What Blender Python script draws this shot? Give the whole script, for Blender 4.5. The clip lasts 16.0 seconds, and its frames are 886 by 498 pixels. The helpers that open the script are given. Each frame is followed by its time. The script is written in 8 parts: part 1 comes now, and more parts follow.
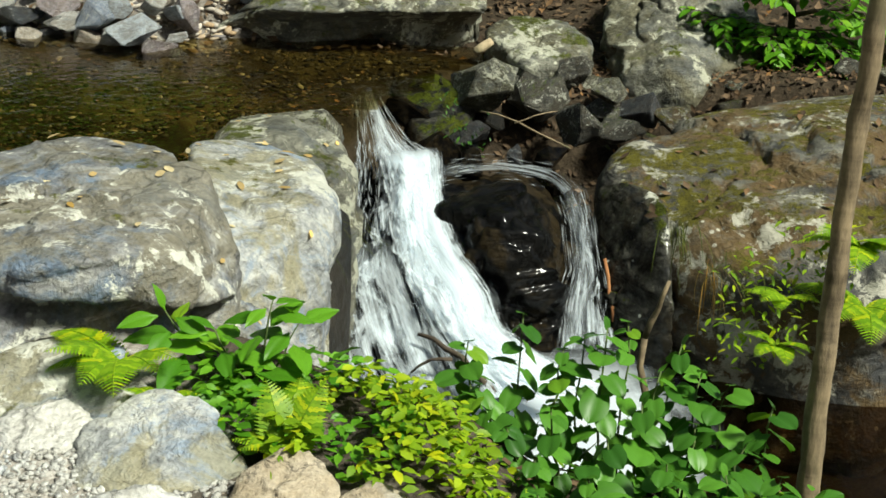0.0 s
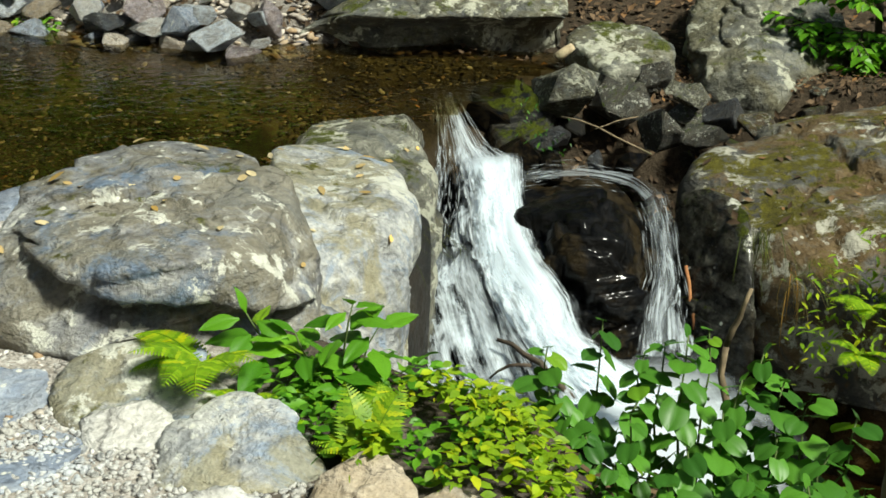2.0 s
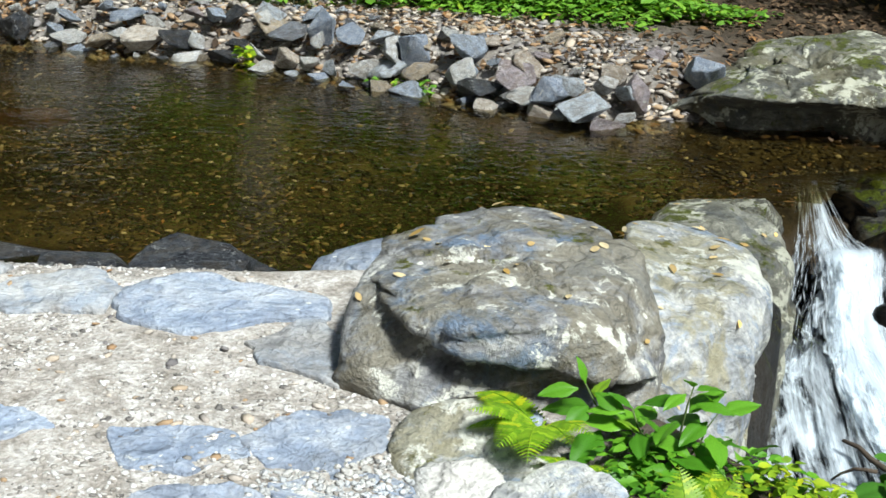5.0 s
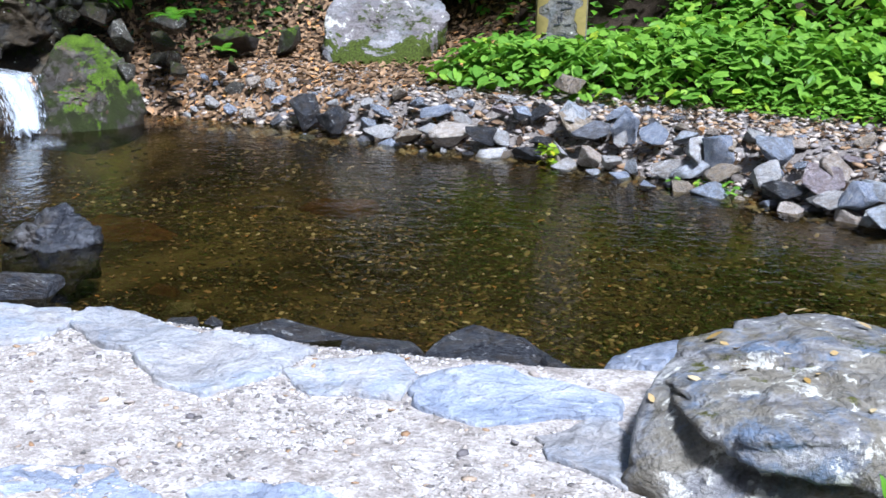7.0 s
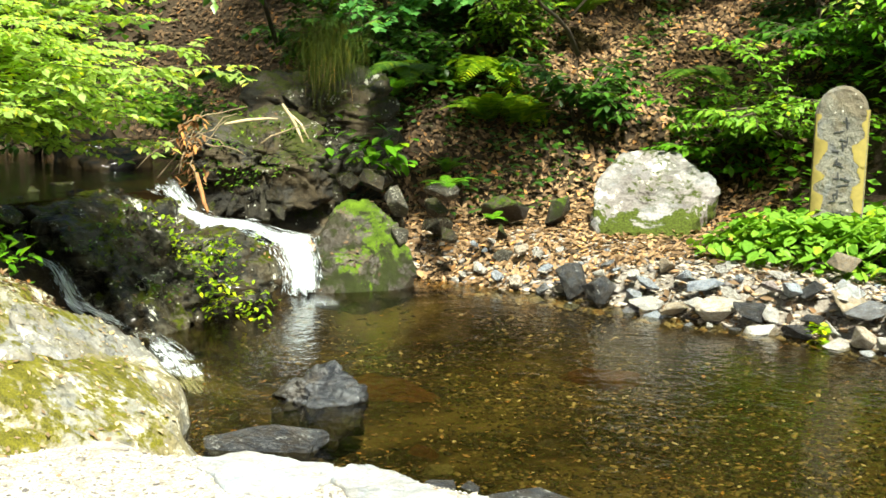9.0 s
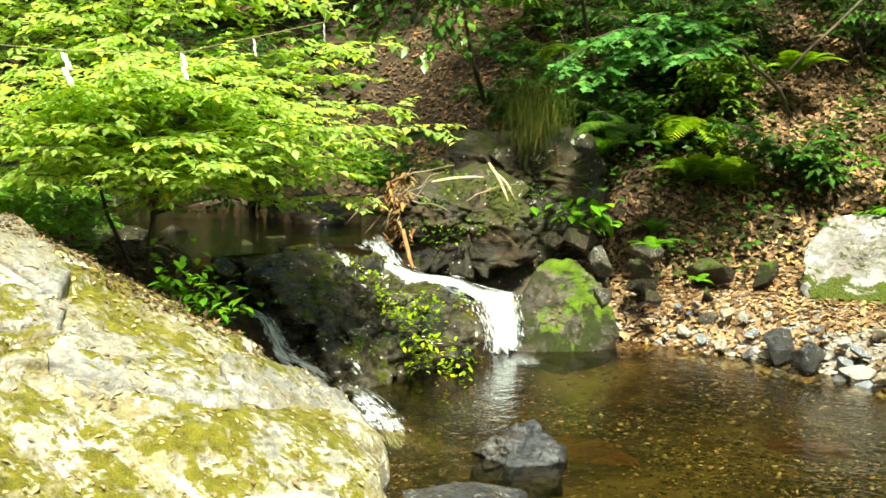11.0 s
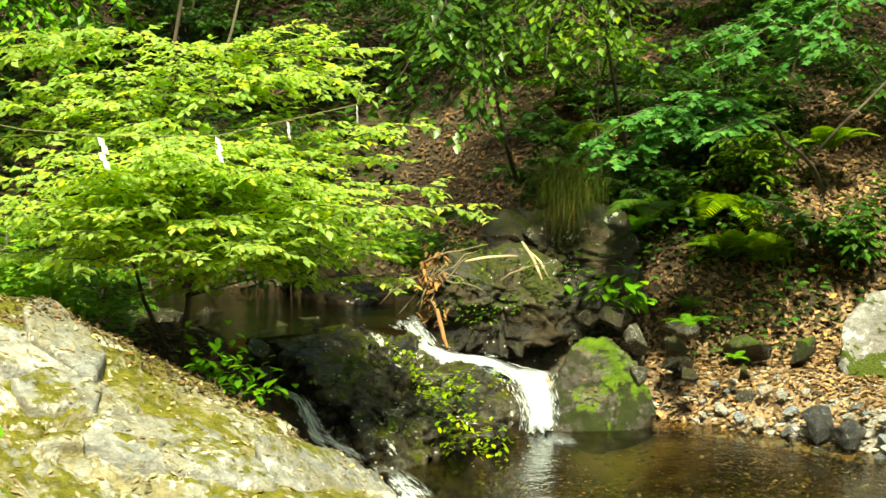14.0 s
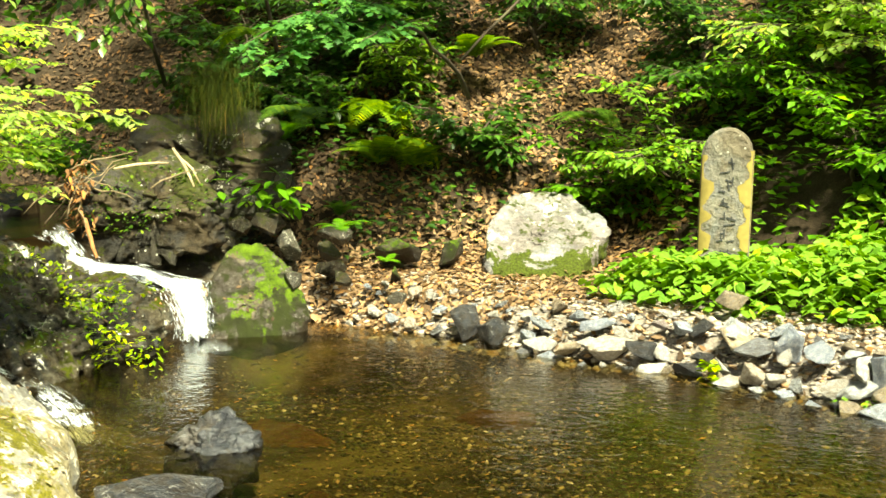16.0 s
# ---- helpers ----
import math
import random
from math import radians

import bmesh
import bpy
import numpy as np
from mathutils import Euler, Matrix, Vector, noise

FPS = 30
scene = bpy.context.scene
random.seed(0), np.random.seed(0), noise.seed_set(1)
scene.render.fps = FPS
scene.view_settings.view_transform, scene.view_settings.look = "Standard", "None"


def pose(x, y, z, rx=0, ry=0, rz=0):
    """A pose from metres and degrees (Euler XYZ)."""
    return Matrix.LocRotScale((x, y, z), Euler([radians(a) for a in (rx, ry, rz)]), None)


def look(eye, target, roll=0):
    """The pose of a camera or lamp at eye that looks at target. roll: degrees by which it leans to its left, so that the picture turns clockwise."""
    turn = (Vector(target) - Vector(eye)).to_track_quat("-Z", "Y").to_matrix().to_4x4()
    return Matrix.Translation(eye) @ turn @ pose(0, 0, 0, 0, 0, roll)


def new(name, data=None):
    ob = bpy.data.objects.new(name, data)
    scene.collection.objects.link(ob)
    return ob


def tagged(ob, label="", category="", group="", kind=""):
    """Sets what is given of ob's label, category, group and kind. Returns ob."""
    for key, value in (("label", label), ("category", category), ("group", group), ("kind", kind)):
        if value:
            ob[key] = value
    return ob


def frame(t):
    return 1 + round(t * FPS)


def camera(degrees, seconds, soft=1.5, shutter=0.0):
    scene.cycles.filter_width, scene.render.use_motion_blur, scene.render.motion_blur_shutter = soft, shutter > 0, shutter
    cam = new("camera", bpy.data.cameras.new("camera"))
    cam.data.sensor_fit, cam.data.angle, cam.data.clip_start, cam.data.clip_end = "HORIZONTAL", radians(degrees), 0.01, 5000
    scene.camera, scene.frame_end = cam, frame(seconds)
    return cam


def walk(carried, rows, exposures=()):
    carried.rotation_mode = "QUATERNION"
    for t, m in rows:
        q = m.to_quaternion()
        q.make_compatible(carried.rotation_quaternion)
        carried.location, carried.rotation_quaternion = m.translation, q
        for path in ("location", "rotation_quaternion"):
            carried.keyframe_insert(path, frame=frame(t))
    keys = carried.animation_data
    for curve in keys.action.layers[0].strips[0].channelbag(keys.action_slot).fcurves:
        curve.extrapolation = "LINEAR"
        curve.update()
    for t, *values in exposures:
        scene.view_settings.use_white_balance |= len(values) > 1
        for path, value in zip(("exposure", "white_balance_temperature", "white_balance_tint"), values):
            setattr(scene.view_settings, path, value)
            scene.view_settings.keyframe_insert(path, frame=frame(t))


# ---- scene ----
# A forest stream: the viewer stands on a gravel terrace and turns from the lower fall over the pool to the upper cascade and back.
cam = camera(35.0, 16.0, 1.6)
EYE = 1.55
ROWS = [
    (0, 67.90, -2.01, 0.81),
    (0.5, 67.46, -1.96, 1.33),
    (1, 68.21, -1.86, 1.23),
    (1.5, 67.76, -1.85, 2.16),
    (2, 68.03, -1.17, 3.97),
    (2.5, 68.47, -1.46, 5.50),
    (3, 68.71, -1.46, 7.71),
    (3.5, 69.39, -3.48, 9.92),
    (4, 70.39, -2.97, 13.68),
    (4.2, 70.27, -2.55, 14.81),
    (6.3, 72.72, -0.63, 26.85),
    (6.5, 73.26, -0.73, 28.06),
    (7, 74.53, 0.00, 31.33),
    (7.5, 76.35, -0.77, 34.45),
    (8, 78.05, -0.75, 37.06),
    (8.5, 80.12, -0.11, 39.96),
    (8.7, 80.85, -0.11, 40.92),
    (10.8, 83.29, -0.71, 49.66),
    (11, 83.76, -0.42, 50.67),
    (11.5, 83.90, 0.11, 54.20),
    (12, 84.00, 0.43, 57.02),
    (12.5, 86.03, 0.91, 57.30),
    (13, 87.30, 0.73, 56.30),
    (13.5, 87.11, 0.74, 54.30),
    (14, 87.00, 0.27, 52.00),
    (14.5, 86.83, 0.26, 49.33),
    (15, 86.02, 0.47, 47.86),
    (15.5, 84.44, -0.22, 43.95),
    (16, 83.15, -0.09, 37.92),
]
EXPOSURES = [(0.0, 0.72, 6500, -2), (3.0, 0.68, 6300, -2), (5.3, 0.95, 5700, 8), (6.5, 1.06, 5300, 20), (7.0, 1.1, 5150, 18), (7.7, 1.39, 5300, 7), (8.5, 1.75, 6500, 0), (11.0, 1.95, 7400, -6),
             (12.0, 1.54, 8000, -12), (12.5, 1.40, 8300, -14), (14.0, 1.68, 8500, -14), (16.0, 2.12, 8400, -8)]

walk(cam, [(t, pose(0, 0, EYE, rx, ry, rz)) for t, rx, ry, rz in ROWS], EXPOSURES)

# ---- world and sun ----
SUN_FROM = Vector((0.62, -0.42, 0.98)).normalized()
world = bpy.data.worlds.new("world")
scene.world = world
world.use_nodes = True
wt = world.node_tree
sky = wt.nodes.new("ShaderNodeTexSky")
sky.sky_type = "NISHITA"
sky.sun_disc = False
sky.sun_elevation = math.asin(SUN_FROM.z)
sky.sun_rotation = math.atan2(SUN_FROM.x, SUN_FROM.y)
sky.air_density, sky.dust_density, sky.ozone_density = 1.0, 2.5, 1.0
wt.nodes["Background"].inputs["Strength"].default_value = 0.055
wt.links.new(sky.outputs[0], wt.nodes["Background"].inputs["Color"])
sun_data = bpy.data.lights.new("sun", "SUN")
sun_data.energy, sun_data.angle, sun_data.color = 4.3, radians(8.0), (1.0, 0.95, 0.86)
sun = new("sun", sun_data)
sun.matrix_world = look(SUN_FROM * 40, (0, 0, 0))

# ---- materials ----
def nodes_of(name):
    m = bpy.data.materials.new(name)
    m.use_nodes = True
    return m, m.node_tree, m.node_tree.nodes["Principled BSDF"]


def plug(nt, value, socket):
    if isinstance(value, bpy.types.NodeSocket):
        nt.links.new(value, socket)
    else:
        socket.default_value = value


def n_noise(nt, vec, scale, detail=4.0, rough=0.55, dist=0.0):
    n = nt.nodes.new("ShaderNodeTexNoise")
    plug(nt, vec, n.inputs["Vector"])
    n.inputs["Scale"].default_value, n.inputs["Detail"].default_value = scale, detail
    n.inputs["Roughness"].default_value, n.inputs["Distortion"].default_value = rough, dist
    return n.outputs["Fac"]


def n_voronoi(nt, vec, scale, feature="F1", out="Distance"):
    n = nt.nodes.new("ShaderNodeTexVoronoi")
    n.feature = feature
    plug(nt, vec, n.inputs["Vector"])
    n.inputs["Scale"].default_value = scale
    return n.outputs[out]


def n_ramp(nt, fac, stops):
    n = nt.nodes.new("ShaderNodeValToRGB")
    plug(nt, fac, n.inputs[0])
    els = n.color_ramp.elements
    while len(els) < len(stops):
        els.new(0.5)
    for e, (p, c) in zip(els, stops):
        e.position = p
        e.color = (*c, 1) if isinstance(c, tuple) else (c, c, c, 1)
    return n.outputs[0]


def n_mix(nt, fac, a, b, mode="MIX"):
    n = nt.nodes.new("ShaderNodeMix")
    n.data_type, n.blend_type = "RGBA", mode
    plug(nt, fac, n.inputs[0])
    plug(nt, (*a, 1) if isinstance(a, tuple) else a, n.inputs[6])
    plug(nt, (*b, 1) if isinstance(b, tuple) else b, n.inputs[7])
    return n.outputs[2]


def n_math(nt, op, a, b=0.0):
    n = nt.nodes.new("ShaderNodeMath")
    n.operation = op
    n.use_clamp = op in ("MULTIPLY", "ADD")
    plug(nt, a, n.inputs[0])
    plug(nt, b, n.inputs[1])
    return n.outputs[0]


def n_bump(nt, height, dist, strength=1.0):
    n = nt.nodes.new("ShaderNodeBump")
    plug(nt, height, n.inputs["Height"])
    n.inputs["Distance"].default_value, n.inputs["Strength"].default_value = dist, strength
    return n.outputs[0]


def n_coord(nt, stretch=(1, 1, 1), turn=(0, 0, 0), shift=True, which="Object"):
    tc = nt.nodes.new("ShaderNodeTexCoord").outputs[which]
    if shift:
        info = nt.nodes.new("ShaderNodeObjectInfo").outputs["Random"]
        add = nt.nodes.new("ShaderNodeVectorMath")
        add.operation = "ADD"
        nt.links.new(tc, add.inputs[0])
        nt.links.new(n_math(nt, "MULTIPLY_ADD", info, 37.0), add.inputs[1])
        tc = add.outputs[0]
    mp = nt.nodes.new("ShaderNodeMapping")
    nt.links.new(tc, mp.inputs[0])
    mp.inputs["Scale"].default_value = stretch
    mp.inputs["Rotation"].default_value = [radians(a) for a in turn]
    return mp.outputs[0]


def rock_material(name, dark, mid, light, lichen=0.3, moss=0.0, rough=0.8, wet=0.0, strata=1.0, lichen_color=(0.58, 0.58, 0.50), vary=0.5,
                  moss_color=(0.09, 0.13, 0.015), turn=(10, 25, 0), stain=0.35, ochre=(0.20, 0.14, 0.06), cool=(0.30, 0.35, 0.42), cool_amount=0.4, cracked=0.75,
                  foot=0.0, damp=0.0, hues=()):
    """Weathered stone: patches of several tones, layers, cracks, lichen crusts and spots, moss on what faces up."""
    m, nt, b = nodes_of(name)
    v = n_coord(nt)
    band = n_coord(nt, (1.0, 1.0, 1 + 2.5 * strata), turn)
    big = n_noise(nt, v, 2.6, 9, 0.66, 0.9)
    layer = n_noise(nt, band, 6.5, 8, 0.68, 0.7)
    mid_n = n_noise(nt, v, 17, 6, 0.62, 0.4)
    fine = n_noise(nt, v, 75, 4, 0.6)
    f = n_mix(nt, 0.45, big, layer)
    f = n_mix(nt, 0.22, f, mid_n)
    col = n_ramp(nt, f, [(0.37, dark), (0.475, mid), (0.53, tuple((x + y) / 2 for x, y in zip(mid, light))), (0.60, light)])
    # cool slaty patches and brown stains, each with a ragged outline
    tone = n_noise(nt, v, 3.7, 8, 0.7, 0.6)
    mean = sum(mid) / 3
    cool_f = n_ramp(nt, tone, [(0.40, cool_amount), (0.495, 0.0)])
    col = n_mix(nt, cool_f, col, tuple(c * mean / 0.35 for c in cool))
    stain_f = n_ramp(nt, n_noise(nt, v, 2.9, 8, 0.72, 0.5), [(0.47, 0.0), (0.55, stain)])
    col = n_mix(nt, stain_f, col, tuple(c * (0.35 + mean * 1.6) for c in ochre))
    info = nt.nodes.new("ShaderNodeObjectInfo").outputs["Random"]
    col = n_mix(nt, 1.0, col, n_ramp(nt, info, [(0.0, 1 - 0.45 * vary), (1.0, 1.0)]), "MULTIPLY")
    if hues:
        tint = n_ramp(nt, info, [((k + 0.0) / len(hues), h) for k, h in enumerate(hues)])
        tint.node.color_ramp.interpolation = "CONSTANT"
        col = n_mix(nt, 1.0, col, tint, "MULTIPLY")
    # cracks
    warp = nt.nodes.new("ShaderNodeVectorMath")
    warp.operation = "MULTIPLY_ADD"
    nt.links.new(n_ramp(nt, mid_n, [(0.0, 0.0), (1.0, 1.0)]), warp.inputs[0])
    warp.inputs[1].default_value = (0.22, 0.22, 0.22)
    nt.links.new(band, warp.inputs[2])
    gap = n_voronoi(nt, warp.outputs[0], 3.4, "DISTANCE_TO_EDGE")
    crack = n_ramp(nt, gap, [(0.0, 0.25), (0.028, 1.0)])
    col = n_mix(nt, cracked, col, n_mix(nt, 1.0, col, crack, "MULTIPLY"))
    # speckle
    col = n_mix(nt, 1.0, col, n_ramp(nt, fine, [(0.30, 0.70), (0.60, 1.0)]), "MULTIPLY")
    if lichen > 0:
        crust = n_mix(nt, 0.35, n_noise(nt, v, 8.5, 7, 0.72, 0.3), n_noise(nt, v, 2.2, 3, 0.5))
        lf = n_ramp(nt, crust, [(0.62 - 0.16 * lichen, 0.0), (0.645 - 0.15 * lichen, 0.85)])
        dots = n_ramp(nt, n_voronoi(nt, v, 19), [(0.10 + 0.10 * lichen, 1.0), (0.16 + 0.10 * lichen, 0.0)])
        dots = n_math(nt, "MULTIPLY", dots, n_ramp(nt, tone, [(0.50, 0.0), (0.58, 0.9)]))
        col = n_mix(nt, lf, col, lichen_color)
        col = n_mix(nt, dots, col, tuple(min(1.0, c * 1.12) for c in lichen_color))
    rg = n_ramp(nt, layer, [(0.35, max(0.05, rough - 0.18)), (0.65, min(1.0, rough + 0.12))])
    relief = n_mix(nt, 0.40, n_mix(nt, 0.28, big, layer), mid_n)
    if moss > 0:
        up = nt.nodes.new("ShaderNodeSeparateXYZ")
        nt.links.new(nt.nodes.new("ShaderNodeNewGeometry").outputs["Normal"], up.inputs[0])
        mn = n_mix(nt, 0.4, n_noise(nt, v, 3.4, 6, 0.65, 0.4), n_noise(nt, v, 21, 5, 0.7))
        sm = n_math(nt, "ADD", mn, n_math(nt, "MULTIPLY", up.outputs["Z"], 0.20))
        mf = n_ramp(nt, sm, [(0.80 - 0.30 * moss, 0.0), (0.86 - 0.30 * moss, 1.0)])
        tuft_n = n_noise(nt, v, 110, 4, 0.7)
        mcol = n_mix(nt, n_ramp(nt, n_mix(nt, 0.5, tuft_n, n_noise(nt, v, 14, 4, 0.6)), [(0.35, 0.0), (0.65, 1.0)]), tuple(c * 0.35 for c in moss_color), tuple(min(1, c * 1.8) for c in moss_color))
        col = n_mix(nt, mf, col, mcol)
        rg = n_mix(nt, mf, rg, (0.95, 0.95, 0.95))
        relief = n_mix(nt, n_math(nt, "MULTIPLY", mf, 0.5), relief, tuft_n)
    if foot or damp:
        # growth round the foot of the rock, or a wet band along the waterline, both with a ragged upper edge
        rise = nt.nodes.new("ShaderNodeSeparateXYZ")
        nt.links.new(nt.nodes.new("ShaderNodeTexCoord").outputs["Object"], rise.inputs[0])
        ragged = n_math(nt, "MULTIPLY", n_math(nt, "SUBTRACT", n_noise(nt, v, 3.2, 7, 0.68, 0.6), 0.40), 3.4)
        if foot:
            ff = n_ramp(nt, n_math(nt, "ADD", n_math(nt, "MULTIPLY", rise.outputs["Z"], 0.5 / foot), ragged), [(0.80, 1.0), (0.88, 0.0)])
            fcol = n_mix(nt, n_ramp(nt, n_noise(nt, v, 80, 4, 0.7), [(0.35, 0.0), (0.65, 1.0)]), tuple(c * 0.4 for c in moss_color), tuple(min(1, c * 1.6) for c in moss_color))
            col = n_mix(nt, ff, col, fcol)
            rg = n_mix(nt, ff, rg, (0.95, 0.95, 0.95))
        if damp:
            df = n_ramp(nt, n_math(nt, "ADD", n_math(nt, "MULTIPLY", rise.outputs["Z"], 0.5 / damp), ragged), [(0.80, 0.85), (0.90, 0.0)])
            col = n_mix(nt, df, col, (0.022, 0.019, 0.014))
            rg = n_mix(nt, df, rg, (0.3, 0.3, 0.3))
    plug(nt, col, b.inputs["Base Color"])
    plug(nt, rg, b.inputs["Roughness"])
    b.inputs["Specular IOR Level"].default_value = 0.35 if not wet else 0.03
    if wet:
        b.inputs["Coat Weight"].default_value = wet
        b.inputs["Coat Roughness"].default_value = 0.14
    n1 = n_bump(nt, relief, 0.075, 0.9)
    n2 = nt.nodes.new("ShaderNodeBump")
    plug(nt, n_mix(nt, 0.5, fine, crack), n2.inputs["Height"])
    n2.inputs["Distance"].default_value, n2.inputs["Strength"].default_value = 0.005, 0.5
    nt.links.new(n1, n2.inputs["Normal"])
    plug(nt, n2.outputs[0], b.inputs["Normal"])
    return m


ROCK_GREY = rock_material("grey_lichen_rock", (0.040, 0.038, 0.034), (0.22, 0.222, 0.225), (0.50, 0.50, 0.465), 0.46, 0.14, stain=0.65, cool=(0.25, 0.33, 0.45), ochre=(0.28, 0.24, 0.14), cool_amount=1.0, cracked=0.6, moss_color=(0.10, 0.105, 0.012))
ROCK_PALE = rock_material("pale_rock", (0.10, 0.105, 0.10), (0.33, 0.34, 0.34), (0.66, 0.655, 0.60), 0.42, 0.14, stain=0.7, ochre=(0.36, 0.32, 0.17), cool=(0.27, 0.34, 0.44), cool_amount=0.9, cracked=0.35, moss_color=(0.12, 0.12, 0.012))
ROCK_BLUE = rock_material("blue_grey_slate", (0.16, 0.20, 0.275), (0.30, 0.355, 0.45), (0.56, 0.60, 0.655), 0.1, 0.0, strata=1.3, stain=0.15, cracked=0.25)
ROCK_SLAB = rock_material("lichened_slab", (0.028, 0.029, 0.023), (0.115, 0.113, 0.090), (0.30, 0.295, 0.235), 0.58, 0.34, stain=0.6, ochre=(0.24, 0.21, 0.10), lichen_color=(0.42, 0.42, 0.33), cracked=0.5, moss_color=(0.075, 0.088, 0.010))
ROCK_BROWN = rock_material("brown_stream_rock", (0.022, 0.021, 0.017), (0.085, 0.082, 0.066), (0.23, 0.22, 0.18), 0.35, 0.30, rough=0.65)
ROCK_RIGHT = rock_material("stained_boulder_rock", (0.010, 0.009, 0.008), (0.068, 0.064, 0.054), (0.25, 0.24, 0.19), 0.54, 0.38, rough=0.72, stain=0.85, moss_color=(0.095, 0.085, 0.006), ochre=(0.28, 0.17, 0.05), cool=(0.24, 0.26, 0.29), cool_amount=0.7, cracked=0.35, lichen_color=(0.40, 0.39, 0.32))
# Wet stone, darkened below its own tone to hold the ravine's missing shade.
ROCK_WET = rock_material("shade_black_wet_rock", (0.0012, 0.0012, 0.0014), (0.003, 0.003, 0.0028), (0.010, 0.0095, 0.009), 0.0, 0.0, rough=0.45, wet=0.25, moss_color=(0.03, 0.035, 0.008))
# Near-black tones put the shade beside the fall into the rock's colour.
ROCK_SHADE = rock_material("shade_toned_fall_rock", (0.002, 0.002, 0.0018), (0.006, 0.006, 0.005), (0.022, 0.020, 0.016), 0.0, 0.25, rough=0.8, stain=0.2, moss_color=(0.03, 0.034, 0.005))
ROCK_DAMP = rock_material("damp_cascade_rock", (0.004, 0.004, 0.0035), (0.020, 0.019, 0.015), (0.13, 0.125, 0.10), 0.16, 0.44, rough=0.40, wet=0.35, moss_color=(0.060, 0.072, 0.008))
ROCK_OLIVE = rock_material("mossy_olive_rock", (0.009, 0.008, 0.006), (0.036, 0.033, 0.023), (0.105, 0.096, 0.070), 0.12, 0.62, rough=0.7, moss_color=(0.045, 0.055, 0.007), stain=0.7, cracked=0.5)
ROCK_DARK = rock_material("dark_waterline_stone", (0.012, 0.013, 0.017), (0.036, 0.040, 0.050), (0.13, 0.14, 0.15), 0.25, 0.0, rough=0.5, lichen_color=(0.30, 0.31, 0.30))
ROCK_POOL = rock_material("pool_stone", (0.010, 0.011, 0.014), (0.030, 0.033, 0.040), (0.11, 0.118, 0.13), 0.10, 0.0, rough=0.4, damp=0.2, lichen_color=(0.20, 0.21, 0.22), strata=1.6)
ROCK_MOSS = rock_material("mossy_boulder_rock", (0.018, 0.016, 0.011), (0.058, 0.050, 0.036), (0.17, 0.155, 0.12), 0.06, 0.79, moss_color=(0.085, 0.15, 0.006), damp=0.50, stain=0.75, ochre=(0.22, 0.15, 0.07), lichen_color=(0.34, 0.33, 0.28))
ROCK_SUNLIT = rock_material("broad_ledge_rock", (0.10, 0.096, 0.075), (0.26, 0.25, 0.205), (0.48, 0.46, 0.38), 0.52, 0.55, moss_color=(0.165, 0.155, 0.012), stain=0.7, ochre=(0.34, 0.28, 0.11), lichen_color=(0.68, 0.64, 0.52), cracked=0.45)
ROCK_PLATE = rock_material("grey_ledge_plate", (0.10, 0.10, 0.095), (0.225, 0.222, 0.21), (0.38, 0.375, 0.355), 0.34, 0.36, moss_color=(0.165, 0.160, 0.012), stain=0.45, ochre=(0.30, 0.25, 0.12), cool_amount=0.3, strata=1.6, cracked=0.4, lichen_color=(0.60, 0.58, 0.49))
ROCK_SHORE = rock_material("bleached_shore_slab", (0.21, 0.235, 0.27), (0.37, 0.385, 0.40), (0.54, 0.545, 0.54), 0.0, 0.0, stain=0.25, cool_amount=0.7, cracked=0.15)
ROCK_BANK = rock_material("bank_stone", (0.28, 0.285, 0.29), (0.56, 0.565, 0.57), (0.82, 0.82, 0.81), 0.15, 0.0, vary=0.3, stain=0.4, cool_amount=0.2, cracked=0.3, hues=((0.62, 0.70, 0.82), (1.0, 0.98, 0.93), (0.92, 0.80, 0.66), (0.74, 0.84, 1.0), (0.62, 0.54, 0.55), (1.0, 1.0, 0.98), (0.36, 0.38, 0.42), (0.80, 0.86, 0.92), (0.95, 0.86, 0.74)))
ROCK_WHITE = rock_material("white_quartz_stone", (0.45, 0.44, 0.40), (0.62, 0.61, 0.57), (0.78, 0.77, 0.73), 0.0, 0.0, stain=0.15)
ROCK_TAN = rock_material("tan_sandstone", (0.28, 0.22, 0.14), (0.44, 0.36, 0.25), (0.60, 0.52, 0.40), 0.1, 0.0, stain=0.3)
LANTERN_STONE = rock_material("carved_lantern_granite", (0.54, 0.51, 0.39), (0.74, 0.71, 0.58), (0.84, 0.82, 0.71), 0.0, 0.06, strata=0.1, stain=0.35, cool_amount=0.0, cracked=0.0)
MARKER_STONE = rock_material("weathered_marker_stone", (0.09, 0.088, 0.07), (0.17, 0.168, 0.14), (0.27, 0.265, 0.215), 0.1, 0.14, strata=0.15, stain=0.5, cracked=0.1)


def pebble_material(name, stops, rough=0.75, wet=0.0, hue_noise=0.3):
    m, nt, b = nodes_of(name)
    isl = nt.nodes.new("ShaderNodeNewGeometry").outputs["Random Per Island"]
    col = n_ramp(nt, isl, stops)
    v = n_coord(nt, shift=False)
    g = n_ramp(nt, n_noise(nt, v, 90, 4, 0.7), [(0.25, 0.62), (0.75, 1.0)])
    plug(nt, n_mix(nt, 1.0, col, g, "MULTIPLY"), b.inputs["Base Color"])
    b.inputs["Roughness"].default_value = rough
    if wet:
        b.inputs["Coat Weight"].default_value = wet
    plug(nt, n_bump(nt, n_noise(nt, v, 160, 3), 0.004, 0.6), b.inputs["Normal"])
    return m


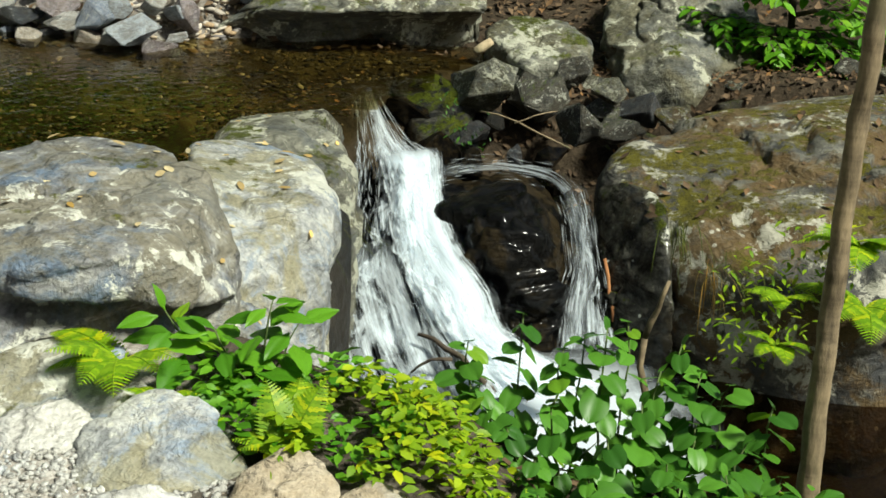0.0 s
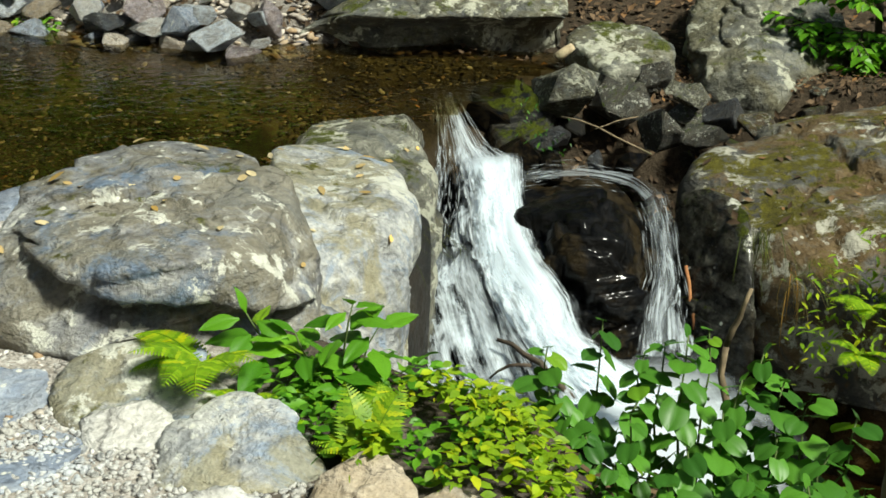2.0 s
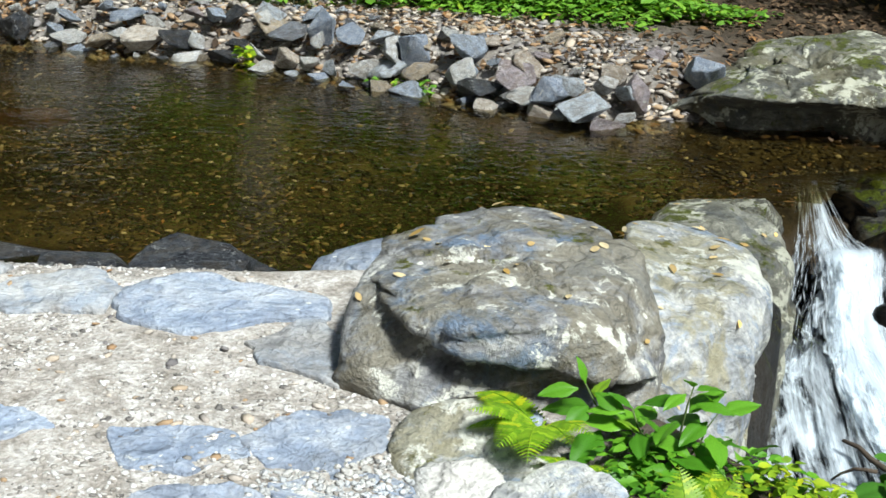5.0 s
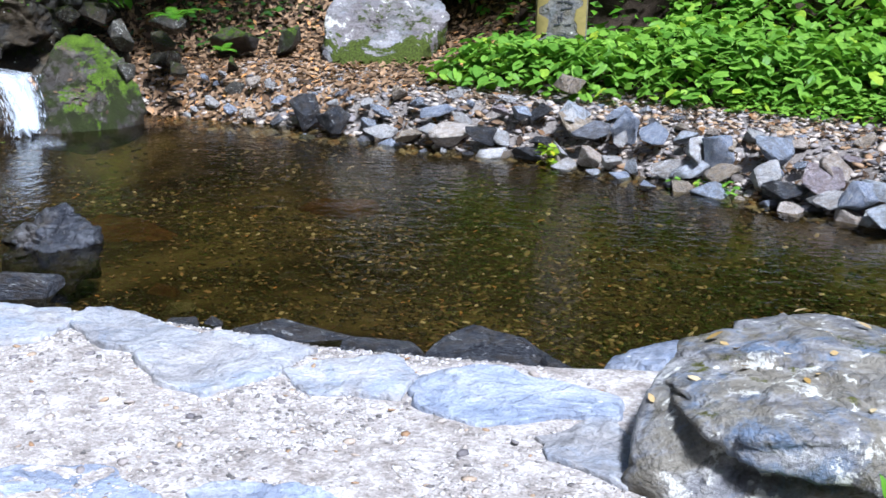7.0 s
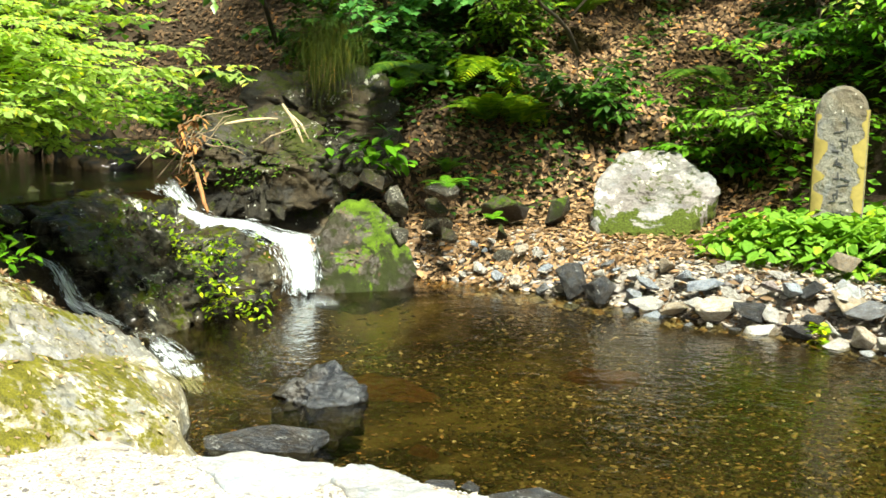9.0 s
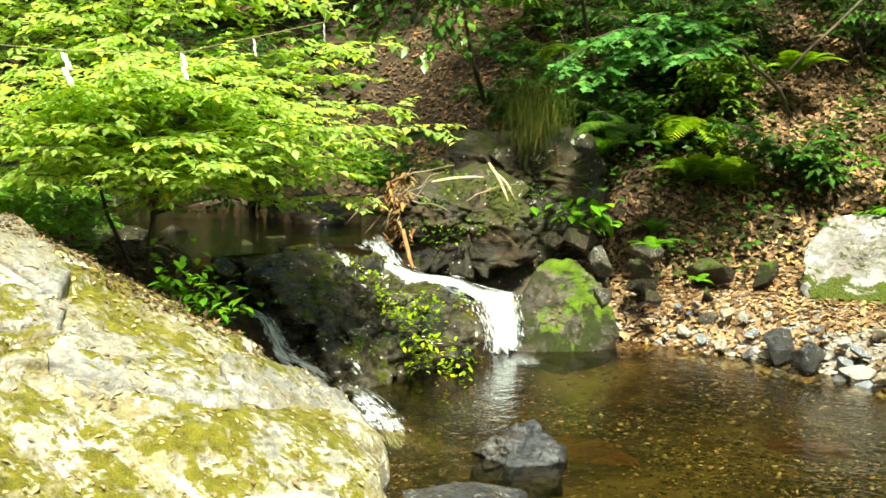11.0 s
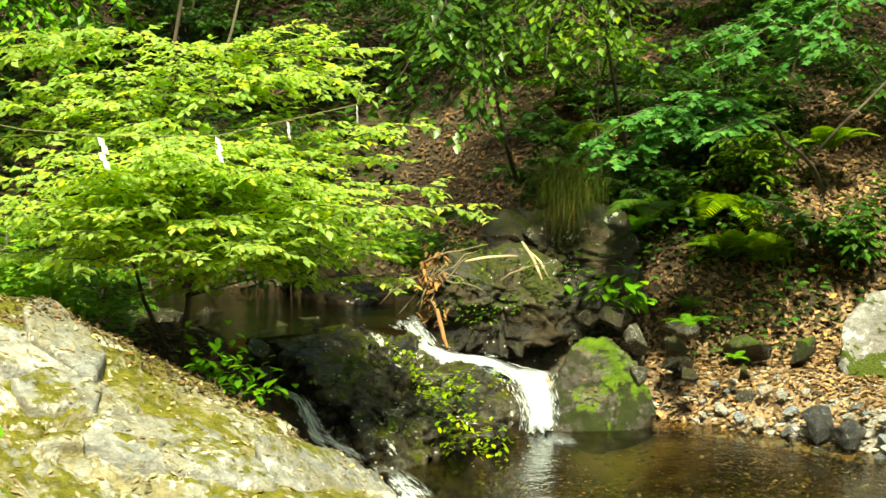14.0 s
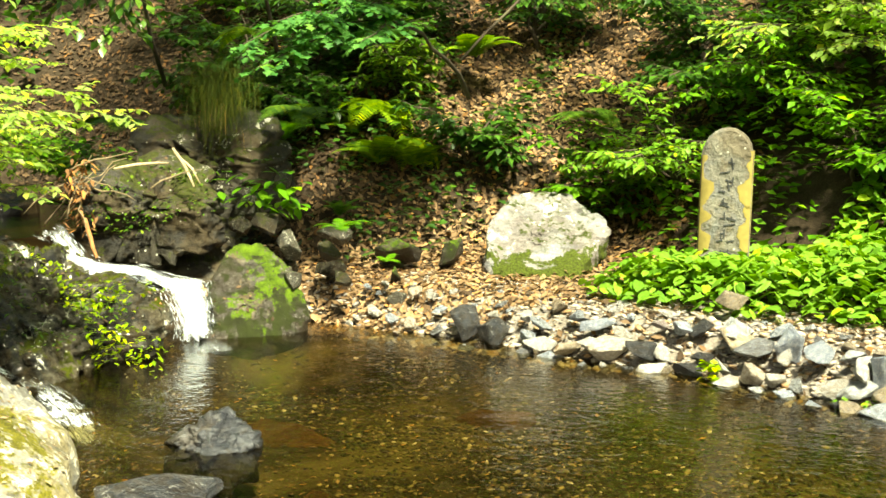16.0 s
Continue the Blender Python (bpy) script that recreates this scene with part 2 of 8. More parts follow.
GRAVEL = pebble_material("white_gravel", [(0.0, (0.12, 0.11, 0.10)), (0.18, (0.27, 0.25, 0.22)), (0.4, (0.42, 0.39, 0.34)), (0.7, (0.62, 0.60, 0.56)), (0.9, (0.80, 0.79, 0.76)), (1.0, (0.38, 0.29, 0.19))])
CHIPS = pebble_material("stone_chips", [(0.0, (0.12, 0.11, 0.11)), (0.2, (0.25, 0.23, 0.22)), (0.42, (0.42, 0.37, 0.31)), (0.62, (0.58, 0.52, 0.44)), (0.8, (0.40, 0.29, 0.17)), (1.0, (0.32, 0.19, 0.09))])
BED_PEBBLE = pebble_material("stream_bed_pebbles", [(0.0, (0.012, 0.010, 0.006)), (0.45, (0.045, 0.036, 0.019)), (0.75, (0.11, 0.088, 0.044)), (0.90, (0.24, 0.19, 0.09)), (0.97, (0.42, 0.33, 0.16)), (1.0, (0.80, 0.72, 0.54))], 0.6)
BED_OLIVE = rock_material("sunken_olive_stone", (0.12, 0.115, 0.055), (0.26, 0.245, 0.13), (0.38, 0.36, 0.21), 0.0, 0.0, cool_amount=0.0, cracked=0.1)
BED_RUST = rock_material("sunken_rusty_stone", (0.05, 0.022, 0.008), (0.12, 0.055, 0.018), (0.20, 0.10, 0.035), 0.0, 0.0, cool_amount=0.0, cracked=0.1)
BED_DARK = rock_material("sunken_bed_stone", (0.05, 0.042, 0.028), (0.10, 0.085, 0.055), (0.17, 0.145, 0.09), 0.0, 0.0, cool_amount=0.0)


def ground_material():
    """Trodden gravelly earth on the terrace, silt in the pool, leaf mould on the slope: told apart by the ground's own painted zones."""
    m, nt, b = nodes_of("forest_floor")
    v = n_coord(nt, shift=False)
    zone = nt.nodes.new("ShaderNodeAttribute")
    zone.attribute_name = "zone"
    sep = nt.nodes.new("ShaderNodeSeparateColor")
    nt.links.new(zone.outputs["Color"], sep.inputs[0])
    big, mid, fine = n_noise(nt, v, 1.3, 5), n_noise(nt, v, 9, 5, 0.65), n_noise(nt, v, 70, 4, 0.7)
    cells = n_voronoi(nt, v, 60, "F1", "Color")
    mould = n_ramp(nt, n_mix(nt, 0.5, mid, fine), [(0.30, (0.014, 0.011, 0.007)), (0.5, (0.042, 0.031, 0.020)), (0.7, (0.10, 0.076, 0.05))])
    grit = n_ramp(nt, n_mix(nt, 0.45, mid, fine), [(0.36, (0.20, 0.175, 0.145)), (0.5, (0.38, 0.35, 0.31)), (0.62, (0.60, 0.58, 0.545))])
    grit = n_mix(nt, 0.35, grit, n_ramp(nt, cells, [(0.1, 0.25), (0.9, 0.75)]), "OVERLAY")
    silt = n_ramp(nt, n_mix(nt, 0.35, big, n_mix(nt, 0.5, mid, fine)), [(0.40, (0.012, 0.009, 0.005)), (0.5, (0.046, 0.035, 0.017)), (0.60, (0.13, 0.106, 0.050))])
    col = n_mix(nt, sep.outputs[0], mould, grit)
    col = n_mix(nt, sep.outputs[1], col, silt)
    plug(nt, col, b.inputs["Base Color"])
    b.inputs["Roughness"].default_value = 0.95
    b.inputs["Specular IOR Level"].default_value = 0.15
    plug(nt, n_bump(nt, n_mix(nt, 0.5, mid, fine), 0.03, 0.8), b.inputs["Normal"])
    return m


GROUND = ground_material()


def leaf_material(name, dark, light, rough=0.45, through_light=0.35, yellow=0.1, gloss=0.35):
    """Leaf blade: colour differs from leaf to leaf, light comes through it."""
    m, nt, b = nodes_of(name)
    isl = nt.nodes.new("ShaderNodeNewGeometry").outputs["Random Per Island"]
    info = nt.nodes.new("ShaderNodeObjectInfo").outputs["Random"]
    r = n_math(nt, "FRACT", n_math(nt, "MULTIPLY_ADD", isl, 1.0), 0.0)
    add = nt.nodes.new("ShaderNodeMath")
    add.operation = "ADD"
    nt.links.new(isl, add.inputs[0])
    nt.links.new(info, add.inputs[1])
    fr = nt.nodes.new("ShaderNodeMath")
    fr.operation = "FRACT"
    nt.links.new(add.outputs[0], fr.inputs[0])
    yl = (min(1, light[0] * 1.5), light[1] * 1.1, light[2] * 0.6)
    col = n_ramp(nt, fr.outputs[0], [(0.0, dark), (0.55, tuple((a + c) / 2 for a, c in zip(dark, light))), (1.0 - yellow, light), (1.0, yl)])
    v = n_coord(nt, shift=False)
    col = n_mix(nt, 1.0, col, n_ramp(nt, n_noise(nt, v, 45, 4, 0.6), [(0.3, 0.72), (0.7, 1.0)]), "MULTIPLY")
    plug(nt, col, b.inputs["Base Color"])
    b.inputs["Roughness"].default_value = rough
    b.inputs["Specular IOR Level"].default_value = gloss
    tr = nt.nodes.new("ShaderNodeBsdfTranslucent")
    plug(nt, n_mix(nt, 1.0, col, (1.0, 1.0, 0.45), "MULTIPLY"), tr.inputs["Color"])
    mx = nt.nodes.new("ShaderNodeMixShader")
    mx.inputs[0].default_value = through_light
    nt.links.new(b.outputs[0], mx.inputs[1])
    nt.links.new(tr.outputs[0], mx.inputs[2])
    nt.links.new(mx.outputs[0], nt.nodes["Material Output"].inputs["Surface"])
    return m


LEAF_HEART = leaf_material("heart_leaf", (0.042, 0.140, 0.016), (0.125, 0.32, 0.03), 0.42, 0.32, 0.06)
LEAF_HERB = leaf_material("herb_leaf", (0.07, 0.22, 0.010), (0.18, 0.42, 0.022), 0.45, 0.35, 0.08)
LEAF_LIME = leaf_material("lime_leaf", (0.16, 0.30, 0.008), (0.38, 0.54, 0.02), 0.5, 0.4, 0.2)
LEAF_FERN = leaf_material("fern_pinna", (0.14, 0.30, 0.008), (0.36, 0.54, 0.02), 0.5, 0.4, 0.15)
LEAF_TREE = leaf_material("tree_leaf", (0.36, 0.56, 0.13), (0.64, 0.85, 0.27), 0.5, 0.68, 0.14)
LEAF_MID = leaf_material("slope_fern_pinna", (0.045, 0.125, 0.012), (0.15, 0.27, 0.024), 0.5, 0.4, 0.1, 0.3)
LEAF_DEEP = leaf_material("shrub_leaf", (0.022, 0.075, 0.010), (0.09, 0.23, 0.025), 0.4, 0.35, 0.08, 0.5)
LEAF_GLOSS = leaf_material("glossy_shrub_leaf", (0.04, 0.125, 0.016), (0.15, 0.31, 0.035), 0.34, 0.3, 0.06, 0.5)
LEAF_YOUNG = leaf_material("young_fern_pinna", (0.11, 0.25, 0.012), (0.29, 0.46, 0.03), 0.5, 0.45, 0.12)
LEAF_SLOPE = leaf_material("slope_leaf", (0.065, 0.17, 0.012), (0.20, 0.36, 0.030), 0.45, 0.4, 0.12, 0.4)
LEAF_BED = leaf_material("bed_leaf", (0.12, 0.29, 0.025), (0.27, 0.50, 0.05), 0.5, 0.4, 0.08)
LEAF_MAPLE = leaf_material("maple_leaf", (0.05, 0.19, 0.04), (0.155, 0.40, 0.085), 0.5, 0.45, 0.05)
LEAF_DRY = leaf_material("dry_leaf", (0.038, 0.024, 0.014), (0.19, 0.125, 0.072), 0.75, 0.12, 0.1, 0.2)
LEAF_DRIFT = leaf_material("caught_dead_leaf", (0.11, 0.055, 0.022), (0.36, 0.19, 0.08), 0.75, 0.12, 0.2, 0.2)
LEAF_STRAW = leaf_material("straw_blade", (0.14, 0.10, 0.035), (0.32, 0.24, 0.09), 0.7, 0.2, 0.2, 0.2)
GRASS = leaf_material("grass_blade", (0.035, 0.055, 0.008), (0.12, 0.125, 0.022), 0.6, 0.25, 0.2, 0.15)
# The same grass with its shade put into a darker colour.
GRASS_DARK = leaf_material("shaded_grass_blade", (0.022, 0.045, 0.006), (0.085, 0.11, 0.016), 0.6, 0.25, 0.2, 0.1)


def bark_material(name, dark, light):
    m, nt, b = nodes_of(name)
    v = n_coord(nt, (1, 1, 0.25))
    ring = n_coord(nt, (0.3, 0.3, 6.0))
    a = n_mix(nt, 0.4, n_noise(nt, v, 40, 6, 0.65), n_noise(nt, ring, 4, 4, 0.6))
    col = n_ramp(nt, a, [(0.32, dark), (0.62, light)])
    col = n_mix(nt, n_ramp(nt, n_noise(nt, v, 6, 5), [(0.55, 0.0), (0.68, 0.6)]), col, (0.10, 0.11, 0.05))
    plug(nt, col, b.inputs["Base Color"])
    b.inputs["Roughness"].default_value = 0.85
    plug(nt, n_bump(nt, a, 0.01, 0.8), b.inputs["Normal"])
    return m


BARK = bark_material("brown_bark", (0.045, 0.032, 0.018), (0.27, 0.205, 0.12))
BARK_DARK = bark_material("dark_bark", (0.022, 0.016, 0.011), (0.085, 0.062, 0.040))
STEM = bark_material("green_stem", (0.05, 0.08, 0.02), (0.11, 0.16, 0.04))
DEADWOOD = bark_material("pale_dead_wood", (0.22, 0.16, 0.09), (0.55, 0.44, 0.28))
REDWOOD = bark_material("wet_orange_branch", (0.16, 0.055, 0.02), (0.38, 0.17, 0.06))


def water_material(name, tint, gloss_rough, scale, bump, ripple=(1, 1, 1)):
    """Clear stream water: what lies below shows through it tinted, the sky and the wood mirror in it at flat angles."""
    m, nt, b = nodes_of(name)
    nt.nodes.remove(b)
    v = n_coord(nt, ripple, shift=False)
    h = n_mix(nt, 0.35, n_noise(nt, v, scale, 3, 0.5, 0.5), n_noise(nt, v, scale * 3.7, 3, 0.5))
    nrm = n_bump(nt, h, bump, 1.0)
    fr = nt.nodes.new("ShaderNodeFresnel")
    fr.inputs["IOR"].default_value = 1.33
    nt.links.new(nrm, fr.inputs["Normal"])
    tr, gl = nt.nodes.new("ShaderNodeBsdfTransparent"), nt.nodes.new("ShaderNodeBsdfGlossy")
    tr.inputs["Color"].default_value = (*tint, 1)
    gl.inputs["Roughness"].default_value = gloss_rough
    nt.links.new(nrm, gl.inputs["Normal"])
    mx = nt.nodes.new("ShaderNodeMixShader")
    nt.links.new(fr.outputs[0], mx.inputs[0])
    nt.links.new(tr.outputs[0], mx.inputs[1])
    nt.links.new(gl.outputs[0], mx.inputs[2])
    nt.links.new(mx.outputs[0], nt.nodes["Material Output"].inputs["Surface"])
    return m


WATER = water_material("pool_water", (0.57, 0.52, 0.33), 0.03, 5.0, 0.013)
WATER_FAST = water_material("running_water", (0.34, 0.26, 0.16), 0.05, 9.0, 0.014)


def fall_material(name, density, along=2.2, across=4.0, soft=0.5, most=0.95, fade=0.36):
    """White water: soft blurred streaks drawn out along the fall, thinning towards its ragged edges."""
    m, nt, b = nodes_of(name)
    uv = nt.nodes.new("ShaderNodeTexCoord").outputs["UV"]

    def stretched(sx, sy, detail, rough, dist):
        mp = nt.nodes.new("ShaderNodeMapping")
        nt.links.new(uv, mp.inputs[0])
        mp.inputs["Scale"].default_value = (sx, sy, 1)
        return n_noise(nt, mp.outputs[0], 1.0, detail, rough, dist)

    fine, mid, slow = stretched(across * 3.0, along * 0.8, 6, 0.68, 0.4), stretched(across, along * 0.6, 5, 0.65, 0.5), stretched(across * 0.45, along * 0.9, 5, 0.65, 1.0)
    sep = nt.nodes.new("ShaderNodeSeparateXYZ")
    nt.links.new(uv, sep.inputs[0])
    torn = n_math(nt, "SUBTRACT", n_math(nt, "MULTIPLY", slow, 0.7), 0.35)
    edge = n_ramp(nt, n_math(nt, "ADD", sep.outputs[0], torn), [(0.0, 0.0), (0.36, 1.0), (0.64, 1.0), (1.0, 0.0)])
    f = n_mix(nt, 0.42, n_mix(nt, 0.5, mid, fine), slow)
    f = n_math(nt, "SUBTRACT", n_math(nt, "ADD", f, n_math(nt, "MULTIPLY", edge, 0.34)), 0.34)
    cut = 0.56 - 0.34 * density
    al = n_ramp(nt, f, [(cut - soft * 0.28, 0.0), (cut + soft * 0.28, most)])
    al = n_math(nt, "MULTIPLY", al, n_ramp(nt, sep.outputs[0], [(0.0, 0.0), (0.16, 1.0), (0.84, 1.0), (1.0, 0.0)]))
    al = n_math(nt, "MULTIPLY", al, n_ramp(nt, sep.outputs[1], [(0.0, 0.0), (fade, 1.0)]))
    b.inputs["Base Color"].default_value = (0.86, 0.94, 1.0, 1)
    b.inputs["Roughness"].default_value = 0.6
    b.inputs["Specular IOR Level"].default_value = 0.15
    plug(nt, n_bump(nt, n_mix(nt, 0.5, mid, fine), 0.02, 0.6), b.inputs["Normal"])
    tl = nt.nodes.new("ShaderNodeBsdfTranslucent")
    tl.inputs["Color"].default_value = (0.86, 0.94, 1.0, 1)
    m1 = nt.nodes.new("ShaderNodeMixShader")
    m1.inputs[0].default_value = 0.45
    nt.links.new(b.outputs[0], m1.inputs[1])
    nt.links.new(tl.outputs[0], m1.inputs[2])
    tp = nt.nodes.new("ShaderNodeBsdfTransparent")
    m2 = nt.nodes.new("ShaderNodeMixShader")
    plug(nt, al, m2.inputs[0])
    nt.links.new(tp.outputs[0], m2.inputs[1])
    nt.links.new(m1.outputs[0], m2.inputs[2])
    nt.links.new(m2.outputs[0], nt.nodes["Material Output"].inputs["Surface"])
    return m


FALL_CORE = fall_material("dense_white_water", 0.55, 4.0, 14.0, 0.30, 1.0, 0.10)
FALL_MID = fall_material("stepped_white_water", 0.34, 4.5, 6.0, 0.30, 0.95)
FALL_THIN = fall_material("thin_white_water", 0.15, 3.4, 14.0, 0.24, 0.85)
FALL_VEIL = fall_material("trickling_water", 0.06, 2.4, 5, 0.5, 0.6)
FALL_BROKEN = fall_material("broken_white_water", 0.12, 5.5, 12.0, 0.17, 0.95)
def strand_material(name, low, high):
    """A thread of white water: soft at its edges, some threads denser than others."""
    m, nt, b = nodes_of(name)
    sep = nt.nodes.new("ShaderNodeSeparateXYZ")
    nt.links.new(nt.nodes.new("ShaderNodeTexCoord").outputs["UV"], sep.inputs[0])
    isl = nt.nodes.new("ShaderNodeNewGeometry").outputs["Random Per Island"]
    al = n_math(nt, "MULTIPLY", n_ramp(nt, sep.outputs[0], [(0.0, 0.0), (0.35, 1.0), (0.65, 1.0), (1.0, 0.0)]), n_ramp(nt, isl, [(0.0, low), (1.0, high)]))
    al = n_math(nt, "MULTIPLY", al, n_ramp(nt, sep.outputs[1], [(0.0, 0.0), (0.4, 1.0), (0.6, 1.0), (1.0, 0.0)]))
    b.inputs["Base Color"].default_value = (0.88, 0.95, 1.0, 1)
    b.inputs["Roughness"].default_value = 0.5
    tl, tp = nt.nodes.new("ShaderNodeBsdfTranslucent"), nt.nodes.new("ShaderNodeBsdfTransparent")
    tl.inputs["Color"].default_value = (0.88, 0.95, 1.0, 1)
    m1, m2 = nt.nodes.new("ShaderNodeMixShader"), nt.nodes.new("ShaderNodeMixShader")
    m1.inputs[0].default_value = 0.4
    nt.links.new(b.outputs[0], m1.inputs[1])
    nt.links.new(tl.outputs[0], m1.inputs[2])
    plug(nt, al, m2.inputs[0])
    nt.links.new(tp.outputs[0], m2.inputs[1])
    nt.links.new(m1.outputs[0], m2.inputs[2])
    nt.links.new(m2.outputs[0], nt.nodes["Material Output"].inputs["Surface"])
    return m


STRAND, STRAND_FAINT = strand_material("white_water_thread", 0.15, 0.7), strand_material("thin_water_thread", 0.08, 0.5)
FOAM = fall_material("foam", 0.75, 6.0, 6.0, 0.4)


def plain_material(name, color, rough=0.6):
    m, nt, b = nodes_of(name)
    v = n_coord(nt)
    f = n_ramp(nt, n_noise(nt, v, 30, 4), [(0.3, tuple(0.8 * c for c in color)), (0.7, color)])
    plug(nt, f, b.inputs["Base Color"])
    b.inputs["Roughness"].default_value = rough
    return m


PAPER = plain_material("white_paper", (0.82, 0.82, 0.84))
ROPE = plain_material("straw_rope", (0.16, 0.14, 0.06))
CARVED = plain_material("carved_shadow_stone", (0.045, 0.05, 0.052), 0.9)
YELLOW_LICHEN = plain_material("yellow_lichen", (0.27, 0.22, 0.06), 0.95)
HOLLOW = plain_material("hollow_shade_disc", (0.03, 0.028, 0.022), 0.95)

# ---- building kit ----
def lattice(ix, iy, iz, seed):
    h = (ix * 374761393 + iy * 668265263 + iz * 2147483647 + seed * 974634777) & 0xFFFFFFFF
    h = ((h ^ (h >> 13)) * 1274126177) & 0xFFFFFFFF
    return ((h ^ (h >> 16)) & 0xFFFF) / 65535.0


def vnoise(p, seed=0):
    """Smooth value noise in 0..1 at the points p (n x 3)."""
    i = np.floor(p).astype(np.int64)
    f = p - i
    f = f * f * (3 - 2 * f)
    out = 0
    for dx in (0, 1):
        for dy in (0, 1):
            for dz in (0, 1):
                w = (f[:, 0] if dx else 1 - f[:, 0]) * (f[:, 1] if dy else 1 - f[:, 1]) * (f[:, 2] if dz else 1 - f[:, 2])
                out = out + w * lattice(i[:, 0] + dx, i[:, 1] + dy, i[:, 2] + dz, seed)
    return out


def fbm(p, octaves=4, seed=0, gain=0.5):
    s, a, tot = 0.0, 1.0, 0.0
    for k in range(octaves):
        s = s + a * vnoise(p * 2.0 ** k + 17.3 * k, seed + k)
        tot += a
        a *= gain
    return s / tot


def mesh_of(name, verts, faces, mat, smooth=True, uvs=None):
    me = bpy.data.meshes.new(name)
    me.from_pydata([tuple(v) for v in verts] if not isinstance(verts, list) else verts, [], faces if isinstance(faces, list) else faces.tolist())
    if smooth:
        me.polygons.foreach_set("use_smooth", [True] * len(me.polygons))
    if uvs is not None:
        layer = me.uv_layers.new(name="UVMap")
        loops = np.zeros(len(me.loops), np.int32)
        me.loops.foreach_get("vertex_index", loops)
        layer.data.foreach_set("uv", np.asarray(uvs, np.float32)[loops].ravel())
    me.materials.append(mat)
    me.update()
    return me


def piece(name, me, parent=None, m=None, label=""):
    """Links a mesh as a thing of its own, or as a part under its parent."""
    ob = new(name, me)
    if parent is not None:
        ob.parent = parent
    if m is not None:
        ob.matrix_basis = m
    if label:
        ob["label"] = label
    return ob


def part(name, bm, mat, parent=None, label=""):
    me = bpy.data.meshes.new(name)
    bm.to_mesh(me)
    bm.free()
    me.materials.append(mat)
    return piece(name, me, parent, None, label)


ICO = {}


def ico(level):
    if level not in ICO:
        bm = bmesh.new()
        bmesh.ops.create_icosphere(bm, subdivisions=level, radius=1.0)
        ICO[level] = (np.array([v.co[:] for v in bm.verts]), [tuple(v.index for v in f.verts) for f in bm.faces])
        bm.free()
    return ICO[level]


def hull_planes(points):
    bm = bmesh.new()
    for p in points:
        bm.verts.new(p)
    bmesh.ops.convex_hull(bm, input=bm.verts)
    bm.normal_update()
    n = np.array([f.normal[:] for f in bm.faces])
    h = np.array([f.normal.dot(f.verts[0].co) for f in bm.faces])
    bm.free()
    return n, h


def stone_shape(n, h, level, sharp, rough, seed, size, grain=1.0, chips=6, fracture=38, swell=1.05):
    """A worn convex block bounded by the planes n.x = h about the origin, chipped and weathered."""
    d, faces = ico(level)
    rng = np.random.default_rng(seed)
    if chips:
        cn = rng.normal(size=(chips, 3))
        cn /= np.linalg.norm(cn, axis=1)[:, None]
        r0 = 1 / np.maximum((d @ n.T) / h, 1e-6).max(1)
        reach = ((d * r0[:, None]) @ cn.T).max(0)
        n, h = np.vstack([n, cn]), np.r_[h, reach * rng.uniform(0.84, 0.97, chips)]
    q = np.maximum((d @ n.T) / h, 1e-6)
    top = q.max(1)
    r = 1 / (top * ((q / top[:, None]) ** sharp).sum(1) ** (1 / sharp))
    v = d * r[:, None]
    s = rng.uniform(0, 50, 3)
    w = v / size
    lump = fbm(w * 2.2 + s, 4, seed) - 0.5
    layer = fbm(w * np.array([1.5, 1.5, 7.0]) * grain + s + 9, 5, seed + 5, 0.62) - 0.5
    # broken faces: every cell of the fracture pattern sits a little prouder or deeper, with a groove between cells
    warp = np.stack([fbm(w * 3 + s + 40 * k, 3, seed + 20 + k) - 0.5 for k in range(3)], 1)
    q = w + 0.55 * warp
    seeds = w[rng.choice(len(w), fracture, replace=False)] * rng.uniform(0.7, 1.0, (fracture, 1))
    flat = np.array([1.0, 1.0, 1.6])
    dist = np.stack([np.linalg.norm((q - c) * flat, axis=1) for c in seeds], 1)
    order = np.argsort(dist, axis=1)[:, :2]
    rows = np.arange(len(q))
    gap = dist[rows, order[:, 1]] - dist[rows, order[:, 0]]
    lift = rng.uniform(-0.5, 0.5, fracture)
    soft = np.clip(gap / 0.10, 0, 1)
    lifted = lift[order[:, 0]] * (0.5 + 0.5 * soft) + lift[order[:, 1]] * (0.5 - 0.5 * soft)
    groove = -np.clip(1 - gap / 0.05, 0, 1)
    v = v * swell + d * (size * rough * (1.1 * lump + 1.1 * layer + 1.25 * lifted + 0.55 * groove))[:, None]
    return v, faces


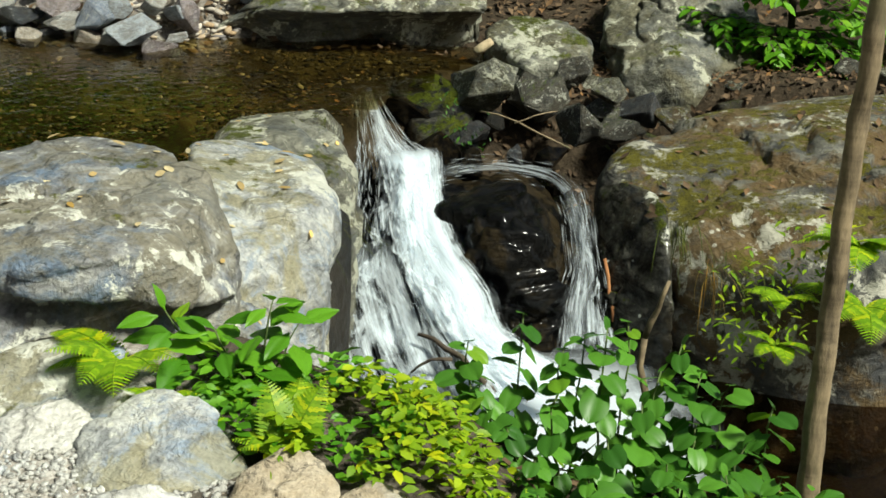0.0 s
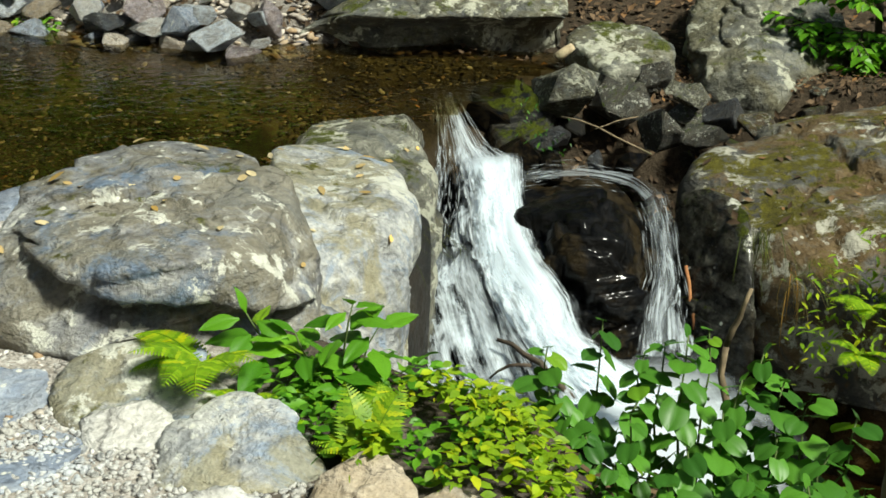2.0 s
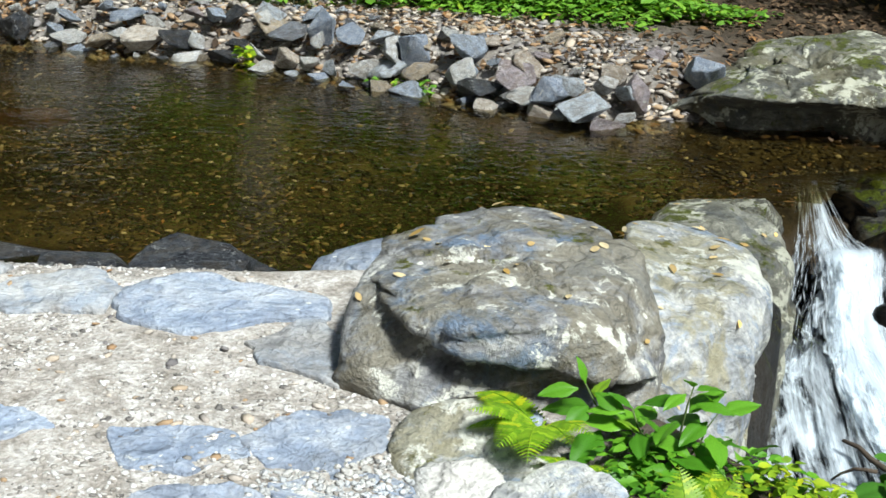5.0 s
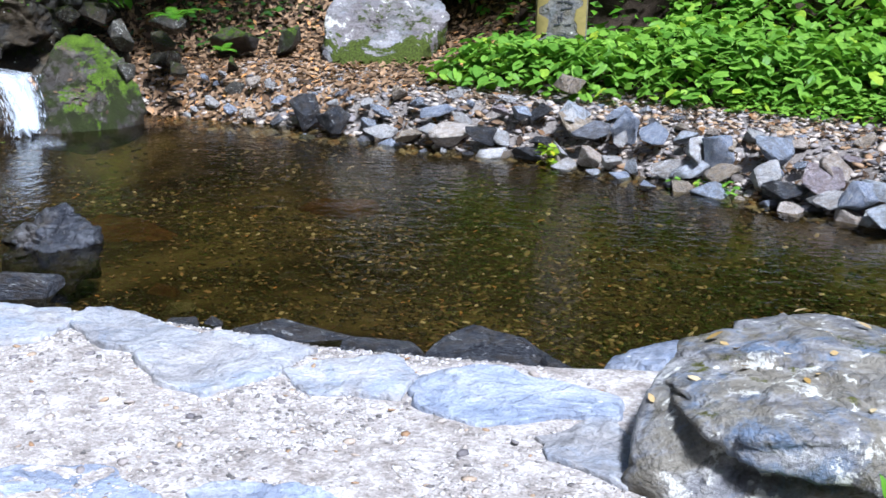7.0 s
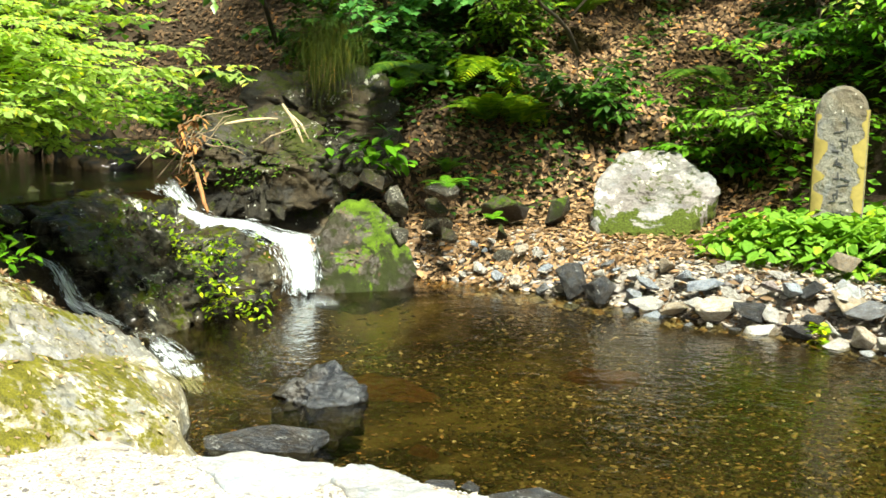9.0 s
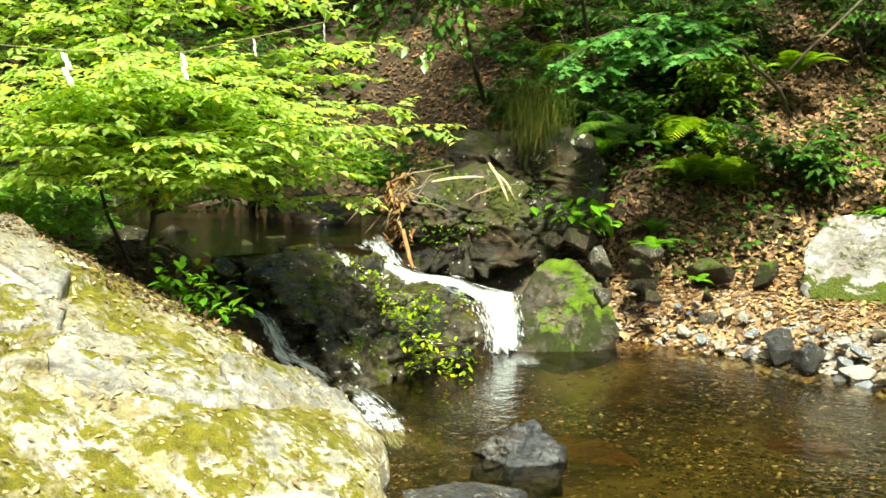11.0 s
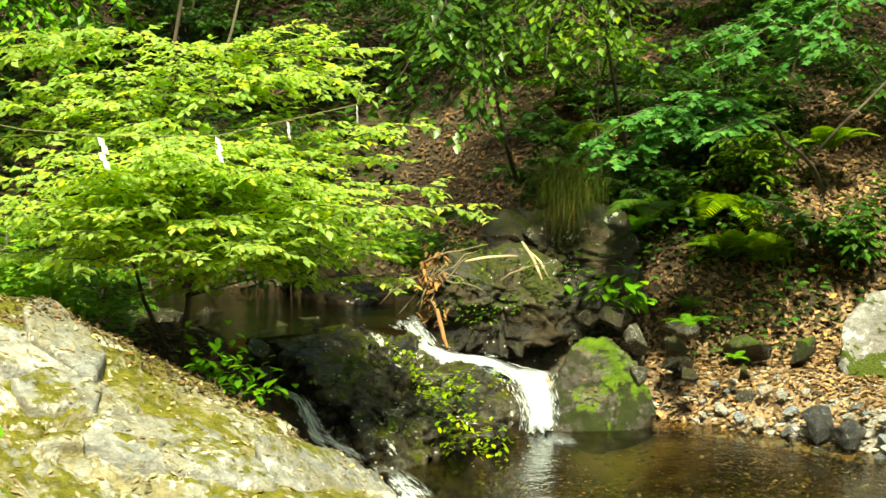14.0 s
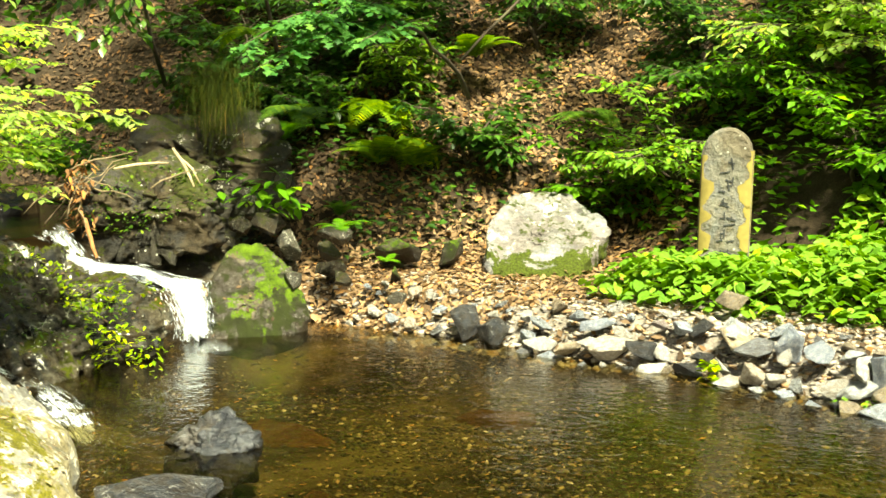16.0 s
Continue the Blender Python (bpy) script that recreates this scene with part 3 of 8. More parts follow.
def boulder(name, corners, mat, label, category="rock", base=None, level=5, sharp=14, rough=0.10, seed=1, chips=7, inset=0.94, grain=1.0, group="", undercut=None, fracture=38, swell=1.05, ledges=()):
    """A large rock shaped by its main corners, set into the ground down to the height base."""
    c = np.array(corners, float)
    if base is not None:
        low = c.copy()
        mid = c[:, :2].mean(0)
        low[:, :2] = mid + (low[:, :2] - mid) * inset
        low[:, 2] = base
        c = np.vstack([c, low])
    o = (c.max(0) + c.min(0)) / 2
    n, h = hull_planes(c - o)
    size = np.cbrt(np.prod(np.maximum(c.max(0) - c.min(0), 0.05))) * 0.55
    v, faces = stone_shape(n, h, level, sharp, rough, seed, size, grain, chips, fracture, swell)
    if undercut:
        low_z, high_z, depth, way = undercut
        way = np.array(way, float) / np.linalg.norm(way)
        mid_z, half = (low_z + high_z) / 2 - o[2], (high_z - low_z) / 2
        dip = np.clip(1 - np.abs((v[:, 2] - mid_z) / half) ** 3, 0, 1) * np.clip(v @ way / (np.abs(v @ way).max()), 0, 1)
        v = v - way * (dip * depth * (0.7 + 0.6 * fbm(v * 6, 3, seed)))[:, None]
    for edge, tilt, tall, depth, way in ledges:
        # a broken step: sharp overhanging edge above, running out downwards
        way = np.array(way, float) / np.linalg.norm(way)
        side = v @ np.array([-way[1], way[0], 0.0])
        drop = edge - o[2] + tilt * side - v[:, 2] + 0.10 * (fbm(v * 5 + 3.0, 4, seed + 60) - 0.5)
        cut = np.where(drop > 0, np.clip(1 - drop / tall, 0, 1), np.clip(1 + drop / 0.018, 0, 1))
        v = v - way * (cut * depth * np.clip(2.2 * (v @ way) / np.abs(v @ way).max(), 0, 1) * (0.55 + 0.9 * fbm(v * 4, 3, seed + 61)))[:, None]
    foot = o.copy()
    foot[2] = c[:, 2].min()
    ob = piece(name, mesh_of(name, v + (o - foot), faces, mat), None, Matrix.Translation(foot))
    return tagged(ob, label, category, group)


def block_planes(seed, count=9):
    rng = np.random.default_rng(seed)
    n = rng.normal(size=(count, 3))
    n /= np.linalg.norm(n, axis=1)[:, None]
    n = np.vstack([n, np.eye(3), -np.eye(3)])
    return n, np.r_[rng.uniform(0.72, 1.0, count), rng.uniform(0.8, 1.0, 6)]


STONES = {}


def stone_mesh(kind, mat, level=3):
    """One of a stock of angular or rounded stones about one metre in half-width."""
    key = (kind, mat.name, level)
    if key not in STONES:
        rng = np.random.default_rng(900 + kind)
        p = rng.normal(size=(12, 3))
        p /= np.linalg.norm(p, axis=1)[:, None]
        p *= rng.uniform(0.80, 1.18, (12, 1))
        bm = bmesh.new()
        for q in p:
            bm.verts.new(q)
        bmesh.ops.convex_hull(bm, input=bm.verts)
        bmesh.ops.dissolve_limit(bm, angle_limit=0.30, verts=bm.verts, edges=bm.edges)
        bmesh.ops.bevel(bm, geom=list(bm.edges), offset=0.04, segments=2, affect="EDGES", clamp_overlap=True)
        bmesh.ops.triangulate(bm, faces=[f for f in bm.faces if len(f.verts) > 4])
        if level > 3:
            bmesh.ops.subdivide_edges(bm, edges=[e for e in bm.edges if e.calc_length() > 0.3], cuts=2, use_grid_fill=True)
            bmesh.ops.triangulate(bm, faces=bm.faces)
        bm.normal_update()
        co = np.array([v.co[:] for v in bm.verts])
        off = 0.16 * (fbm(co * 2.6 + kind, 3, kind) - 0.5)
        for v, o in zip(list(bm.verts), off):
            v.co += v.normal * o
        me = bpy.data.meshes.new("stone")
        bm.to_mesh(me)
        bm.free()
        me.materials.append(mat)
        STONES[key] = me
    return STONES[key]


def stone(name, at, size, turn, kind, mat, label, category="stone", group="", level=3, parent=None):
    ob = piece(name, stone_mesh(kind, mat, level), parent, pose(*at, *turn) @ Matrix.Diagonal((*size, 1)))
    return tagged(ob, label, category, group)


def rotations(n, rng, tilt):
    """n random turns about z, then tilted at random by up to tilt radians."""
    a, b, c = rng.uniform(0, 2 * np.pi, n), rng.uniform(0, 2 * np.pi, n), rng.uniform(-tilt, tilt, n)
    ca, sa = np.cos(a), np.sin(a)
    z = np.zeros((n, 3, 3))
    z[:, 0, 0], z[:, 0, 1], z[:, 1, 0], z[:, 1, 1], z[:, 2, 2] = ca, -sa, sa, ca, 1
    ax = np.stack([np.cos(b), np.sin(b), np.zeros(n)], 1)
    k = np.zeros((n, 3, 3))
    k[:, 0, 2], k[:, 1, 2], k[:, 2, 0], k[:, 2, 1] = ax[:, 1], -ax[:, 0], -ax[:, 1], ax[:, 0]
    t = np.eye(3) + np.sin(c)[:, None, None] * k + (1 - np.cos(c))[:, None, None] * k @ k
    return t @ z


def frames_along(d, up=(0, 0, 1), roll=None):
    """Turns whose y axis runs along d and whose z axis looks up."""
    d = d / np.linalg.norm(d, axis=1)[:, None]
    u = np.broadcast_to(np.asarray(up, float), d.shape)
    x = np.cross(d, u)
    x /= np.linalg.norm(x, axis=1)[:, None] + 1e-9
    z = np.cross(x, d)
    if roll is not None:
        c, s = np.cos(roll)[:, None], np.sin(roll)[:, None]
        x, z = c * x + s * z, c * z - s * x
    return np.stack([x, d, z], 2)


def scatter(name, shapes, at, turns, sizes, mat, seed=0):
    """Many copies of small shapes, each at its own place, turn and size, as one mesh."""
    rng = np.random.default_rng(seed)
    at, sizes = np.asarray(at, float), np.asarray(sizes, float)
    if sizes.ndim == 1:
        sizes = np.repeat(sizes[:, None], 3, 1)
    pick = rng.integers(0, len(shapes), len(at))
    vs, fs, start = [], [], 0
    for k, (tv, tf) in enumerate(shapes):
        m = pick == k
        if not m.any():
            continue
        v = np.einsum("nij,nkj->nki", turns[m], tv[None] * sizes[m][:, None, :]) + at[m][:, None, :]
        cnt = m.sum()
        off = start + np.arange(cnt) * len(tv)
        for f in tf:
            fs.append(off[:, None] + np.array(f)[None])
        vs.append(v.reshape(-1, 3))
        start += cnt * len(tv)
    faces = [r for block in fs for r in block.tolist()]
    return mesh_of(name, np.vstack(vs), faces, mat)


def leaf_shape(width=0.45, curl=0.12, fold=0.10, wide_at=0.4, rows=5, heart=0.0, teeth=0.0):
    """A leaf one long, from its stalk at the origin along y: pointed, folded at the midrib, arched."""
    t = np.linspace(0, 1, rows + 1)
    w = width * 0.5 * np.sin(np.pi * t ** (math.log(0.5) / math.log(wide_at))) ** 0.8
    if heart:
        w[0], w[1] = width * 0.16, max(w[1], width * 0.42)
    w[-1] = 0.0
    y = t.copy()
    v, f = [], []
    for i in range(rows + 1):
        z = -curl * t[i] ** 2 + curl * 0.3 * t[i]
        back = -heart * 0.18 if (heart and i == 1) else 0.0
        tooth = 1 + (teeth if i % 2 else -teeth)
        v += [(-w[i] * tooth, y[i] + back, z + fold * w[i] * 2), (0, y[i], z), (w[i] * tooth, y[i] + back, z + fold * w[i] * 2)]
    for i in range(rows):
        a = 3 * i
        f += [(a, a + 1, a + 4, a + 3), (a + 1, a + 2, a + 5, a + 4)]
    return np.array(v), f


def broad_leaf(width=0.9, cup=0.10, curl=0.22, rows=8, lobes=0.15, widest=0.4, tip=0.8):
    """A broad leaf one long, along y from its stalk: lobed at the foot, drawn out to a tip, veined blade cupped to both sides of the midrib."""
    v, f = [], []
    for i in range(rows + 1):
        t = i / rows
        g = (0.55 + 0.64 * t / widest) * (1 - t) ** tip
        w = 0.5 * width * g / ((0.55 + 0.64) * (1 - widest) ** tip)
        w *= 1.0 if lobes else min(1.0, 0.12 + 2.6 * t)
        for k in (-1.0, -0.62, -0.25, 0.0, 0.25, 0.62, 1.0):
            back = -lobes * max(0.0, 1 - t / 0.34) * abs(k) ** 1.5
            z = cup * (1.6 * abs(k) - 1.25 * k * k) * width - curl * t ** 2.2 - 0.06 * abs(k) ** 3 * (0.5 - t) + (0.008 if (i + (k > 0)) % 2 else -0.008) * (abs(k) > 0.2)
            v.append((k * w, t + back, z))
    for i in range(rows):
        for j in range(6):
            a = 7 * i + j
            f.append((a, a + 1, a + 8, a + 7))
    return np.array(v), f


def pebble_shapes(seed, count=6, level=1):
    out = []
    for k in range(count):
        n, h = block_planes(seed + k, 8)
        v, f = stone_shape(n, h, level, 24, 0.05, seed + k, 1.0, 1.0, 0, 4)
        out.append((v, f))
    return out


def tube(path, radii, sides=7):
    """Vertices and faces of a tapered round stem along a path."""
    p = np.array(path, float)
    d = np.gradient(p, axis=0)
    fr = frames_along(d, (0.31, 0.17, 0.93))
    a = np.linspace(0, 2 * np.pi, sides, endpoint=False)
    ring = np.stack([np.cos(a), np.zeros(sides), np.sin(a)], 1)
    v = np.vstack([p[i] + (ring * radii[i]) @ fr[i].T for i in range(len(p))])
    f = []
    for i in range(len(p) - 1):
        for j in range(sides):
            a0, a1 = i * sides + j, i * sides + (j + 1) % sides
            f.append((a0, a1, a1 + sides, a0 + sides))
    f.append(tuple(range(sides))[::-1])
    f.append(tuple(len(v) - sides + j for j in range(sides)))
    return v, f


def tubes(name, stems, mat, sides=6):
    vs, fs, s = [], [], 0
    for path, radii in stems:
        v, f = tube(path, radii, sides)
        vs.append(v)
        fs += [tuple(s + i for i in q) for q in f]
        s += len(v)
    return mesh_of(name, np.vstack(vs), fs, mat)


def bend(a, b, sag=0.0, n=6, wob=0.0, seed=0):
    """Points from a to b, arched by sag and a little crooked."""
    rng = np.random.default_rng(seed)
    t = np.linspace(0, 1, n)[:, None]
    p = np.array(a) * (1 - t) + np.array(b) * t
    p[:, 2] += sag * 4 * (t * (1 - t))[:, 0]
    p[1:-1] += rng.normal(0, wob, (n - 2, 3))
    return p


def inside(px, py, poly):
    r = np.zeros(px.shape, bool)
    for (x0, y0), (x1, y1) in zip(poly, poly[1:] + poly[:1]):
        c = (y0 > py) != (y1 > py)
        with np.errstate(divide="ignore", invalid="ignore"):
            xi = (x1 - x0) * (py - y0) / (y1 - y0 + 1e-12) + x0
        r ^= c & (px < xi)
    return r


def edge_distance(px, py, poly, closed=True):
    d = np.full(px.shape, 1e9)
    pairs = list(zip(poly, poly[1:] + poly[:1])) if closed else list(zip(poly, poly[1:]))
    for (x0, y0), (x1, y1) in pairs:
        ex, ey = x1 - x0, y1 - y0
        t = np.clip(((px - x0) * ex + (py - y0) * ey) / (ex * ex + ey * ey + 1e-12), 0, 1)
        d = np.minimum(d, np.hypot(px - x0 - t * ex, py - y0 - t * ey))
    return d


def signed(px, py, poly):
    d = edge_distance(px, py, poly)
    return np.where(inside(px, py, poly), -d, d)


def ease(a, b, x):
    t = np.clip((x - a) / (b - a), 0, 1)
    return t * t * (3 - 2 * t)


def settle(name, shapes, over, polygon, count, size, mat, label, seed, tilt=0.5, squash=(1, 1, 1), top=3.0, lift=0.15, steep=0.5):
    """Strews small things over the upper sides of the given objects."""
    from mathutils.bvhtree import BVHTree
    rn = np.random.default_rng(seed)
    trees = []
    for ob in over:
        m = ob.matrix_basis
        trees.append(BVHTree.FromPolygons([m @ v.co for v in ob.data.vertices], [tuple(p.vertices) for p in ob.data.polygons]))
    xs, ys = [p[0] for p in polygon], [p[1] for p in polygon]
    at, up = [], []
    for _ in range(count * 6):
        x, y = rn.uniform(min(xs), max(xs)), rn.uniform(min(ys), max(ys))
        if not inside(np.array([x]), np.array([y]), polygon)[0]:
            continue
        best = None
        for t in trees:
            hit = t.ray_cast(Vector((x, y, top)), Vector((0, 0, -1)))
            if hit[0] is not None and (best is None or hit[0].z > best[0].z):
                best = hit
        if best and best[1].z > steep:
            at.append(best[0][:])
            up.append(best[1][:])
        if len(at) >= count:
            break
    at, up = np.array(at), np.array(up)
    s = rn.uniform(size[0], size[1], len(at))
    way = np.cross(up, rn.normal(size=(len(at), 3))) + rn.normal(0, tilt * 0.4, (len(at), 3))
    turns = np.stack([frames_along(w[None], u)[0] for w, u in zip(way, up)])
    return tagged(piece(name, scatter(name, shapes, at + up * (s * lift)[:, None], turns, s[:, None] * np.array(squash)[None], mat, seed)), label, "leaf litter", kind="stuff")


# ---- the lie of the land ----
WATER_Z, STREAM_Z, BASIN_Z = -0.22, 0.50, -0.97
POOL = [(-0.38, 6.45), (-0.45, 6.10), (-1.0, 5.85), (-1.1, 4.75), (-1.95, 4.15), (-2.6, 3.95), (-3.1, 3.9), (-3.6, 3.85), (-4.35, 3.45), (-5.0, 3.7), (-6.1, 4.3), (-7.2, 4.6),
        (-7.4, 5.3), (-7.5, 5.9), (-7.5, 6.5), (-7.3, 7.0), (-6.95, 7.4), (-5.7, 7.5), (-4.6, 7.42), (-3.85, 7.5), (-2.7, 7.2), (-2.1, 7.1), (-1.65, 6.85), (-1.25, 7.05), (-0.55, 7.10), (0.05, 6.95)]
FAR_SHORE = [(-6.85, 7.5), (-5.7, 7.5), (-4.6, 7.42), (-3.85, 7.5), (-2.7, 7.2), (-2.1, 7.1), (-1.65, 6.85), (-1.25, 6.95)]
RAVINE = [(-0.66, 3.40), (-0.34, 3.20), (-0.15, 3.05), (0.35, 2.98), (0.80, 3.0), (1.0, 2.75), (1.3, 2.2), (2.2, 1.7), (9, 1.0), (14, 4.5), (9, 6.0), (2.6, 6.35), (1.0, 6.65), (0.3, 6.55), (-0.34, 6.3), (-0.60, 5.7), (-0.75, 4.9), (-0.72, 3.95)]
HILL = [(40, 9.5), (4, 9.0), (1.5, 9.0), (-0.5, 9.1), (-3, 8.9), (-4.6, 9.25), (-6.0, 9.5), (-7.0, 8.5), (-7.8, 7.55), (-8.6, 7.9), (-9.8, 8.3), (-11.6, 7.9), (-13.2, 5.0), (-15, 0), (-17, -8), (-40, -40), (-300, -40), (-300, 300), (300, 300), (300, 40)]
STREAM = [(-8.0, 4.7), (-8.02, 5.95), (-8.6, 6.7), (-9.6, 7.3), (-11.3, 7.2), (-12.6, 4.6), (-14.5, 0), (-13.4, -0.2), (-11.4, 3.8), (-10.4, 4.9), (-9.0, 4.3), (-8.15, 4.25)]


def land(x, y):
    """The ground's height at x, y."""
    x, y = np.asarray(x, float), np.asarray(y, float)
    p = np.stack([x.ravel(), y.ravel(), np.zeros(x.size)], 1)
    wob = (fbm(p * 0.9, 4, 3).reshape(x.shape) - 0.5)
    fine = (fbm(p * 5.0, 3, 8).reshape(x.shape) - 0.5)
    pool, hill, rav, stream = signed(x, y, POOL), signed(x, y, HILL), signed(x, y, RAVINE), signed(x, y, STREAM)
    far = ease(6.0, 6.6, y + 0.25 * (x + 4) * (x < -5))
    z = 0.06 * wob + 0.02 * fine
    z = z - 0.20 * ease(-0.05, 0.35, x) * ease(2.1, 2.6, y) * ease(5.5, 4.5, y)
    z = z + far * (0.10 * np.clip(pool, 0, 2.5) - 0.02)
    z = z + 0.62 * ease(-6.3, -7.6, x) * ease(1.0, 2.6, y) * ease(4.7, 4.0, y)
    z = z + 0.16 * ease(-2.5, -4.5, x) * ease(3.2, 1.0, y)
    z = z - 0.34 * ease(-1.2, 0.1, x) * ease(6.0, 6.4, y) * ease(9.2, 7.0, y)
    up = np.clip(-hill, 0, None)
    z = z + 0.82 * np.clip(up, 0, 24) * ease(0, 0.8, up) + 0.7 * wob * ease(0.5, 4, up) + 0.10 * fine * ease(0, 0.5, up)
    shore = ease(0.0, 0.45, pool + 0.05 * wob)
    bed = WATER_Z - 0.04 - 0.24 * ease(0, 0.9, -pool) + 0.05 * wob
    z = np.where(pool < 0, bed, bed + (z - bed) * shore)
    run = STREAM_Z - 0.10 + 0.04 * wob
    z = np.where(stream < 0.5, z + (run - z) * ease(0.5, 0.0, stream), z)
    # channel of the cascade
    run_down = 0.42 - 0.62 * ease(-8.1, -7.3, x)
    z = np.where((x < -6.3) & (x > -8.05) & (y > 4.0) & (y < 6.9), np.minimum(z, run_down + 0.9 * np.clip(np.abs(y - 5.6) - 0.75, 0, 1)), z)
    z = np.where((x > -1.15) & (x < -0.15) & (y > 4.7) & (y < 6.6), np.minimum(z, -0.32), z)
    # unseen near side of the valley, raised behind the viewer to block low sky
    z = z + 0.95 * np.clip(-3.5 - y + 0.25 * np.abs(x + 3), 0, 30) * ease(-3.5, -6.0, y)
    depth = ease(0.10, -0.40, rav + 0.10 * wob)
    z = z + (BASIN_Z - 0.25 + 0.2 * wob - z) * depth
    return z


def build_ground():
    def lines(stops):
        out = []
        for (a, b, n) in stops:
            out += list(np.linspace(a, b, n, endpoint=False))
        return np.array(out + [stops[-1][1]])
    gx = lines([(-300, -40, 8), (-40, -17, 24), (-17, -9.5, 60), (-9.5, 2.8, 230), (2.8, 9, 40), (9, 40, 20), (40, 300, 8)])
    gy = lines([(-300, -40, 7), (-40, -6, 20), (-6, 1.5, 40), (1.5, 10.5, 180), (10.5, 16, 60), (16, 45, 30), (45, 300, 8)])
    X, Y = np.meshgrid(gx, gy)
    Z = land(X, Y)
    nx, ny = len(gx), len(gy)
    idx = np.arange(nx * ny).reshape(ny, nx)
    f = np.stack([idx[:-1, :-1], idx[:-1, 1:], idx[1:, 1:], idx[1:, :-1]], -1).reshape(-1, 4)
    me = mesh_of("ground", np.stack([X.ravel(), Y.ravel(), Z.ravel()], 1), f, GROUND)
    x, y = X.ravel(), Y.ravel()
    wob = fbm(np.stack([x, y, 0 * x], 1) * 2.0, 4, 21) - 0.5
    pool, rav, hill, stream = signed(x, y, POOL), signed(x, y, RAVINE), signed(x, y, HILL), signed(x, y, STREAM)
    grit = ease(6.3, 5.6, y + 1.2 * wob) * ease(-0.05, 0.12, pool) * ease(0.0, 0.35, rav + 0.3 * wob) * ease(-6.2, -5.2, x + wob)
    grit = grit * (1 - 0.9 * ease(-0.85, -0.45, x + 0.4 * wob) * ease(2.0, 2.5, y))
    grit = grit * ease(-4.0, -2.5, y)
    bank = ease(-6.9, -6.2, x) * ease(5.8, 6.4, y) * ease(1.6, 0.4, pool + 1.2 * wob) * ease(-0.02, 0.1, pool) * ease(-0.8, -1.5, x) * 0.45
    silt = np.maximum(ease(0.15, -0.05, pool), ease(0.3, 0.0, stream))
    col = np.stack([np.clip(grit + bank, 0, 1), silt, 0 * x, 1 + 0 * x], 1)
    at = me.color_attributes.new("zone", "FLOAT_COLOR", "POINT")
    at.data.foreach_set("color", col.astype(np.float32).ravel())
    return tagged(piece("ground", me), "gravelly stream terrace rising to a leaf-strewn forest slope", "ground", kind="structure")


build_ground()


def water_sheet(name, poly, z, mat, label, step=0.12, grow=0.25):
    xs, ys = [p[0] for p in poly], [p[1] for p in poly]
    gx, gy = np.arange(min(xs) - grow, max(xs) + grow + step, step), np.arange(min(ys) - grow, max(ys) + grow + step, step)
    X, Y = np.meshgrid(gx, gy)
    keep = signed(X, Y, poly) < grow
    idx = np.arange(X.size).reshape(X.shape)
    q = np.stack([idx[:-1, :-1], idx[:-1, 1:], idx[1:, 1:], idx[1:, :-1]], -1).reshape(-1, 4)
    q = q[keep.ravel()[q].all(1)]
    used = np.unique(q)
    remap = np.zeros(X.size, int)
    remap[used] = np.arange(len(used))
    p = np.stack([X.ravel(), Y.ravel(), np.full(X.size, z)], 1)[used]
    return tagged(piece(name, mesh_of(name, p, remap[q], mat)), label, "water", kind="structure")


water_sheet("water", POOL, WATER_Z, WATER, "clear shallow brown pool with stones and leaves on its bed")
water_sheet("water_upstream", STREAM, STREAM_Z, WATER_FAST, "shallow upper stream above the cascade", grow=0.15)
BASIN = [(-0.35, 4.7), (-0.2, 3.9), (0.5, 3.5), (1.4, 3.5), (2.4, 3.3), (9, 2.2), (13, 4.5), (8.5, 5.4), (2.4, 5.6), (0.8, 5.3)]
water_sheet("water_basin", BASIN, BASIN_Z, WATER_FAST, "dark basin below the fall", grow=0.1)

# ---- rocks by the lower fall ----
boulder("boulder", [(-1.33, 3.08, 0.05), (-1.40, 3.27, 0.17), (-1.42, 3.69, 0.22), (-1.30, 3.92, 0.24), (-1.08, 4.04, 0.27), (-0.83, 3.93, 0.27), (-0.66, 3.70, 0.24), (-0.52, 3.46, 0.06),
                    (-0.52, 3.22, 0.01), (-1.02, 2.97, 0.05), (-1.06, 3.02, 0.25), (-0.86, 3.03, 0.25), (-0.68, 3.18, 0.25)],
        ROCK_GREY, "large grey weathered boulder with fallen leaves on its rounded top", base=-0.22, level=6, seed=11, rough=0.085, inset=0.98, sharp=40, fracture=34, chips=6, swell=1.03, ledges=((0.12, -0.22, 0.14, 0.095, (0.15, -1, 0)), (0.01, 0.10, 0.12, 0.07, (-0.1, -1, 0)), (0.20, 0.10, 0.05, 0.022, (0.1, -1, 0))))
boulder("boulder", [(-1.85, 3.80, -0.08), (-1.83, 4.15, -0.05), (-1.62, 4.32, 0.0), (-1.25, 4.20, 0.02), (-1.30, 3.75, 0.0), (-1.55, 3.66, -0.04)],
        ROCK_BLUE, "low blue-grey rock sloping into the pool behind the boulder", base=-0.35, seed=12)
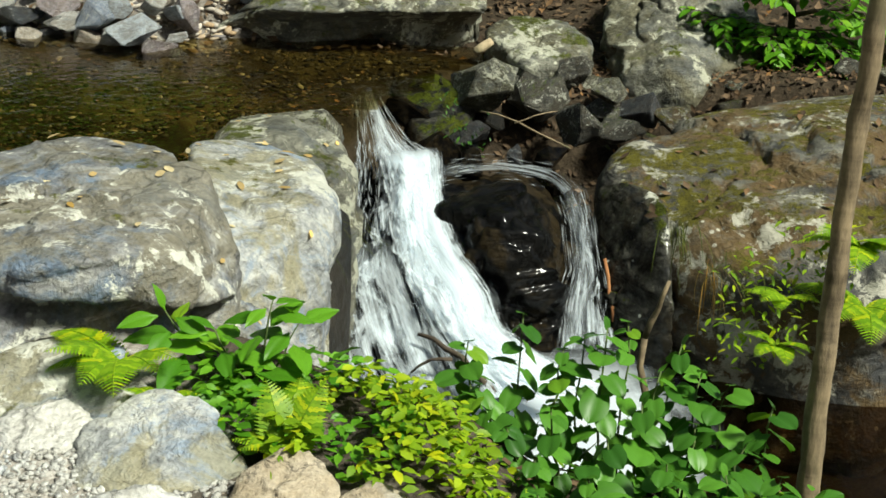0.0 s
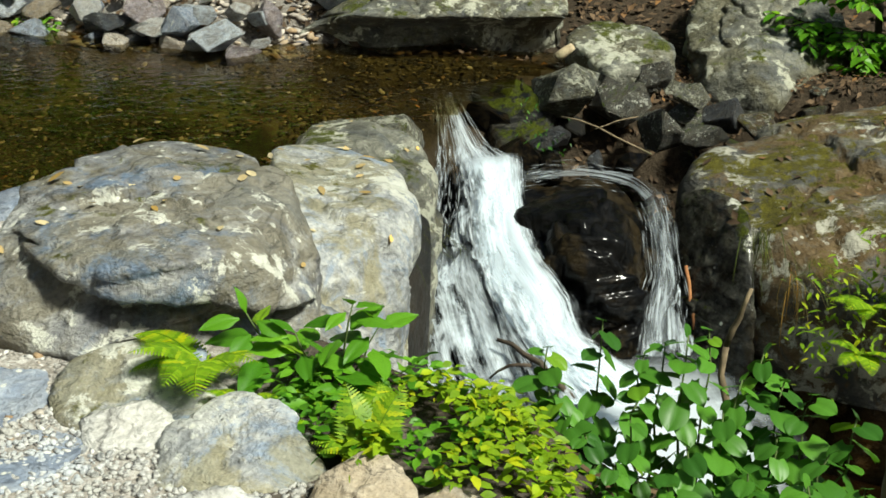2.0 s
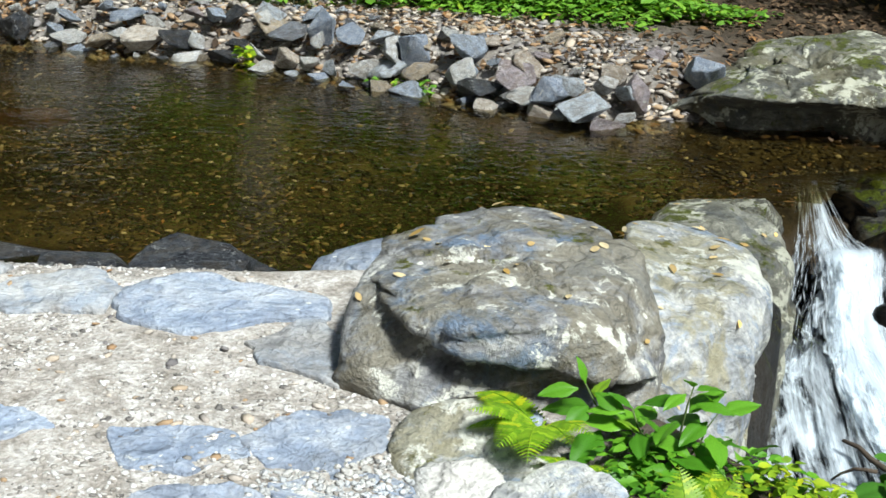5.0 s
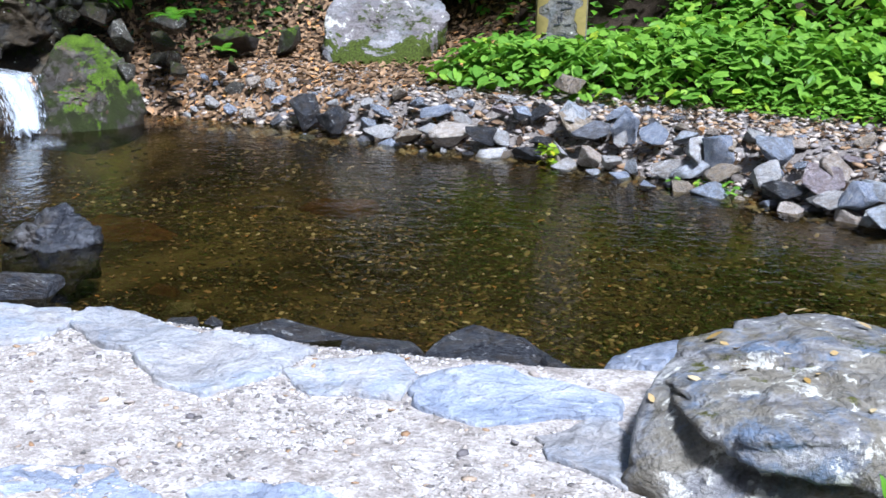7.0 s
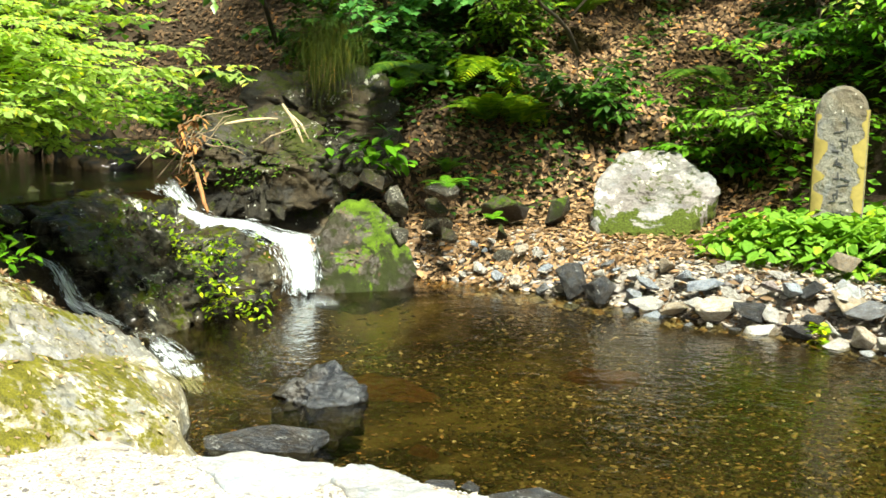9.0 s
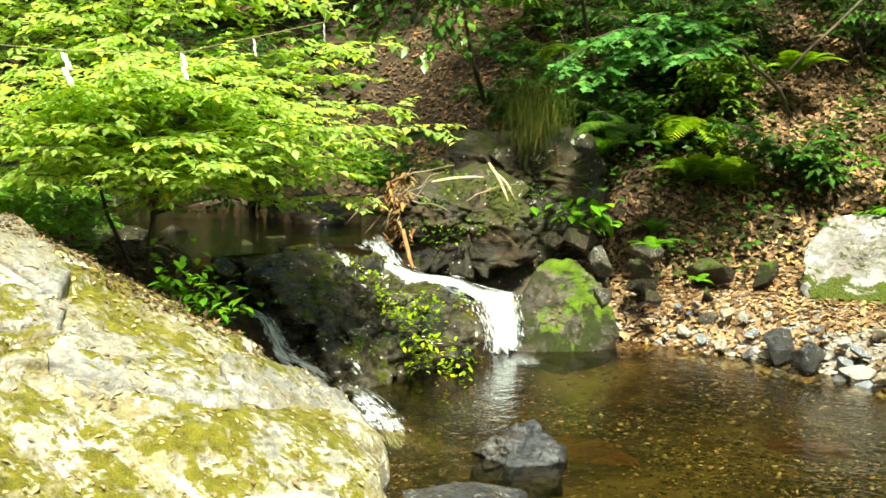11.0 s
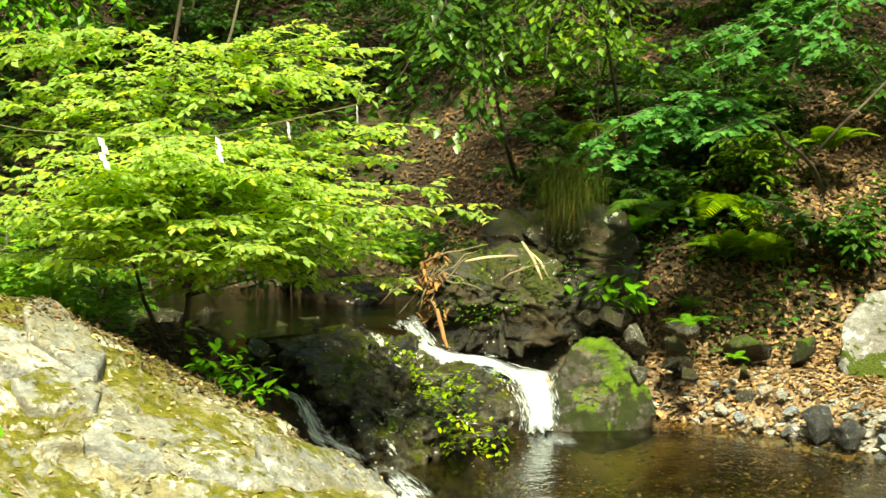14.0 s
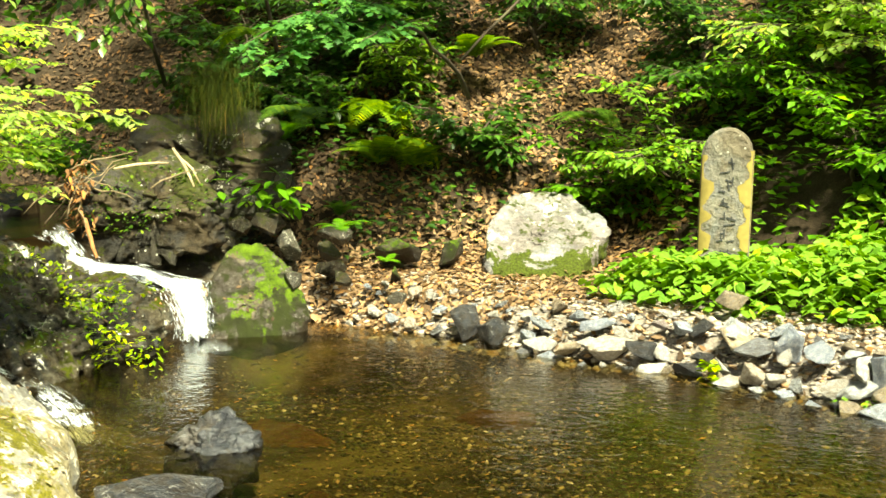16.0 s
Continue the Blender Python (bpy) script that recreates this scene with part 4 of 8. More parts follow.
boulder("boulder", [(-0.87, 4.52, 0.06), (-0.77, 4.69, 0.05), (-0.44, 4.53, 0.03), (-0.36, 4.28, 0.0), (-0.33, 4.03, -0.02), (-0.40, 3.95, -0.05), (-0.66, 3.78, 0.06), (-0.80, 4.2, 0.08),
                    (-0.34, 3.78, -0.22), (-0.60, 3.62, -0.06), (-0.39, 3.66, -0.26), (-0.55, 3.55, -0.3)],
        ROCK_PALE, "pale flat-topped stone block with cracked front face", base=-0.9, level=6, seed=13, sharp=22, rough=0.10)
boulder("boulder", [(-0.95, 5.22, -0.07), (-0.74, 5.45, -0.04), (-0.51, 5.30, -0.04), (-0.30, 5.0, -0.10), (-0.32, 4.76, -0.14), (-0.62, 4.74, 0.0), (-0.85, 4.8, -0.05)],
        ROCK_SLAB, "mossy sloping rock at the lip of the pool", base=-1.2, seed=14)
# Wall beside the fall, its shade carried by the near-black rock colour.
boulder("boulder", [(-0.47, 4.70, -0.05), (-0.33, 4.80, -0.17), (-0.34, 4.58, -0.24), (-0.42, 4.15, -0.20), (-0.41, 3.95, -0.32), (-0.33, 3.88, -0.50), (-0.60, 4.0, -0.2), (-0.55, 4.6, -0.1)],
        ROCK_SHADE, "wet rock wall in shade colour beside the fall", base=-1.3, seed=15)
boulder("boulder", [(-1.25, 6.78, -0.20), (-0.72, 7.15, 0.05), (-0.33, 7.59, 0.15), (-0.05, 7.70, 0.19), (0.16, 7.50, 0.16), (0.19, 7.20, 0.02), (0.13, 6.88, -0.15), (-0.56, 6.66, -0.20), (-0.82, 7.86, 0.13), (-0.38, 8.29, 0.16)],
        ROCK_SLAB, "long grey slab with lichen and moss patches over the far shore", base=-0.32, level=6, seed=16, sharp=30, inset=1.0, rough=0.13, fracture=70, undercut=(-0.46, -0.02, 0.55, (0.1, -1, 0)))
boulder("boulder", [(-0.30, 6.62, -0.24), (0.12, 6.50, -0.22), (0.16, 6.20, -0.46), (-0.12, 6.12, -0.46), (-0.1, 6.70, -0.20)],
        ROCK_DAMP, "dark wet rock step under the slab", base=-1.1, seed=17)
boulder("boulder", [(0.15, 7.0, -0.10), (0.28, 7.22, -0.02), (0.62, 7.10, -0.04), (0.74, 6.86, -0.10), (0.67, 6.74, -0.17), (0.38, 6.66, -0.18)],
        ROCK_SLAB, "flat mossy stone wedged between two boulders", base=-0.30, seed=18)
boulder("boulder", [(0.76, 7.16, -0.10), (0.86, 7.55, 0.0), (0.97, 7.84, 0.20), (1.47, 7.76, 0.24), (1.60, 7.13, -0.06), (1.58, 6.83, -0.39), (1.17, 6.58, -0.38), (0.83, 6.72, -0.20), (1.07, 6.58, -0.14)],
        ROCK_SLAB, "tall grey lichened boulder beside a leafy bush", base=-0.6, level=6, seed=19, sharp=18)
boulder("boulder", [(0.66, 5.88, -0.30), (0.74, 5.98, -0.27), (1.28, 6.10, -0.20), (1.77, 6.08, -0.13), (1.95, 5.90, -0.16), (1.68, 5.35, -0.21), (1.36, 5.02, -0.27), (1.05, 5.40, -0.23), (0.62, 5.56, -0.40),
                    (0.68, 5.22, -0.85), (0.80, 5.0, -0.95), (1.13, 4.74, -0.89), (1.32, 4.69, -0.79), (1.70, 4.70, -0.66), (1.28, 4.78, -0.43), (2.4, 5.6, -0.2), (1.0, 6.40, -0.27), (1.75, 6.55, -0.16), (2.5, 6.5, -0.10)],
        ROCK_RIGHT, "huge stained boulder with moss, ferns and lichen", base=-1.5, level=6, seed=20, rough=0.07, inset=1.0)
# Wet rocks of the fall; part of their black is shade in the colour.
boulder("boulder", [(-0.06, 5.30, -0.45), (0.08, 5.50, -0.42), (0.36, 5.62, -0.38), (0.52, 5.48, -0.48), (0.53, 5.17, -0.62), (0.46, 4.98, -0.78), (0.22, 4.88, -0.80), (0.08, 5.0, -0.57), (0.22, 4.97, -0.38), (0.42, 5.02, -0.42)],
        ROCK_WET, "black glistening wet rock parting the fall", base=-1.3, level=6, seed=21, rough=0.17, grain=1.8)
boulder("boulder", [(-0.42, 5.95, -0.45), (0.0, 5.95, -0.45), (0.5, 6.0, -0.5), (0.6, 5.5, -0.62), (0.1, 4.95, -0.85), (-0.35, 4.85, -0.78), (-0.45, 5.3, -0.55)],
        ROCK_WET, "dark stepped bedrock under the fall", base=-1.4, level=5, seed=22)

boulder("boulder", [(-0.66, 3.42, 0.02), (-0.50, 3.55, -0.06), (-0.32, 3.52, -0.20), (-0.28, 3.34, -0.32), (-0.45, 3.18, -0.16), (-0.62, 3.16, -0.02)],
        ROCK_GREY, "stained rock behind the broad-leaved herb", base=-0.5, seed=23)
boulder("boulder", [(0.63, 5.62, -0.36), (0.60, 5.25, -0.85), (0.76, 4.97, -0.95), (0.92, 4.86, -0.84), (0.90, 5.05, -0.42), (0.80, 5.45, -0.30), (0.9, 5.3, -0.34)],
        ROCK_DAMP, "dark wet rock flank glistening beside the fall", base=-1.4, level=6, seed=24, rough=0.08, inset=1.0)
# heap of tumbled stones between the slab and the huge boulder
HEAP = [((-0.20, 6.38, -0.36), (0.17, 0.14, 0.10), ROCK_WET), ((-0.62, 5.62, -0.22), (0.26, 0.22, 0.13), ROCK_SLAB), ((-0.05, 6.62, -0.30), (0.14, 0.10, 0.09), ROCK_DAMP),
        ((0.20, 6.45, -0.22), (0.22, 0.17, 0.15), ROCK_SLAB), ((0.42, 6.50, -0.25), (0.16, 0.14, 0.15), ROCK_BROWN), ((0.10, 6.20, -0.38), (0.10, 0.10, 0.08), ROCK_DARK),
        ((0.62, 6.30, -0.36), (0.16, 0.13, 0.12), ROCK_BROWN), ((0.76, 6.55, -0.27), (0.10, 0.09, 0.08), ROCK_SLAB), ((0.92, 6.42, -0.30), (0.10, 0.12, 0.10), ROCK_DARK),
        ((0.30, 6.02, -0.44), (0.09, 0.08, 0.07), ROCK_DARK), ((0.48, 6.12, -0.46), (0.14, 0.10, 0.07), ROCK_WET), ((0.78, 6.25, -0.34), (0.15, 0.10, 0.08), ROCK_BROWN),
        ((0.60, 6.72, -0.22), (0.12, 0.10, 0.10), ROCK_BROWN), ((0.10, 5.92, -0.44), (0.12, 0.09, 0.06), ROCK_WET), ((1.05, 6.35, -0.34), (0.15, 0.10, 0.08), ROCK_RIGHT),
        ((-0.05, 6.05, -0.42), (0.12, 0.10, 0.10), ROCK_WET)]
for k, (at, size, mat) in enumerate(HEAP):
    stone("rock", at, size, (20 * k % 50 - 25, 15, 47 * k), k % 7, mat, "tumbled brown stream stone", "rock", "stones heaped beside the fall", level=4)

rnd = random.Random(77)
for k in range(26):
    x, y, s = rnd.uniform(0.55, 2.2), rnd.uniform(6.05, 6.75), rnd.uniform(0.04, 0.12)
    stone("rock", (x, y, float(land(x, y)) + 0.3 * s), (s, s * 0.8, s * 0.7), (rnd.uniform(-20, 20), 12, 47 * k), k % 12, (ROCK_BROWN, ROCK_SLAB, ROCK_OLIVE)[k % 3], "small mossy stone behind the huge boulder", "rock", "stones heaped beside the fall", level=3)

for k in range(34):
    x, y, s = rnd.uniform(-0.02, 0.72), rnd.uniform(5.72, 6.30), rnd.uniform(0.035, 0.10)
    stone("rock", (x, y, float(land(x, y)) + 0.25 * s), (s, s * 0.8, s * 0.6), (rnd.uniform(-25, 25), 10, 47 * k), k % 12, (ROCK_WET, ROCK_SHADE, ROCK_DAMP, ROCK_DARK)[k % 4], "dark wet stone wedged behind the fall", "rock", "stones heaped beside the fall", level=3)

# Added fill stones hide lit ground; ROCK_SHADE ones carry shade in their colour.
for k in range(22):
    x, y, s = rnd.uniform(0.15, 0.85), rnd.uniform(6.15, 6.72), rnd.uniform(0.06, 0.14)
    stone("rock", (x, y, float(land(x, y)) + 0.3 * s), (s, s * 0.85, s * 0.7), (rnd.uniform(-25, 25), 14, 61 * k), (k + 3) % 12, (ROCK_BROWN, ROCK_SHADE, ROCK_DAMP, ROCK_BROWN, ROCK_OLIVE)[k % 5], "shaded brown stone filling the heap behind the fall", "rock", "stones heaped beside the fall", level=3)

# ---- stones of the near terrace ----
boulder("stone", [(-1.06, 2.98, 0.06), (-0.80, 3.0, 0.10), (-0.62, 2.82, 0.04), (-0.70, 2.68, 0.0), (-0.98, 2.66, 0.0), (-1.08, 2.78, 0.02)], ROCK_PALE, "whitish rounded stone set in the gravel", "stone", base=-0.1, seed=31, group="stones edging the gravel")
boulder("stone", [(-0.97, 2.70, 0.02), (-0.82, 2.74, 0.06), (-0.69, 2.66, 0.02), (-0.74, 2.57, 0.0), (-0.93, 2.59, 0.0)], ROCK_WHITE, "low white stone set in the gravel", "stone", base=-0.06, seed=32, level=4, group="stones edging the gravel")
boulder("stone", [(-0.78, 2.62, 0.02), (-0.62, 2.76, 0.10), (-0.50, 2.68, 0.09), (-0.38, 2.56, 0.02), (-0.50, 2.42, 0.0), (-0.74, 2.44, 0.0)], ROCK_PALE, "pale bluish wedge-shaped stone in the gravel", "stone", base=-0.1, seed=33, group="stones edging the gravel")
boulder("stone", [(-0.40, 2.50, 0.05), (-0.30, 2.54, 0.09), (-0.19, 2.46, 0.05), (-0.18, 2.34, 0.0), (-0.42, 2.32, 0.0)], ROCK_TAN, "greyish tan stone at the edge of the plants", "stone", base=-0.08, seed=34, level=4, group="stones edging the gravel")
boulder("stone", [(-0.20, 2.42, 0.03), (-0.11, 2.46, 0.06), (-0.02, 2.42, 0.02), (-0.03, 2.28, 0.0), (-0.22, 2.28, 0.0)], ROCK_TAN, "sunlit tan stone at the edge of the plants", "stone", base=-0.08, seed=35, level=4, group="stones edging the gravel")
boulder("stone", [(-0.72, 2.38, 0.02), (-0.58, 2.43, 0.05), (-0.44, 2.40, 0.02), (-0.46, 2.25, 0.0), (-0.70, 2.25, 0.0)], ROCK_WHITE, "flat pale stone sunk in the gravel", "stone", base=-0.08, seed=36, level=4, group="stones edging the gravel")
def paving(outline, height, mat, label, seed, sunk=0.06, group="flat stones in the gravel"):
    """A flat stone let into the gravel: ragged outline, low broken rim, level top split into thin layers."""
    o = np.array(outline, float)
    mid = o.mean(0)
    t = np.linspace(0, len(o), 140, endpoint=False)
    i = t.astype(int)
    f = (t - i)[:, None]
    rim = o[i % len(o)] * (1 - f) + o[(i + 1) % len(o)] * f
    for _ in range(2):
        rim = 0.5 * rim + 0.25 * np.roll(rim, 1, 0) + 0.25 * np.roll(rim, -1, 0)
    away = (rim - mid) / np.linalg.norm(rim - mid, axis=1)[:, None]
    rim = rim + away * (0.11 * (fbm(np.c_[rim * 7, 0 * t + seed], 4, seed) - 0.42))[:, None]
    rings = [(1.0, -sunk), (1.0, 0.25 * height), (0.985, 0.8 * height)] + [(s, height) for s in (0.96, 0.9, 0.82, 0.72, 0.6, 0.47, 0.33, 0.18, 0.04)]
    v = []
    for s, h in rings:
        q = mid + (rim - mid) * s
        broken = fbm(np.c_[q * 3.2, 0 * t + seed], 4, seed + 1) - 0.5
        layer = np.floor(broken * 9) / 9 * 0.05
        z = np.clip(land(q[:, 0], q[:, 1]), float(land(*mid)) - 0.03, 1) + h + (0.0 if h < 0 else 1.0) * (layer * min(1.0, (1 - s) * 14 + 0.3) + 0.012 * (fbm(np.c_[q * 22, 0 * t], 3, seed + 2) - 0.5))
        v.append(np.c_[q, z])
    v = np.vstack(v)
    n = len(t)
    idx = np.arange(len(v)).reshape(-1, n)
    nxt = np.roll(idx, -1, 1)
    faces = np.stack([idx[:-1], nxt[:-1], nxt[1:], idx[1:]], -1).reshape(-1, 4).tolist() + [idx[-1].tolist(), idx[0][::-1].tolist()]
    foot = np.array([*mid, float(land(*mid)) - sunk])
    return tagged(piece("slab", mesh_of("slab", v - foot, faces, mat), None, Matrix.Translation(foot)), label, "stone", group)


paving([(-2.15, 3.31), (-2.17, 3.47), (-2.0, 3.61), (-1.75, 3.59), (-1.60, 3.57), (-1.52, 3.46), (-1.68, 3.36), (-1.84, 3.22), (-2.06, 3.23)], 0.02, ROCK_BLUE, "smooth blue-grey slate slab at the shore", 81)
paving([(-1.66, 3.21), (-1.54, 3.45), (-1.40, 3.3), (-1.32, 3.06), (-1.56, 3.12)], 0.015, ROCK_SHORE, "pale stained slab beside the boulder", 82)
paving([(-2.58, 3.25), (-2.55, 3.40), (-2.36, 3.56), (-2.17, 3.44), (-2.16, 3.27), (-2.39, 3.17)], 0.015, ROCK_SHORE, "bleached white slab along the shore", 83)
paving([(-3.03, 3.12), (-3.03, 3.33), (-2.82, 3.52), (-2.60, 3.49), (-2.56, 3.23), (-2.65, 3.0), (-2.86, 3.01)], 0.018, ROCK_SHORE, "bleached white slab along the shore", 84)
paving([(-3.54, 3.28), (-3.51, 3.42), (-3.30, 3.46), (-3.0, 3.38), (-2.94, 3.17), (-3.26, 3.16)], 0.018, ROCK_SHORE, "bleached white slab along the shore", 85)
paving([(-4.1, 3.1), (-4.05, 3.35), (-3.66, 3.40), (-3.46, 3.28), (-3.44, 3.05), (-3.7, 2.95)], 0.015, ROCK_SHORE, "broad bleached slab along the shore", 86)
paving([(-2.78, 2.30), (-2.70, 2.41), (-2.54, 2.47), (-2.37, 2.44), (-2.24, 2.38), (-2.55, 2.12)], 0.012, ROCK_BLUE, "flat bluish stone let into the gravel", 87)
paving([(-2.27, 2.45), (-2.26, 2.53), (-2.14, 2.60), (-2.06, 2.59), (-2.0, 2.49), (-2.15, 2.37)], 0.012, ROCK_BLUE, "flat bluish stone let into the gravel", 88)
paving([(-2.05, 2.58), (-1.94, 2.64), (-1.84, 2.60), (-1.97, 2.48)], 0.012, ROCK_BLUE, "small flat bluish stone in the gravel", 89)
paving([(-1.41, 2.70), (-1.36, 2.82), (-1.23, 2.92), (-1.12, 2.92), (-1.09, 2.79), (-1.18, 2.68), (-1.30, 2.61)], 0.012, ROCK_BLUE, "flat blue-grey paving stone", 90)
paving([(-1.25, 2.54), (-1.14, 2.63), (-1.01, 2.65), (-0.95, 2.58), (-1.0, 2.43), (-1.13, 2.38)], 0.012, ROCK_BLUE, "flat blue-grey paving stone", 91)
paving([(-1.52, 2.35), (-1.49, 2.43), (-1.34, 2.50), (-1.24, 2.47), (-1.23, 2.38), (-1.47, 2.29)], 0.012, ROCK_BLUE, "flat blue-grey paving stone", 92)
paving([(-1.72, 2.63), (-1.59, 2.71), (-1.44, 2.73), (-1.37, 2.64), (-1.46, 2.52), (-1.62, 2.49)], 0.012, ROCK_BLUE, "flat blue-grey paving stone", 93)
WATERLINE = [((-3.16, 4.06, -0.24), (0.27, 0.15, 0.075), 30), ((-2.76, 4.13, -0.20), (0.20, 0.11, 0.08), 40), ((-2.34, 4.22, -0.19), (0.25, 0.13, 0.10), 33), ((-4.52, 3.88, -0.21), (0.30, 0.16, 0.11), 30),
             ((-3.62, 3.98, -0.24), (0.13, 0.08, 0.06), 25), ((-3.52, 4.02, -0.23), (0.07, 0.06, 0.05), 5), ((-2.08, 4.22, -0.21), (0.14, 0.10, 0.08), 10)]
for k, (at, size, turn) in enumerate(WATERLINE):
    stone("stone", at, size, (6, 4, turn), k + 3, ROCK_DARK, "dark wet stone at the waterline of the pool", "stone", "stones in the pool", level=4)

boulder("stone", [(-5.20, 4.44, -0.24), (-5.28, 4.62, -0.22), (-5.14, 4.76, -0.13), (-5.02, 4.70, -0.07), (-4.88, 4.76, -0.11), (-4.78, 4.62, -0.20), (-4.84, 4.46, -0.24), (-5.02, 4.50, -0.13)], ROCK_POOL, "dark wedge-shaped stone with a pale dry crown standing in the pool", "stone", base=-0.42, level=5, seed=37, rough=0.24, sharp=60, inset=1.05, fracture=90, group="stones in the pool")
SUNKEN = [((-5.88, 5.98, -0.58), (0.55, 0.34, 0.19), 12, BED_OLIVE), ((-5.50, 5.58, -0.53), (0.36, 0.22, 0.17), 35, BED_RUST), ((-4.85, 6.67, -0.54), (0.42, 0.22, 0.15), -8, BED_RUST), ((-4.25, 5.45, -0.54), (0.14, 0.09, 0.09), 40, BED_DARK), ((-4.6, 4.9, -0.50), (0.12, 0.08, 0.06), 20, BED_RUST), ((-4.35, 4.75, -0.49), (0.10, 0.06, 0.05), 60, BED_OLIVE)]
for k, (at, size, turn, mat) in enumerate(SUNKEN):
    stone("stone", at, size, (9, -7, turn), k + 4, mat, "broad flat stone lying under the water of the pool", "stone", "stones in the pool", level=4)

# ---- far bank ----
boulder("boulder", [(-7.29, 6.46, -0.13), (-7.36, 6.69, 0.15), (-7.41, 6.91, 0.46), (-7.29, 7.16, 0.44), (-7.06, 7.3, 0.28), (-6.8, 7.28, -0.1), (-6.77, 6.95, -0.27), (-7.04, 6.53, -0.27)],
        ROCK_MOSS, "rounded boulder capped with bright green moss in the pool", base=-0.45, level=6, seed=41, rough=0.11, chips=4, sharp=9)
boulder("boulder", [(-6.28, 8.55, 0.28), (-6.35, 8.75, 0.55), (-6.31, 9.03, 0.72), (-5.94, 9.28, 0.70), (-5.54, 9.14, 0.48), (-5.49, 8.82, 0.19), (-5.73, 8.54, 0.01), (-6.06, 8.43, 0.07)],
        rock_material("pale_bank_rock", (0.09, 0.088, 0.08), (0.23, 0.225, 0.215), (0.45, 0.445, 0.45), 0.3, 0.36, stain=0.45, ochre=(0.24, 0.19, 0.18), moss_color=(0.045, 0.062, 0.005), foot=0.30, cracked=0.35), "pale grey boulder with a mossy foot on the leaf litter", base=-0.0, level=6, seed=42, rough=0.10, chips=9, sharp=20)
random.seed(5)
rng = np.random.default_rng(5)
COUNT = 0
for (x0, y0), (x1, y1) in zip(FAR_SHORE[:-1], FAR_SHORE[1:]):
    length = math.hypot(x1 - x0, y1 - y0)
    for row, (off, low, high) in enumerate(((0.00, 0.05, 0.13), (0.10, 0.07, 0.16), (0.22, 0.06, 0.15), (0.38, 0.04, 0.11), (0.58, 0.03, 0.08))):
        n = int(length / (0.15, 0.17, 0.18, 0.20, 0.26)[row])
        for i in range(n):
            t = (i + random.uniform(0.2, 0.8)) / n
            s = random.uniform(low, high)
            s *= 0.55 if x0 + (x1 - x0) * t < -5.2 else 1.0
            x, y = x0 + (x1 - x0) * t + random.uniform(-0.04, 0.04), y0 + (y1 - y0) * t + off + random.uniform(-0.05, 0.05)
            z = float(land(x, y)) + s * 0.35 + (0.0, 0.05, 0.09, 0.02, 0.0)[row]
            mat = random.choices((ROCK_BANK, ROCK_BLUE, ROCK_TAN, ROCK_WHITE, ROCK_DARK), ((5, 2, 1.0, 0.6, 3), (9, 2, 1.6, 1.6, 0.8), (9, 2, 1.6, 1.6, 0.3), (9, 1.5, 1.6, 1.2, 0.4), (9, 1.5, 2, 1, 0.5))[row])[0]
            stone("stone", (x, y, z), (s * random.uniform(0.9, 1.25), s * random.uniform(0.6, 0.95), s * random.uniform(0.38, 0.68)), (random.uniform(-22, 22), random.uniform(-22, 22), random.uniform(0, 360)), random.randrange(12), mat,
                  "angular grey stone of the dry bank edging", "stone", "stones along the far bank", level=3)
            COUNT += 1
KEY_STONES = [((-2.36, 7.28, -0.09), (0.14, 0.10, 0.10), ROCK_WHITE, "bright white rounded bank stone"), ((-2.04, 7.18, -0.06), (0.15, 0.12, 0.12), ROCK_BANK, "large purplish-grey angular bank stone"),
              ((-1.82, 7.02, -0.10), (0.12, 0.10, 0.12), ROCK_BLUE, "blue-grey angular bank stone"), ((-2.72, 7.38, -0.03), (0.17, 0.12, 0.13), ROCK_BLUE, "broad pale blue bank stone"),
              ((-3.35, 7.62, 0.02), (0.14, 0.11, 0.13), ROCK_BLUE, "blue-white angular bank stone"), ((-3.72, 7.72, 0.02), (0.15, 0.12, 0.12), ROCK_TAN, "tan angular bank stone"),
              ((-5.45, 7.55, -0.12), (0.12, 0.10, 0.11), ROCK_DARK, "dark slaty bank stone"), ((-5.72, 7.62, -0.10), (0.14, 0.11, 0.13), ROCK_DARK, "dark slaty bank stone"),
              ((-1.35, 7.15, -0.10), (0.14, 0.10, 0.12), ROCK_BANK, "grey angular bank stone"), ((-1.05, 7.35, 0.0), (0.16, 0.12, 0.12), ROCK_BLUE, "tall blue-grey bank stone"),
              ((-3.95, 8.05, 0.17), (0.11, 0.09, 0.08), ROCK_TAN, "orange-tan stone on the bank"), ((-6.9, 8.3, 0.2), (0.22, 0.16, 0.16), ROCK_MOSS, "small mossy rock in the leaf litter")]
for k, (at, size, mat, label) in enumerate(KEY_STONES):
    stone("stone", at, size, (8, -6, 33 * k), k + 7, mat, label, "stone", "stones along the far bank", level=4)

# ---- cascade rocks ----
boulder("boulder", [(-7.68, 4.7, 0.47), (-7.92, 5.6, 0.48), (-7.52, 5.72, 0.25), (-7.27, 6.12, 0.18), (-7.16, 6.25, 0.03), (-7.16, 6.28, -0.22), (-6.97, 5.81, -0.22), (-6.84, 5.26, -0.22), (-6.78, 4.79, -0.22), (-7.09, 4.77, -0.14), (-7.3, 4.73, 0.13), (-7.23, 4.93, 0.2), (-7.13, 5.49, 0.04), (-8.3, 4.8, 0.47), (-8.35, 5.6, 0.47)],
        ROCK_DAMP, "dark damp bedrock hump of the cascade overgrown with herbs", base=-0.6, level=6, seed=51, rough=0.19, inset=1.0, sharp=30, grain=2.4, fracture=110, swell=0.99)
